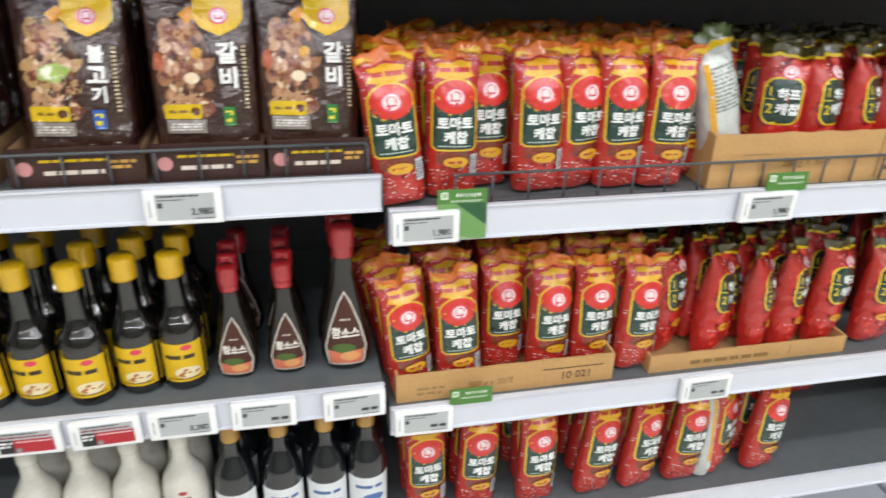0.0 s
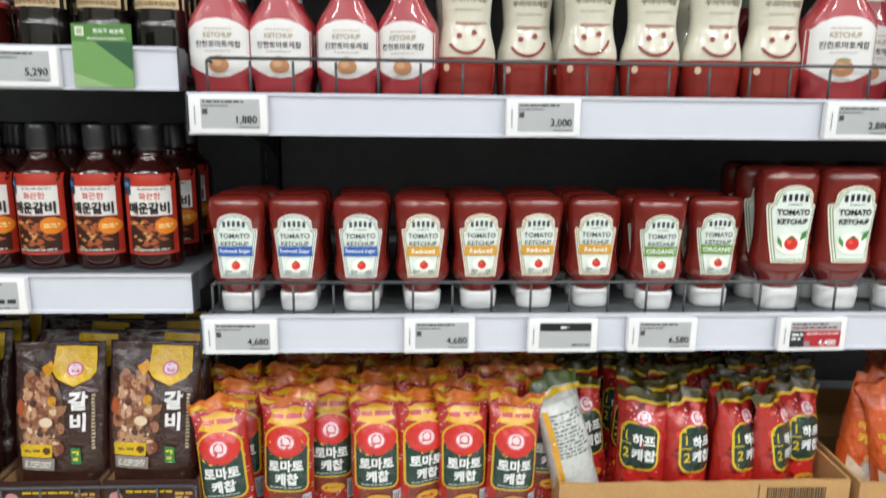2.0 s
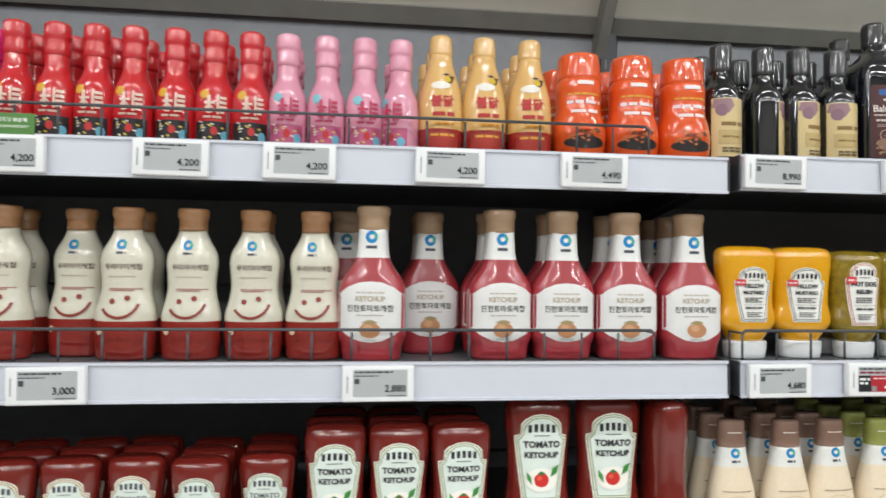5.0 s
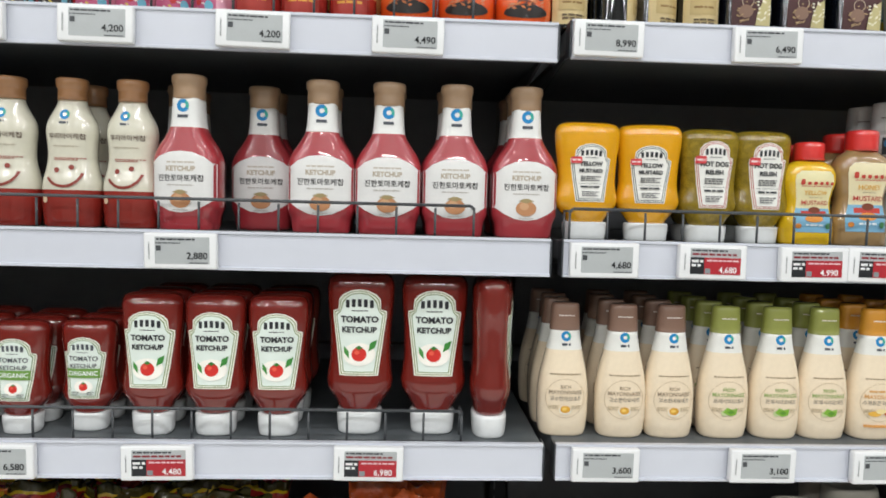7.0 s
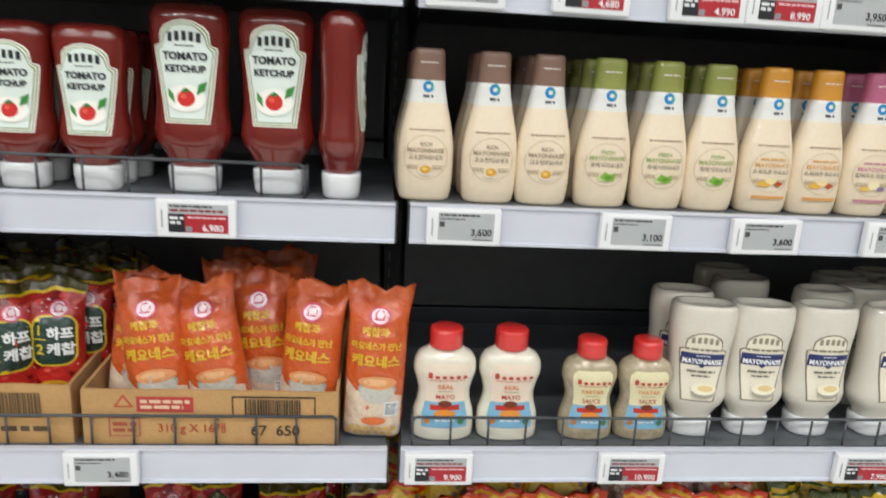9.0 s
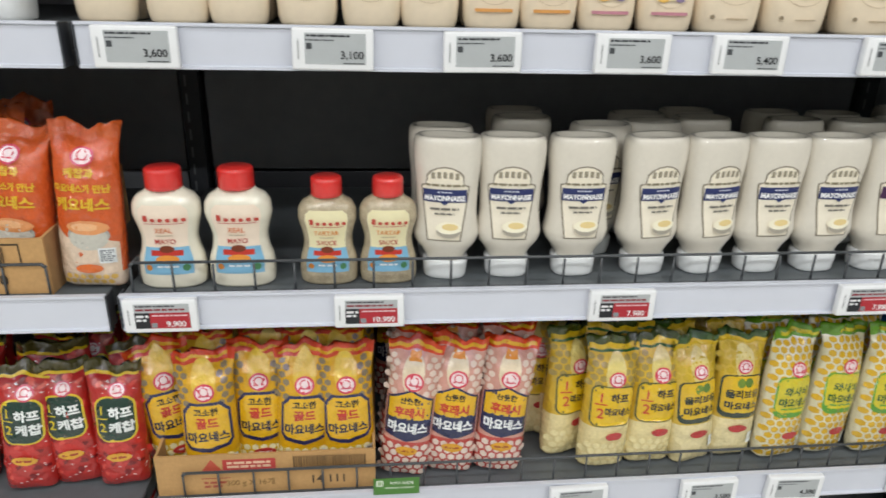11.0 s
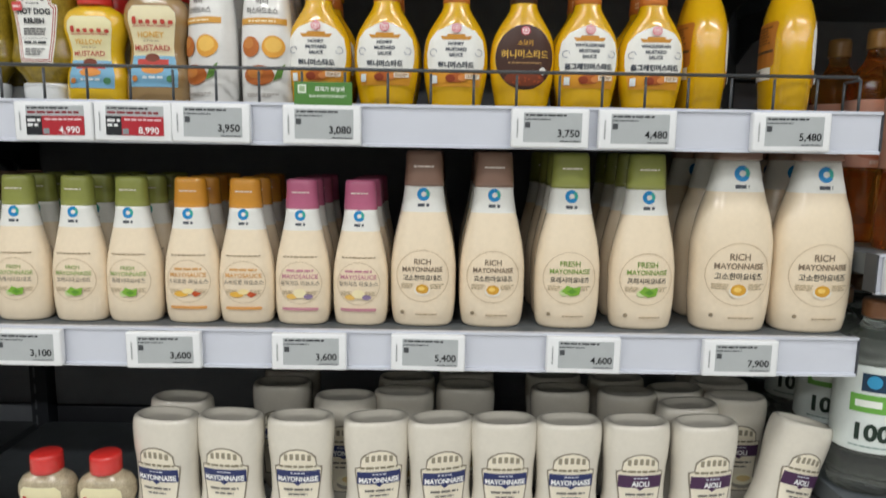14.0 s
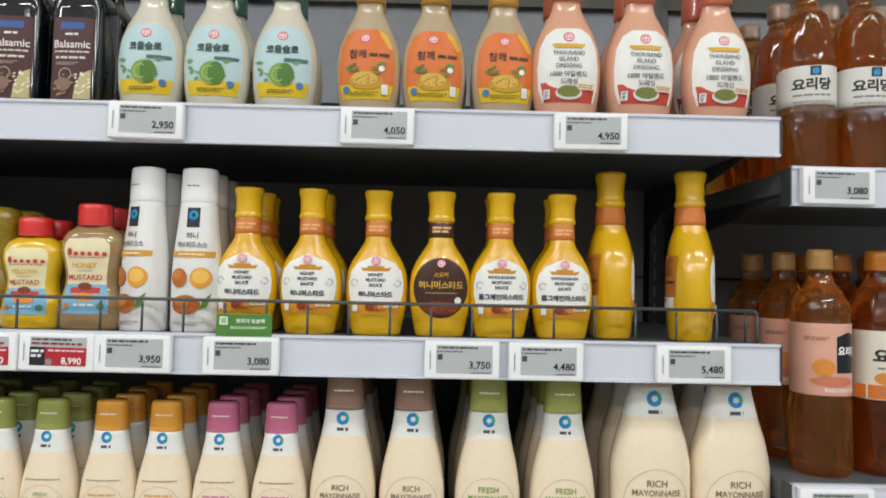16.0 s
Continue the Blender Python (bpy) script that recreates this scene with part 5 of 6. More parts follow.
K["jar_w"] = Kind([glass_round(162, 59, "3a100c", JAR, "17181a", [(0.885, 0.78), (0.89, 0.82), (0.985, 0.82), (1.0, 0.76)], "dark red sauce jar with a white stew label", "sauce_jar", jarw, "dark sauce jars")], 0.059)
BBQ = [(0, 0.92), (0.02, 1.0), (0.60, 1.0), (0.67, 0.94), (0.735, 0.62), (0.78, 0.46), (0.85, 0.44)]
bbq_art = [("r", "b03222", -28, 18, 28, 112), ("r", "e4e2de", -22, 64, 24, 98), ("r", "1d3448", -28, 88, -19, 108), ("e", "2f8ac0", -23.5, 100, 3, 3), ("b", "8a8480", 4, 95, 30, 3, 1), ("t", "d0574c", "화끈한", 2, 87, 8, 24), ("T", "2e2a28", "매운갈비", 0, 73, 14, 44), ("r", "3a1c14", -22, 22, 24, 63), ("fleck", "a85a34", -20, 26, 14, 60, 22, 7), ("fleck", "d8a060", -20, 26, 0, 60, 8, 5), ("e", "e08224", 17, 52, 11, 10),
           ("b", "f4d890", 17, 52, 14, 6, 2), ("b", "d8d0c8", 0, 24, 40, 3, 1)]
K["bbq"] = Kind([glass_round(168, 62, "2c0a07", BBQ, "1b1c1f", [(0.82, 0.46), (0.83, 0.50), (0.985, 0.48), (1.0, 0.42)], "dark rib sauce bottle with a red and white label", "sauce_bottle", bbq_art, "rib sauce bottles")], 0.062)
SOY = [(0, 0.92), (0.02, 1.0), (0.42, 1.0), (0.50, 0.90), (0.57, 0.62), (0.63, 0.50), (0.80, 0.40), (0.85, 0.38)]
soy_art = [("r", "dcb31e", -27, 14, 27, 72), ("b", "3a3020", -3, 52, 36, 10, 1), ("e", "d4475a", 6, 66, 7, 4), ("e", "e8d8b0", 4, 28, 16, 9), ("fleck", "b06a34", -8, 22, 16, 34, 9, 5), ("b", "7a5a1c", 0, 19, 40, 3, 1)]
K["soy"] = Kind([glass_round(190, 57, "0d0c0b", SOY, "dcae0c", [(0.835, 0.46), (0.84, 0.54), (0.985, 0.54), (1.0, 0.48)], "black sauce bottle with a yellow cap and yellow label", "sauce_bottle", soy_art, "yellow-capped sauce bottles")], 0.056)


def syrup_drop(h, w, label):
    t = thing("syrup_bottle", label, "bottle", "red-capped syrup bottles")
    body = Body(frac(h, w, w * 0.62, [(0, 0.72), (0.015, 0.82), (0.10, 1.0), (0.20, 1.0), (0.36, 0.82), (0.52, 0.58), (0.66, 0.42), (0.80, 0.34)], 2.2))
    part("body", body.mesh(36, 5), mat("glass_1c1613", srgb("1c1613"), 0.12, vary=0.1, coat=0.7), t)
    cap = Body(frac(h, w, w * 0.62, [(0.78, 0.37, 0.56), (0.79, 0.42, 0.62), (0.84, 0.42, 0.62), (0.86, 0.48, 0.72), (0.98, 0.48, 0.72), (1.0, 0.40, 0.6)], 2.0))
    part("cap", cap.mesh(32, 4), plastic("a81f28", 0.3), t, "red flip cap")
    o = [(-w * 0.36, h * 0.05), (w * 0.36, h * 0.05), (w * 0.42, h * 0.18), (w * 0.30, h * 0.34), (w * 0.12, h * 0.50), (0, h * 0.57), (-w * 0.12, h * 0.50), (-w * 0.30, h * 0.34), (-w * 0.42, h * 0.18)]
    i = [(x * 0.9, h * 0.065 + (z - h * 0.05) * 0.93) for x, z in o]
    a = [("p", "c9c2b8", o), ("p", "4a2a22", i), ("p", "d8795c", [(-w * 0.31, h * 0.066), (w * 0.31, h * 0.066), (w * 0.36, h * 0.16), (-w * 0.36, h * 0.16)]), ("e", "4f6a34", -w * 0.05, h * 0.18, w * 0.24, h * 0.035), ("e", "e0a068", w * 0.08, h * 0.12, w * 0.2, h * 0.035), ("T", "e9e4dc", "참소스", 0, h * 0.29, h * 0.075, w * 0.56), ("b", "c8bcb0", 0, h * 0.38, w * 0.2, h * 0.02, 1)]
    label_on(t, body, a, "label", "teardrop printed label")
    return t


K["drop_s"] = Kind([syrup_drop(166, 55, "small dark sauce bottle with a red cap and teardrop label")], 0.034)
K["drop_l"] = Kind([syrup_drop(216, 68, "large dark sauce bottle with a red cap and teardrop label")], 0.04)
VIN = [(0, 0.92), (0.02, 1.0), (0.42, 1.0), (0.55, 0.92), (0.66, 0.60), (0.74, 0.40), (0.85, 0.36)]
K["jug"] = Kind([glass_round(196, 66, "cfcbc2", VIN, "d6d2c8", [(0.84, 0.38), (0.85, 0.42), (0.98, 0.42), (1.0, 0.38)], "white vinegar bottle with a small red mark", "vinegar_bottle", None, "white vinegar bottles", extra=[("e", "a83a3a", 0, 100, 6, 3), ("b", "8a6a60", 0, 92, 20, 4, 1)], rough=0.3)], 0.066)
K["dark"] = Kind([glass_round(196, 62, "14171c", VIN, "b98a34", [(0.84, 0.38), (0.85, 0.44), (0.98, 0.44), (1.0, 0.38)], "dark sauce bottle with a gold cap and white label", "sauce_bottle", [("r", "dfe2e4", -29, 20, 29, 84), ("b", "4a6a9a", 0, 66, 40, 10, 1), ("e", "5a7ab0", 6, 44, 16, 8)], "dark sauce bottles")], 0.062)


def pet_bottle(h, w, color, capc, band, art, label, trans=0.95, lab=(0.335, 0.64)):
    """A ribbed clear plastic bottle with a label band."""
    t = thing("syrup_bottle", label, "bottle", "cooking syrup bottles")
    body = Body(frac(h, w, w, [(0, 0.88), (0.015, 0.96), (0.05, 1.0), (lab[0] - 0.055, 1.0), (lab[0] - 0.02, 0.955), (lab[0], 0.955), (lab[1], 0.955), (lab[1] + 0.02, 1.0), (lab[1] + 0.07, 0.97), (0.80, 0.74), (0.865, 0.42), (0.90, 0.36), (0.93, 0.36)], 2.3))
    bm = body.mesh(48, 4)
    for v in bm.verts:
        a = math.atan2(v.co.y, v.co.x)
        if h * 0.03 < v.co.z < h * (lab[0] - 0.025) or h * (lab[1] + 0.03) < v.co.z < h * 0.8:
            k = 1 + 0.022 * math.cos(12 * a + v.co.z * 0.05)
            v.co.x *= k
            v.co.y *= k
    part("body", bm, mat("syrup_" + color, srgb(color), 0.05, vary=0.08, trans=trans, spec=0.6), t)
    cap = Body(frac(h, w, w, [(0.905, 0.40), (0.91, 0.44), (0.985, 0.44), (1.0, 0.40)], 2.0))
    part("cap", cap.mesh(36, 4), plastic(capc, 0.3), t, "screw cap")
    lb = Body(frac(h, w, w, [(lab[0], 0.97), (lab[0] + 0.005, 0.975), (lab[1] - 0.005, 0.975), (lab[1], 0.97)], 2.3))
    paper = part("label", lb.mesh(44, 8), ink(band), t, "paper label band")
    bm, ms = flat_art(art, 0.4)
    part("print", wrap(bm, lb), ms, paper)
    return t


def pet_art(h, words, sub, dark=True):
    return [("r", sub, -36, h * 0.34, 36, h * 0.40), ("T", "2e2a28", words, -2, h * 0.53, 17, 50), ("b", "8a847c", 0, h * 0.475, 44, 4, 1), ("r", "22303c", 4, h * 0.585, 18, h * 0.63), ("e", "2f8ac0", 11, h * 0.61, 4, 4), ("b", "a09a92", 0, h * 0.37, 44, 5, 2), ("e", "d08a3c", -16, h * 0.43, 9, 7)]


K["pet_w"] = Kind([pet_bottle(236, 66, "f0a648", "8a6a4c", "d8d6d0", [("T", "2e2a28", "요리당", 0, 103, 15, 46), ("b", "8a847c", 0, 90, 40, 4, 1), ("r", "22303c", -2, 113, 10, 124), ("e", "2f8ac0", 4, 118, 4, 4), ("b", "a09a92", 0, 82, 40, 3, 1)], "amber cooking syrup bottle with a white label", lab=(0.33, 0.53))], 0.068)
K["pet_p"] = Kind([pet_bottle(268, 67, "f0a64a", "b98a4c", "dba590", [("p", "22262c", [(4, 122), (34, 122), (34, 164), (19, 170), (4, 164)]), ("T", "f0ece6", "요리당", 19, 148, 11, 27), ("e", "d88a3c", -10, 128, 12, 10), ("e", "c87a5c", 0, 112, 24, 6), ("b", "a87a6a", -16, 162, 24, 5, 2), ("b", "efe2d8", 10, 102, 40, 5, 2)], "amber cooking syrup bottle with a pink label", lab=(0.355, 0.67))], 0.08)
K["pet_o"] = Kind([pet_bottle(268, 71, "dc7a30", "c8781c", "e0d8c8", pet_art(268, "요리당", "d8742a"), "red-amber syrup bottle with an orange and white label")], 0.082)
K["pet_c"] = Kind([pet_bottle(236, 84, "d6dad4", "8a5c3c", "dfe6e2", [("r", "1f3a52", -14, 130, 12, 152), ("e", "3a9ac8", -1, 142, 8, 8), ("r", "6fae4a", -24, 104, 36, 126), ("b", "f0f4ec", 6, 115, 50, 14, 1), ("T", "22342a", "100", 2, 80, 22, 56), ("b", "8aa09a", 0, 62, 44, 3, 1)], "clear oligo syrup bottle with a white and green label", lab=(0.23, 0.68))], 0.084)
K["pet_d"] = Kind([pet_bottle(262, 78, "24100a", "b9854c", "d68a44", [("r", "e9dfd0", -36, 144, 36, 155), ("r", "d06a24", -36, 104, 36, 138), ("T", "f4eadc", "조청 쌀엿", 0, 126, 13, 50), ("b", "f0d8b8", 0, 111, 44, 5, 1), ("r", "e6e2dc", -38, 108, -24, 155)], "dark grain syrup bottle with an orange label", 0.3, (0.38, 0.68))], 0.078)
K["pet_k"] = Kind([pet_bottle(240, 84, "0c0a0a", "2a2624", "2c1a16", [("t", "d8c8b8", "Balsamic", 0, 116, 14, 62), ("b", "a89888", 0, 98, 50, 6, 2)], "near-black bottle with a dark label", 0.0)], 0.084)


# ---- soft pouches ----
def pouch(name, label, group, h, w, color, crimp, art, seed, foot=None, thick=46, category="pouch", h0=0):
    t = thing(name, label, category, group)
    r = w / 2
    body = Body([(0, r * 0.84, 12, 3.2), (3, r * 0.90, 15, 3.0), (h * 0.10, r * 0.94, thick * 0.44, 2.5), (h * 0.35, r * 0.95, thick * 0.5, 2.3), (h * 0.6, r * 0.94, thick * 0.47, 2.2), (h * 0.76, r * 0.94, thick * 0.36, 2.1), (h * 0.87, r * 0.99, thick * 0.14, 2.1), (h * 0.91, r * 1.03, 2.6, 2.1), (h, r * 1.09, 1.5, 2.1)], 3.6, seed, h)
    bands, ms = [], [film(color)]
    if foot:
        ms = [film(foot[1]), film(color)]
        bands.append((h * foot[0], 1))
    bands.append((h * 0.908, len(ms)))
    bm = body.mesh(44, 4.0, bands=bands)
    ms.append(film(crimp))
    part("bag", bm, ms, t)
    bm, ms = flat_art(art, 0.5, 0.14, film)
    if h0:
        bmesh.ops.scale(bm, vec=(w / 74 if w < 74 else 1, 1, h / h0), verts=bm.verts)
    part("print", wrap(bm, body), ms, t)
    return t


def pouches(name, label, group, h, w, color, crimp, art, depth, foot=None, thick=46, n=3, h0=0):
    return Kind([pouch(name, label, group, h, w, color, crimp, art, 1.0 + 1.7 * k, foot, thick, h0=h0) for k in range(n)], depth)


def tk_art():
    red = ellipse(0, 139, 28, 22, 28)
    rim = ellipse(0, 139, 30.5, 24.5, 28)
    # the small pinkish-white flecks are glints of the film, painted in as colour
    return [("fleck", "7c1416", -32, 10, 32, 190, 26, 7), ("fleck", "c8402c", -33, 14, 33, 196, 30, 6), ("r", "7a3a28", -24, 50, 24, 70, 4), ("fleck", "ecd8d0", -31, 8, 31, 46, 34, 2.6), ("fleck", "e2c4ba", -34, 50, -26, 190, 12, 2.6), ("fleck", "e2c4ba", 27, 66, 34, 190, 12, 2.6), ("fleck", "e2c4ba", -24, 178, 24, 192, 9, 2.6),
            ("p", "e0a81e", [(-27, 164), (-20, 174), (-24, 182), (-8, 184), (10, 184), (25, 182), (21, 173), (27, 165), (8, 161), (-8, 161)]), ("b", "b8381c", 0, 173, 40, 10, 1), ("r", "dcb42a", -30.5, 67, 30.5, 140, 9), ("p", "dcb42a", rim), ("r", "1f3d34", -28, 69.5, 28, 136, 7), ("p", "d03026", red)] + emblem(0, 139, 14) + [
        ("T", "eef0ee", "토마토", 0, 105, 17, 50), ("T", "eef0ee", "케찹", 1, 86, 17, 42), ("b", "a8b8ae", 0, 74, 44, 3, 1), ("e", "dba42a", 2, 52, 17, 7.5), ("b", "a84020", 2, 52, 22, 6, 1), ("r", "cfd4d6", 22, 32, 33, 62), ("b", "6a7076", 27.5, 47, 9, 24, 7), ("p", "e0b422", [(-36, 192), (-12, 195), (-36, 203)]), ("p", "e0b422", [(36, 192), (4, 196), (36, 203)])]


def half_art(x=0):
    # pale flecks over the tomato print: film glints painted in
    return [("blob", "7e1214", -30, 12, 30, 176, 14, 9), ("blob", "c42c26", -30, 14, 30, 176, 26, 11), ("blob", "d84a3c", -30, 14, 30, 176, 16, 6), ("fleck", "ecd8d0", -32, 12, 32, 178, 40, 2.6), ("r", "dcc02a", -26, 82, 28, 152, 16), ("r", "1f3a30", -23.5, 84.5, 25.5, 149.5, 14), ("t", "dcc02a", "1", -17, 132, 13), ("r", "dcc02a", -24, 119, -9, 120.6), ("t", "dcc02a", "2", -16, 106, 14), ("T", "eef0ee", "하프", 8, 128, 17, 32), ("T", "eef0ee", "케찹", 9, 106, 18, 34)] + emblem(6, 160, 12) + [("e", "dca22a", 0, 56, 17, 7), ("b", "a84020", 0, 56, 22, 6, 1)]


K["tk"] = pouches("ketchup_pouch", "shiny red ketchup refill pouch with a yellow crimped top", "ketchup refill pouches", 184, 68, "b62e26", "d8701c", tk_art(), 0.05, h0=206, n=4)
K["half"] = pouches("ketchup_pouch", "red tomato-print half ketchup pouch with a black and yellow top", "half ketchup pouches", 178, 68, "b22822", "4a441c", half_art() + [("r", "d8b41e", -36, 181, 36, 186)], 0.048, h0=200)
back = [("r", "cfd3cf", -28, 14, 28, 172, 3), ("b", "7a807a", 0, 130, 44, 60, 12), ("r", "e0a52a", -28, 30, -22, 165), ("e", "b0703c", 2, 36, 16, 12), ("b", "8a5a3c", 2, 36, 24, 14, 4), ("r", "d8b41e", -36, 181, 36, 188)]
K["half_b"] = pouches("ketchup_pouch", "ketchup pouch turned to its silver printed back", "half ketchup pouches", 208, 66, "b8bab6", "4a5a2a", back, 0.048, n=1)
keyo = [("p", "e0c8b0", [(-34, 20), (-34, 80), (-20, 66), (0, 74), (34, 60), (34, 20)]), ("hex", "dcb25a", -28, 8, 30, 18, 4), ("e", "a8a49a", 4, 70, 23, 13), ("e", "c8c4b8", 4, 66, 21, 15), ("e", "e39a62", 4, 80, 23, 9), ("e", "edb482", 2, 81, 15, 5), ("T", "e2b62e", "케찹과", -2, 146, 12, 34), ("T", "e2b62e", "마요네스가 만난", 0, 128, 10.5, 60), ("T", "e2b62e", "케요네스", 0, 109, 16, 58), ("r", "e9ecec", 14, 34, 31, 54), ("b", "5a6066", 22.5, 44, 14, 16, 6), ("e", "d86a2c", 2, 27, 15, 6)] + emblem(2, 166, 13)
K["keyo"] = pouches("sauce_pouch", "orange ketchup mayonnaise sauce pouch with a bowl picture", "orange sauce pouches", 192, 77, "d05a26", "d4612c", keyo, 0.05, foot=(0.1, "d8c2ae"), thick=48, h0=206)
gold = [("r", "e0a81e", -34, 186, 30, 191), ("hex", "f0e4b4", -33, 8, 33, 56, 5.4), ("hex", "8c7a5c", -35, 128, -20, 184, 5.2), ("hex", "8c7a5c", 20, 128, 35, 184, 5.2), ("e", "e6c040", 0, 158, 15, 30), ("p", "2a2c52", [(-31, 72), (-26, 63), (0, 57), (26, 63), (31, 72), (30, 118), (20, 130), (-20, 130), (-30, 118)]), ("p", "e0b01c", [(-27.5, 74), (-23, 68), (0, 63), (23, 68), (27.5, 74), (27, 116), (18, 126), (-18, 126), (-27, 116)]),
        ("T", "3a2c14", "고소한", 0, 117, 11, 36), ("T", "c03a24", "골드", 0, 101, 15, 34), ("T", "2a2c3a", "마요네스", 0, 81, 16, 52), ("e", "c03a38", 2, 40, 15, 6.5), ("b", "f0d8d0", 2, 40, 18, 4, 1), ("r", "dfe0da", 22, 26, 33, 48), ("b", "5a6066", 27.5, 37, 8, 16, 6)] + emblem(0, 144, 13)
K["gmayo"] = pouches("mayonnaise_pouch", "yellow gold mayonnaise pouch with a red crimped top", "gold mayonnaise pouches", 198, 76, "dba61a", "cc3c10", gold, 0.05, foot=(0.26, "dcb428"))
fresh = [("r", "e0a81e", -38, 190, 34, 196), ("hex", "ecd6c8", -33, 8, 33, 52, 5.6), ("hex", "e6cfc0", -35, 130, -20, 182, 5.2), ("hex", "e6cfc0", 20, 130, 35, 182, 5.2), ("e", "e6d3b4", 0, 156, 15, 28), ("p", "e08a2c", [(-9, 172), (9, 172), (7, 186), (0, 182), (-7, 186)]), ("p", "22284e", [(-31, 66), (0, 58), (31, 66), (31, 122), (0, 136), (-31, 122)]), ("p", "e0b01c", [(-28.5, 92), (28.5, 92), (28.5, 120), (0, 133), (-28.5, 120)]),
         ("T", "3a2c14", "산뜻한", 0, 120, 10, 38), ("T", "c43a24", "후레시", 0, 103, 15, 48), ("T", "eef0f0", "마요네스", 0, 79, 17, 54), ("e", "e0a22a", 2, 44, 15, 7), ("b", "a84c20", 2, 44, 20, 5, 1)] + emblem(2, 146, 13)
K["fmayo"] = pouches("mayonnaise_pouch", "red and pink fresh mayonnaise pouch", "fresh mayonnaise pouches", 204, 72, "d29a8a", "d03c12", fresh, 0.05, foot=(0.28, "c04a42"))
hm = [("r", "dcb81e", -36, 183, 36, 190), ("r", "2f5a26", -36, 178, 36, 181.5), ("hex", "a8904a", -34, 132, -16, 178, 5.4), ("hex", "a8904a", 16, 132, 34, 178, 5.4), ("hex", "efe0a8", -33, 10, 33, 48, 5.4), ("e", "e0cc7c", 0, 150, 14, 30), ("r", "5a5a2a", -30, 70, 31, 132, 10), ("r", "e0b81a", -28, 72, 29, 130, 9), ("t", "c43a24", "1", -17, 114, 15), ("r", "c43a24", -25, 103, -9, 105), ("t", "c43a24", "2", -17, 91, 15), ("T", "3a3020", "하프", 8, 115, 14, 30), ("T", "3a3020", "마요네스", 8, 94, 13, 38), ("e", "c03a38", 8, 54, 13, 6)] + emblem(2, 142, 12)
K["hmp"] = pouches("mayonnaise_pouch", "yellow half mayonnaise pouch with a dark green crimped top", "half mayonnaise pouches", 202, 74, "d6b034", "3c4812", hm, 0.05, foot=(0.34, "e6d49a"))
olive = [("r", "d8b41e", -36, 180, 36, 187), ("hex", "c8a82c", -33, 140, 33, 180, 6), ("e", "e0cc7c", 0, 152, 14, 26), ("r", "2a3a2a", -30, 68, 30, 134, 9), ("r", "dcb41a", -28, 76, 28, 132, 8), ("e", "6f8a2c", -4, 122, 6, 7), ("e", "5a7a24", 7, 123, 6, 7), ("T", "2a3020", "올리브유", 0, 106, 13, 50), ("T", "2a3020", "마요네스", 0, 88, 13, 50), ("e", "c03a38", 0, 50, 14, 6), ("r", "d8dcd8", 18, 24, 30, 42)] + emblem(0, 146, 11)
K["omp"] = pouches("mayonnaise_pouch", "yellow olive oil mayonnaise pouch with a green top", "olive mayonnaise pouches", 198, 70, "d6b440", "34521a", olive, 0.05, foot=(0.33, "e6d6a2"))
wasabi = [("r", "d8c82a", -20, 192, 38, 198), ("hex", "d8ac22", -32, 10, 32, 182, 5.6), ("r", "5a9a2c", -27, 70, 29, 134, 10), ("r", "d2c22a", -25, 78, 29, 132, 9), ("T", "2a5a24", "와사비", 2, 112, 14, 44), ("T", "2a5a24", "마요네스", 2, 94, 14, 48), ("b", "5a9a3c", 0, 84, 36, 4, 1), ("e", "c03a38", 6, 40, 14, 6), ("r", "d8dcd8", 20, 18, 31, 38)] + emblem(2, 144, 12)
K["wmp"] = pouches("mayonnaise_pouch", "white honeycomb wasabi mayonnaise pouch with a green top", "wasabi mayonnaise pouches", 206, 74, "e4dcbc", "5f9414", wasabi, 0.048)
bluep = [("p", "d8c9a4", [(-34, 12), (-34, 60), (-16, 72), (6, 60), (34, 66), (34, 12)]), ("e", "b8b4a8", 14, 62, 16, 10), ("e", "e6dcc4", 14, 68, 17, 7), ("hex", "d4b04c", -28, 10, 28, 20, 4), ("T", "e0c43a", "마른안주에", 0, 138, 12, 54), ("T", "e0c43a", "찍어먹는", 0, 120, 11, 48), ("T", "e0c43a", "마요네스", 0, 101, 15, 54), ("b", "9fc4e0", -6, 86, 40, 4, 2)] + emblem(0, 166, 13)
K["blue_p"] = pouches("mayonnaise_pouch", "blue dipping mayonnaise pouch with yellow writing", "blue mayonnaise pouches", 206, 74, "2f72b4", "2a5a9a", bluep, 0.048, foot=(0.2, "d6c8a6"))


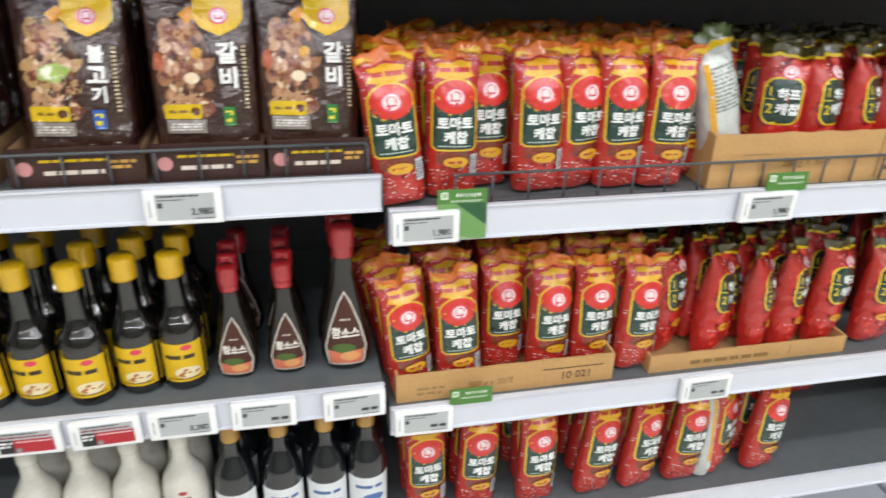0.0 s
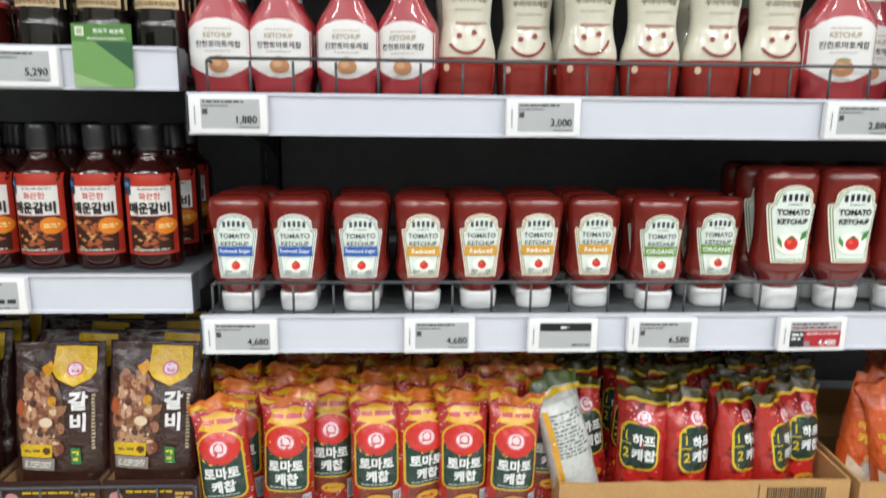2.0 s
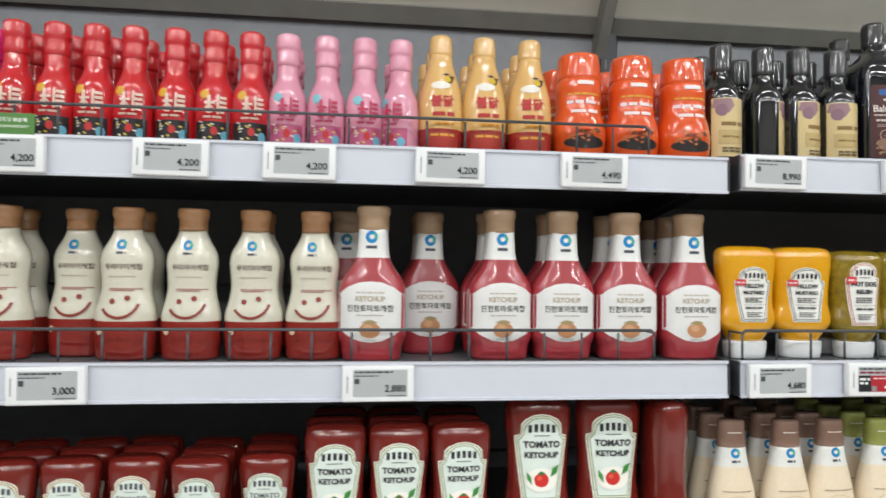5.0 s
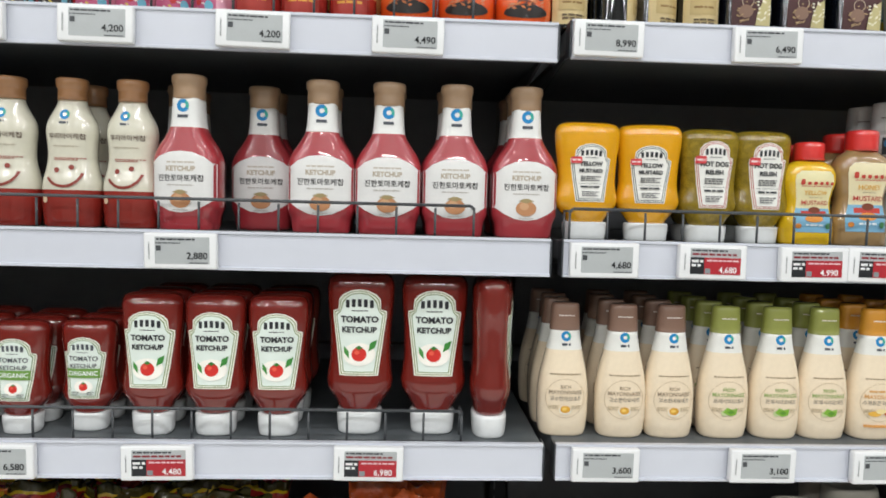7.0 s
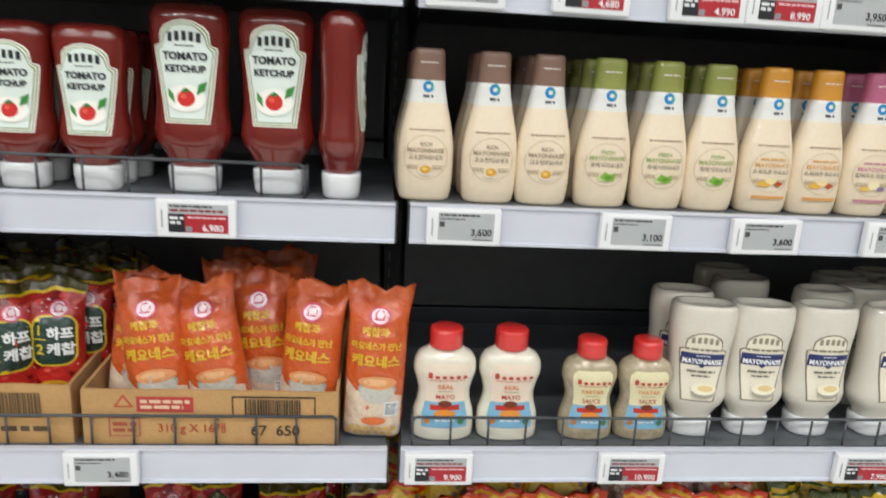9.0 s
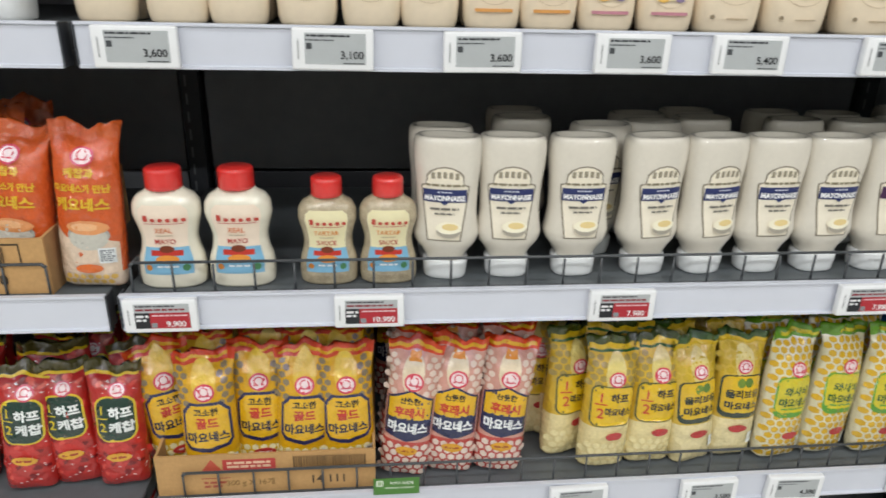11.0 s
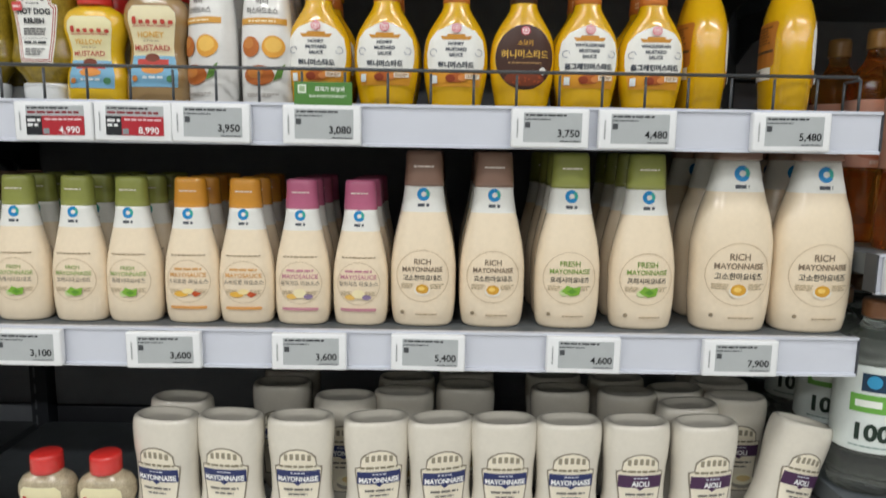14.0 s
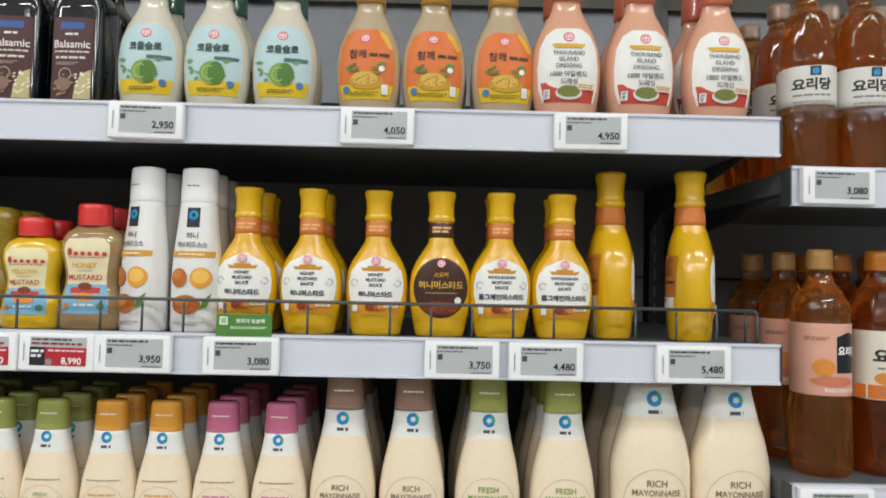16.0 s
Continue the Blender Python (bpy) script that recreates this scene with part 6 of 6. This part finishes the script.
def meat_pouch(beef, seed):
    t = thing("marinade_pouch", "brown " + ("bulgogi" if beef else "rib") + " marinade pouch with a yellow header and meat picture", "pouch", "brown marinade pouches")
    h, w = 232, 128
    r = w / 2
    body = Body([(0, r * 0.9, 10, 3), (4, r * 0.95, 15, 3), (h * 0.15, r, 21, 2.8), (h * 0.45, r, 22, 2.6), (h * 0.75, r, 15, 2.5), (h * 0.92, r, 5, 2.5), (h * 0.95, r, 2.2, 2.5), (h, r, 1.6, 2.5)], 4.2, seed)
    def small(bm):
        bmesh.ops.scale(bm, vec=(0.88, 0.95, 0.87), verts=bm.verts)
        return bm

    part("bag", small(body.mesh(44, 5)), film("38201a"), t)
    oval = ellipse(-22, 128, 36, 66, 36)
    pic = [("p", "4a2e20", oval), ("blob", "9a6a4a" if not beef else "b08a5c", -48, 76, 6, 182, 30, 13), ("blob", "7a4430", -48, 78, 6, 180, 16, 10), ("blob", "b98c68", -46, 80, 4, 178, 18, 9), ("blob", "d6b896", -44, 82, 2, 176, 12, 5), ("blob", "4a261a", -46, 80, 4, 178, 10, 6)]
    if beef:
        pic += [("p", "9ab05a", [(-36, 120), (-10, 116), (4, 132), (-14, 140), (-34, 134)]), ("p", "dfe2c8", [(-34, 122), (-20, 120), (-18, 136), (-32, 132)])]
    else:
        pic += [("e", "c8902c", -4, 150, 7, 7), ("e", "a8502c", -50, 140, 6, 12), ("e", "dfc9a8", -12, 120, 9, 7)]
    pic += [("p", "dcb50e", [(-4, 226), (54, 226), (54, 190), (46, 180), (25, 170), (4, 180), (-4, 190)]), ("p", "dc9a14", [(-22, 196), (-8, 206), (0, 196), (-12, 184)])] + emblem(25, 194, 11)
    ws = ("불", "고", "기") if beef else ("갈", "비")
    for q, c in enumerate(ws):
        pic.append(("T", "e8e8e6", c, 32, 150 - q * (30 if not beef else 24), 26 if not beef else 20))
    pic += [("b", "a89a7a", 52, 120, 5, 80, 16), ("r", "d8b414", -50, 70, -4, 88), ("b", "7a5a14", -32, 79, 24, 6, 1), ("e", "5a3414", -12, 79, 6, 5), ("r", "2f5aa8" if beef else "2f7a34", 22, 60, 36, 84, 2), ("b", "dcd23a", 29, 72, 9, 18, 2), ("r", "8a8078", -48, 52, 0, 69), ("b", "d8d4ce", -24, 60, 40, 10, 3)]
    bm, ms = flat_art(pic, 0.6, 0.12, film)
    part("print", small(wrap(bm, body)), ms, t)
    return t


K["rib"] = Kind([meat_pouch(False, 1.3), meat_pouch(False, 3.9)], 0.036)
K["beef"] = Kind([meat_pouch(True, 2.2)], 0.036)


# ---- cartons ----
def carton(x0, x1, y0, z, h, d, art, label, torn=2.0, m=None, slope=True):
    """An open display tray cut from a carton: thin walls, low torn front, taller back, print on the front."""
    t = thing("carton", label, "carton", "cut cartons")
    w = (x1 - x0) * 1000
    rnd = random.Random(int(x0 * 1000))
    m = m or [M_CARD, M_CARDIN]
    th = 3.5

    def wall(name, pts, off, name_z=None):
        bm = bmesh.new()
        a = [bm.verts.new(p) for p in pts]
        b = [bm.verts.new(Vector(p) + Vector(off)) for p in pts]
        bm.faces.new(a)
        bm.faces.new(b[::-1]).material_index = 1
        for i in range(len(pts)):
            j = (i + 1) % len(pts)
            bm.faces.new((a[j], a[i], b[i], b[j]))
        bmesh.ops.recalc_face_normals(bm, faces=bm.faces)
        part(name, bm, m, t, smooth=False)

    n = 24
    edge = [(w * i / n, 0, h + rnd.uniform(-torn, torn * 0.3)) for i in range(n + 1)]
    wall("front_panel", [(0, 0, 0), (w, 0, 0)] + edge[::-1], (0, th, 0))
    bh = h * 1.25 if slope else h
    wall("side_panel", [(0, th, 0), (0, d, 0), (0, d, bh), (0, th, h)], (th, 0, 0))
    wall("side_panel", [(w - th, th, 0), (w - th, d, 0), (w - th, d, bh), (w - th, th, h)], (th, 0, 0))
    wall("back_panel", [(0, d, 0), (w, d, 0), (w, d, bh), (0, d, bh)], (0, th, 0))
    wall("bottom_panel", [(th, th, 0), (w - th, th, 0), (w - th, d, 0), (th, d, 0)], (0, 0, 2))
    bm, ms = flat_art(art(w, h), 0.3, 0.05)
    part("print", bm, ms, t)
    t.matrix_world = pose(x0, y0, z, 0, 0, rnd.uniform(-0.6, 0.6))


def code(x, z, w, h, c="4a3c2c"):
    rnd, out, p = random.Random(int(x)), [], x
    while p < x + w:
        q = rnd.uniform(0.8, 2.4)
        out.append(("r", c, p, z, p + q, z + h))
        p += q + rnd.uniform(0.8, 1.8)
    return out


def box_280(w, h):
    return [("t", "8a6a3c", "280 g X 30개", w * 0.38, h * 0.42, 15), ("r", "6a5030", w * 0.68, 4, w * 0.685, h - 6), ("b", "5a4630", w * 0.82, h * 0.25, 80, 11, 1), ("r", "9a7a4c", w * 0.12, h * 0.2, w * 0.121, h * 0.6), ("r", "9a7a4c", w * 0.12, h * 0.6, w * 0.23, h * 0.615), ("r", "9a7a4c", w * 0.23, h * 0.2, w * 0.231, h * 0.6)] + code(w * 0.71, h * 0.45, 76, h * 0.42, "5a4630")


def box_310(w, h):
    return [("p", "b8503c", [(w * 0.12, h * 0.68), (w * 0.20, h * 0.68), (w * 0.16, h * 0.92)]), ("p", "bf9560", [(w * 0.135, h * 0.71), (w * 0.185, h * 0.71), (w * 0.16, h * 0.86)]), ("r", "b8403c", w * 0.21, h * 0.60, w * 0.43, h * 0.88), ("b", "e0bfa0", w * 0.32, h * 0.74, w * 0.19, h * 0.2, 2), ("t", "a8442c", "310 g X 16개", w * 0.42, h * 0.3, 16), ("r", "a8503c", w * 0.10, h * 0.15, w * 0.22, h * 0.165),
            ("r", "a8503c", w * 0.10, h * 0.48, w * 0.22, h * 0.495), ("r", "a8503c", w * 0.10, h * 0.15, w * 0.105, h * 0.49), ("r", "a8503c", w * 0.216, h * 0.15, w * 0.221, h * 0.49), ("b", "a8503c", w * 0.16, h * 0.32, w * 0.09, h * 0.22, 2), ("r", "3a3024", w * 0.58, h * 0.88, w * 0.91, h * 0.91), ("r", "3a3024", w * 0.58, h * 0.52, w * 0.585, h * 0.9), ("r", "3a3024", w * 0.905, h * 0.52, w * 0.91, h * 0.9),
            ("t", "3a3024", "67  650", w * 0.75, h * 0.28, 14)] + code(w * 0.63, h * 0.52, w * 0.22, h * 0.34, "3a3024")


def box_500(w, h):
    return [("t", "8a6a3c", "500 g x 20개", w * 0.42, h * 0.4, 14), ("r", "5a4630", w * 0.66, h * 0.62, w * 0.95, h * 0.66), ("t", "5a4630", "10 021", w * 0.82, h * 0.36, 13), ("b", "9a7a4c", w * 0.15, h * 0.35, 40, 16, 2)]


def box_300(w, h):
    return [("p", "b8503c", [(w * 0.2, h * 0.58), (w * 0.3, h * 0.58), (w * 0.25, h * 0.9)]), ("r", "b8403c", w * 0.3, h * 0.6, w * 0.54, h * 0.88), ("b", "e0bfa0", w * 0.42, h * 0.74, w * 0.2, h * 0.2, 2), ("t", "8a6a3c", "300 g X 16개", w * 0.42, h * 0.26, 13), ("t", "4a3c2c", "14 111", w * 0.78, h * 0.28, 13), ("r", "a8503c", w * 0.2, h * 0.4, w * 0.33, h * 0.42), ("b", "a8503c", w * 0.26, h * 0.25, w * 0.1, h * 0.2, 2)] + code(w * 0.62, h * 0.55, w * 0.34, h * 0.36, "6a5030")


def box_plain(w, h):
    return [("b", "8a6a3c", w * 0.4, h * 0.4, w * 0.4, 12, 1), ("r", "8a6a3c", w * 0.7, h * 0.15, w * 0.704, h * 0.9)]


def box_meat(w, h):
    return [("e", "c88a8a", w * 0.12, h * 0.5, 8, 8), ("b", "d8b414", w * 0.48, h * 0.68, w * 0.5, 5, 1), ("b", "d8ccc0", w * 0.48, h * 0.38, w * 0.45, 8, 1), ("b", "c89a4c", w * 0.85, h * 0.55, w * 0.2, 12, 2)]


# ---- stocking the shelves ----
rng = random.Random(7)


def stock(bay, k, kinds, front=0.03, rows=1, gap=0.004, turn=0.0, jitter=2.5):
    """Rows of upright containers: (x, kind[, front, rows, turn])."""
    z = top_of(bay, k) + 0.0005
    for x, kind, *more in kinds:
        kd = K[kind]
        f, r, tn = (list(more) + [front, rows, turn][len(more):])[:3]
        for q in range(r):
            y = FRONT + f + kd.depth / 2 + q * (kd.depth + gap)
            kd.place(x + rng.uniform(-0.0015, 0.0015) * (1 + q), y, z, tn + rng.uniform(-jitter, jitter) * (1 + q))


stock("B", 1, [(-1.155, "dip_o"), (-1.105, "dip_o"), (-1.054, "dip_o"), (-1.003, "dip_m"), (-0.951, "dip_m"), (-0.901, "dip_m", 0.02, 3, -38)] + [(x, "hot_r") for x in (-0.857, -0.812, -0.768, -0.723, -0.677, -0.632, -0.589)]
      + [(-0.544, "hot_p"), (-0.498, "hot_p"), (-0.453, "hot_p"), (-0.408, "hot_p", 0.018, 3, -40)] + [(-0.357, "hot_c"), (-0.302, "hot_c"), (-0.244, "hot_c"), (-0.176, "hot_w"), (-0.104, "hot_w"), (-0.033, "hot_w")], 0.018, 3, jitter=5)
stock("C", 1, [(0.022, "wine", 0.03, 2, 4), (0.083, "wine", 0.034, 2, 70), (0.134, "wine", 0.03, 2, 25), (0.185, "wine"), (0.246, "balsamic"), (0.313, "balsamic"), (0.387, "balsamic")] + [(0.470, "slaw"), (0.548, "slaw"), (0.630, "slaw"), (0.732, "sesame"), (0.811, "sesame"), (0.893, "sesame")]
      + [(0.970, "thousand", 0.02), (1.058, "thousand", 0.02), (1.151, "thousand", 0.02)], 0.028, 2, jitter=3)
stock("B", 2, [(-1.152, "flagon_s"), (-1.083, "flagon_s"), (-1.010, "flagon_s"), (-0.941, "flagon_s", 0.03, 2, -14), (-0.874, "smile", 0.035, 2), (-0.799, "smile", 0.065, 1)] + [(x, "smile", 0.03, r) for x, r in ((-0.730, 2), (-0.657, 1), (-0.582, 2), (-0.511, 1))]
      + [(-0.438, "flagon_l", 0.02, 1, -6), (-0.472, "flagon_l", 0.105, 2), (-0.362, "flagon_l", 0.09, 2), (-0.279, "flagon_l"), (-0.197, "flagon_l"), (-0.113, "flagon_l"), (-0.025, "flagon_l", 0.028, 3)], 0.028, 2)
stock("C", 2, [(0.053, "mustard", 0.03, 1), (0.135, "mustard", 0.034, 1, -8), (0.211, "relish"), (0.280, "relish", 0.034, 2), (0.341, "f_yellow"), (0.411, "f_honey"), (0.474, "white", 0.022, 3, -30), (0.535, "white", 0.022, 3)] + [(x, "honey", 0.028, 3) for x in (0.594, 0.669)] + [(0.748, "honey", 0.032, 1), (0.822, "smoky", 0.03, 1), (0.896, "grain", 0.028, 2), (0.970, "grain", 0.03, 2)]
      + [(1.034, "honey_l", 0.05, 1, 92), (1.128, "honey_l", 0.03, 1, 82)], 0.03, 2)
K["gold_k"] = K["gold"]
stock("B", 3, [(x, "blue") for x in (-1.141, -1.070, -0.996)] + [(x, "gold_k", 0.02 + 0.004 * i) for i, x in enumerate((-0.923, -0.853, -0.784, -0.712))] + [(-0.636, "organic"), (-0.562, "organic", 0.032), (-0.481, "mid"), (-0.405, "mid"), (-0.328, "mid"), (-0.227, "xl", 0.028, 1), (-0.133, "xl", 0.03, 1), (-0.061, "xl", 0.022, 1, 88)], 0.018, 3)
stock("C", 3, [(0.034, "m_brown", 0.03, 4), (0.108, "m_brown"), (0.171, "m_brown"), (0.243, "m_green"), (0.311, "m_green"), (0.374, "m_green"), (0.441, "m_orange"), (0.505, "m_orange"), (0.573, "m_pink"), (0.640, "m_pink"), (0.713, "mb_brown"), (0.795, "mb_brown"), (0.885, "mb_green"), (0.972, "mb_green"), (1.076, "mx", 0.022, 3), (1.171, "mx", 0.022, 3)], 0.026, 4, jitter=2)
stock("C", 4, [(0.070, "f_mayo", 0.02, 1), (0.152, "f_mayo", 0.02, 1), (0.253, "f_tartar", 0.022, 1), (0.326, "f_tartar", 0.022, 1), (0.398, "hmayo", 0.026, 2, -12), (0.478, "hmayo", 0.028, 1, -4), (0.515, "hmayo", 0.15, 2), (0.566, "hmayo", 0.028, 1), (0.610, "hmayo", 0.10, 1), (0.660, "hmayo", 0.028, 1, 10), (0.685, "hmayo", 0.12, 2), (0.736, "hmayo", 0.028, 1, 14), (0.772, "hmayo", 0.15, 2),
      (0.816, "hmayo", 0.028, 1, 3), (0.896, "hmayo", 0.028, 1, 5), (0.905, "hmayo", 0.14, 2), (0.980, "aioli", 0.028, 1, 4), (0.995, "aioli", 0.13, 2), (1.063, "aioli", 0.028, 3, 8), (1.140, "aioli", 0.12, 3)], 0.034, 1, jitter=2)
K["aioli"].place(1.148, FRONT + 0.058, top_of("C", 4) + 0.004, 14, 0, 15)


def bags(bay, k, items, rowgap=0.045):
    """Pouches: (x, kind, front, turn, lean sideways, lean back, rows)."""
    z = top_of(bay, k) + 0.001
    for x, kind, f, turn, side, lean, rows in items:
        for q in range(rows):
            K[kind].place(x + rng.uniform(-0.006, 0.006) * (q > 0), FRONT + f + 0.026 + q * rowgap, z + (0.002 if not q else 0.004 + 0.004 * rng.random()), turn + rng.uniform(-4, 4) * (1 + q), -lean - rng.uniform(0, 3) * q, side + rng.uniform(-2, 2) * (1 + q))


bags("B", 4, [(-1.160, "tk", 0.0, 6, -4, 5, 3), (-1.094, "tk", 0.016, 2, -1, 4, 5), (-1.043, "tk", 0.05, 8, 2, 4, 4), (-0.980, "tk", 0.02, 2, 0, 4, 5), (-0.925, "tk", 0.028, 22, 1, 3, 4), (-0.869, "tk", 0.02, 4, -1, 3, 5), (-0.811, "tk", 0.012, 4, 2, 3, 5), (-0.758, "tk", 0.05, 10, 2, 5, 4)])
bags("B", 4, [(-0.706, "half_b", 0.022, 18, -10, 8, 1), (-0.690, "half", 0.07, 12, -4, 6, 4), (-0.631, "half", 0.03, -30, -2, 4, 5), (-0.573, "half", 0.022, 18, 2, 4, 5), (-0.508, "half", 0.024, 30, 3, 4, 5), (-0.454, "half", 0.026, 36, 3, 4, 5), (-0.410, "half", 0.05, 14, 3, 4, 4), (-0.386, "half", 0.09, 6, 1, 4, 3)])
bags("B", 4, [(-0.316, "keyo", 0.05, 8, 6, 3, 1), (-0.268, "keyo", 0.016, 4, -8, 8, 1), (-0.197, "keyo", 0.02, 0, -11, 8, 1), (-0.152, "keyo", 0.065, 2, -6, 4, 1), (-0.102, "keyo", 0.02, -10, 3, 6, 1), (-0.020, "keyo", 0.012, 0, 2, 4, 1), (-0.229, "keyo", 0.115, 6, 6, 2, 2), (-0.148, "keyo", 0.115, -4, -2, 1, 2)])
carton(-0.748, -0.367, FRONT + 0.014, top_of("B", 4) + 0.0006, 74, 300, box_280, "brown carton tray cut open around ketchup pouches")
carton(-0.355, -0.060, FRONT + 0.012, top_of("B", 4) + 0.0006, 70, 260, box_310, "brown carton tray cut open around orange pouches", torn=1.0)
bags("B", 5, [(-1.141, "tk", 0.02, 14, -6, 4, 4), (-1.071, "tk", 0.02, 4, -2, 4, 5), (-0.998, "tk", 0.055, 10, 2, 4, 4), (-0.935, "tk", 0.03, 6, 1, 4, 5), (-0.866, "tk", 0.03, 8, 3, 4, 5), (-0.799, "tk", 0.018, 8, 3, 4, 5), (-0.728, "half", 0.06, 30, 2, 3, 4), (-0.666, "half", 0.03, 30, 10, 5, 2), (-0.625, "half", 0.06, 45, 5, 4, 4), (-0.585, "half", 0.03, 40, 4, 4, 4), (-0.531, "half", 0.03, 34, 5, 4, 4),
              (-0.462, "half", 0.03, 10, 6, 4, 4), (-0.375, "half", 0.02, 8, 3, 4, 1), (-0.300, "half", 0.10, 6, 2, 4, 3), (-0.237, "half", 0.04, 6, 3, 4, 3), (-0.150, "half", 0.02, 8, 4, 4, 4), (-0.090, "half", 0.03, 6, -2, 4, 4), (-0.030, "half", 0.02, 4, 2, 4, 4)])
carton(-1.168, -0.842, FRONT + 0.012, top_of("B", 5) + 0.0006, 46, 330, box_500, "brown carton tray cut open around ketchup pouches", torn=1.2)
carton(-0.781, -0.438, FRONT + 0.016, top_of("B", 5) + 0.0006, 30, 330, box_plain, "brown carton tray with tall sides around ketchup pouches", torn=1.0)
bags("B", 6, [(-1.115, "tk", 0.03, 4, -2, 3, 4), (-1.035, "tk", 0.03, 6, 2, 3, 4), (-0.935, "tk", 0.02, 4, 2, 3, 4), (-0.835, "tk", 0.02, 14, 8, 3, 4), (-0.755, "tk", 0.02, 16, 8, 3, 4), (-0.672, "tk", 0.02, 10, 8, 3, 4), (-0.625, "half_b", 0.03, 60, 5, 3, 1), (-0.600, "tk", 0.03, 40, 8, 3, 3), (-0.520, "tk", 0.02, 8, 8, 3, 2), (-0.360, "tk", 0.20, 6, 7, 3, 2), (-0.295, "tk", 0.20, 6, 5, 3, 2), (-0.075, "half", 0.05, 8, 3, 3, 3)])
bags("C", 5, [(0.042, "gmayo", 0.05, 16, -5, 4, 4), (0.090, "gmayo", 0.014, 2, -2, 4, 4), (0.154, "gmayo", 0.034, 4, 0, 4, 4), (0.208, "gmayo", 0.022, 4, 1, 4, 4), (0.271, "gmayo", 0.022, 6, -2, 4, 4), (0.346, "fmayo", 0.018, -10, 5, 5, 5), (0.410, "fmayo", 0.020, -4, 2, 5, 5), (0.478, "fmayo", 0.018, -6, 3, 5, 5), (0.546, "hmp", 0.10, 2, 0, 4, 4), (0.582, "hmp", 0.05, 24, 4, 4, 3), (0.630, "hmp", 0.016, 2, 1, 4, 5), (0.700, "hmp", 0.022, 6, 2, 4, 5),
              (0.767, "omp", 0.02, 10, -3, 4, 5), (0.829, "omp", 0.028, 2, 2, 4, 5), (0.898, "wmp", 0.02, 6, 3, 4, 4), (0.972, "wmp", 0.026, 8, 3, 4, 4), (1.050, "wmp", 0.022, 8, 4, 4, 4), (1.122, "blue_p", 0.03, 6, 4, 4, 4), (1.172, "blue_p", 0.05, 6, 4, 4, 3)])
carton(0.020, 0.307, FRONT + 0.012, top_of("C", 5) + 0.0006, 62, 300, box_300, "brown carton tray cut open around gold mayonnaise pouches", torn=1.0)

for x in (-2.3, -2.2, -2.1, -2.0, -1.9, -1.8, -1.7, -1.6, -1.53):
    K["jar_w"].place(x, 0.08, top_of("A", 2), rng.uniform(-6, 6))
stock("A", 2, [(-1.462, "jar_w"), (-1.402, "jar_w"), (-1.346, "jar_w"), (-1.286, "jar_w"), (-1.225, "jar_w", 0.025, 2, -8)], 0.03, 2, jitter=5)
stock("A", 3, [(-1.486, "jar_w"), (-1.420, "jar_w", 0.03, 2, 60), (-1.348, "jar"), (-1.282, "jar"), (-1.220, "jar")], 0.03, 3, jitter=4)
stock("A", 4, [(-1.56, "bbq"), (-1.495, "bbq"), (-1.431, "bbq", 0.03, 3, 8), (-1.368, "bbq"), (-1.306, "bbq"), (-1.243, "bbq", 0.03, 3, 6)], 0.03, 3, jitter=3)
for x, kind in ((-1.66, "beef"), (-1.510, "beef"), (-1.375, "rib"), (-1.264, "rib")):
    for q in range(4):
        K[kind].place(x, FRONT + 0.045 + 0.042 * q, top_of("A", 5) + 0.004 + 0.002 * q, rng.uniform(-4, 4), -7 - rng.uniform(0, 3), rng.uniform(-2, 2))
M_MEATBOX = mat("brown_printed_card", srgb("3a221c"), 0.5, vary=0.12, scale=20, bump=0.1)
for x0, x1 in ((-1.73, -1.60), (-1.580, -1.445), (-1.437, -1.317), (-1.312, -1.198)):
    carton(x0, x1, FRONT + 0.012, top_of("A", 5) + 0.0006, 44, 215, box_meat, "dark brown printed tray holding marinade pouches", torn=0.3, m=[M_MEATBOX, M_CARDIN], slope=False)
stock("A", 6, [(-1.745, "soy"), (-1.684, "soy"), (-1.622, "soy"), (-1.561, "soy", 0.02, 3), (-1.502, "soy", 0.034, 3), (-1.446, "soy", 0.034, 3), (-1.380, "drop_s", 0.045, 4), (-1.310, "drop_s", 0.045, 4), (-1.231, "drop_l", 0.04, 3)], 0.03, 3, jitter=6)
stock("A", 7, [(-1.67, "jug"), (-1.605, "jug"), (-1.540, "jug"), (-1.473, "jug"), (-1.404, "dark"), (-1.335, "dark"), (-1.268, "dark"), (-1.206, "dark")], 0.03, 2, jitter=5)
stock("D", 1, [(1.264, "pet_w", 0.012, 4, -14), (1.330, "pet_w", 0.012, 4, -14), (1.394, "pet_w"), (1.464, "pet_w"), (1.534, "pet_w")], 0.012, 4, jitter=6)
stock("D", 2, [(1.287, "pet_p", 0.022, 3, -10), (1.368, "pet_o", 0.03, 3), (1.46, "pet_o"), (1.55, "pet_p")], 0.02, 3, jitter=8)
stock("D", 3, [(1.268, "pet_c", 0.02, 4, -32), (1.356, "pet_c", 0.02, 4, -30), (1.446, "pet_c")], 0.02, 3, jitter=6)
stock("D", 4, [(1.264, "pet_d", 0.03, 3, -50), (1.346, "pet_d", 0.03, 3, -6), (1.428, "pet_d")], 0.03, 2, jitter=6)
stock("D", 5, [(1.275, "pet_k"), (1.365, "pet_k"), (1.455, "pet_k")], 0.02, 2, jitter=6)
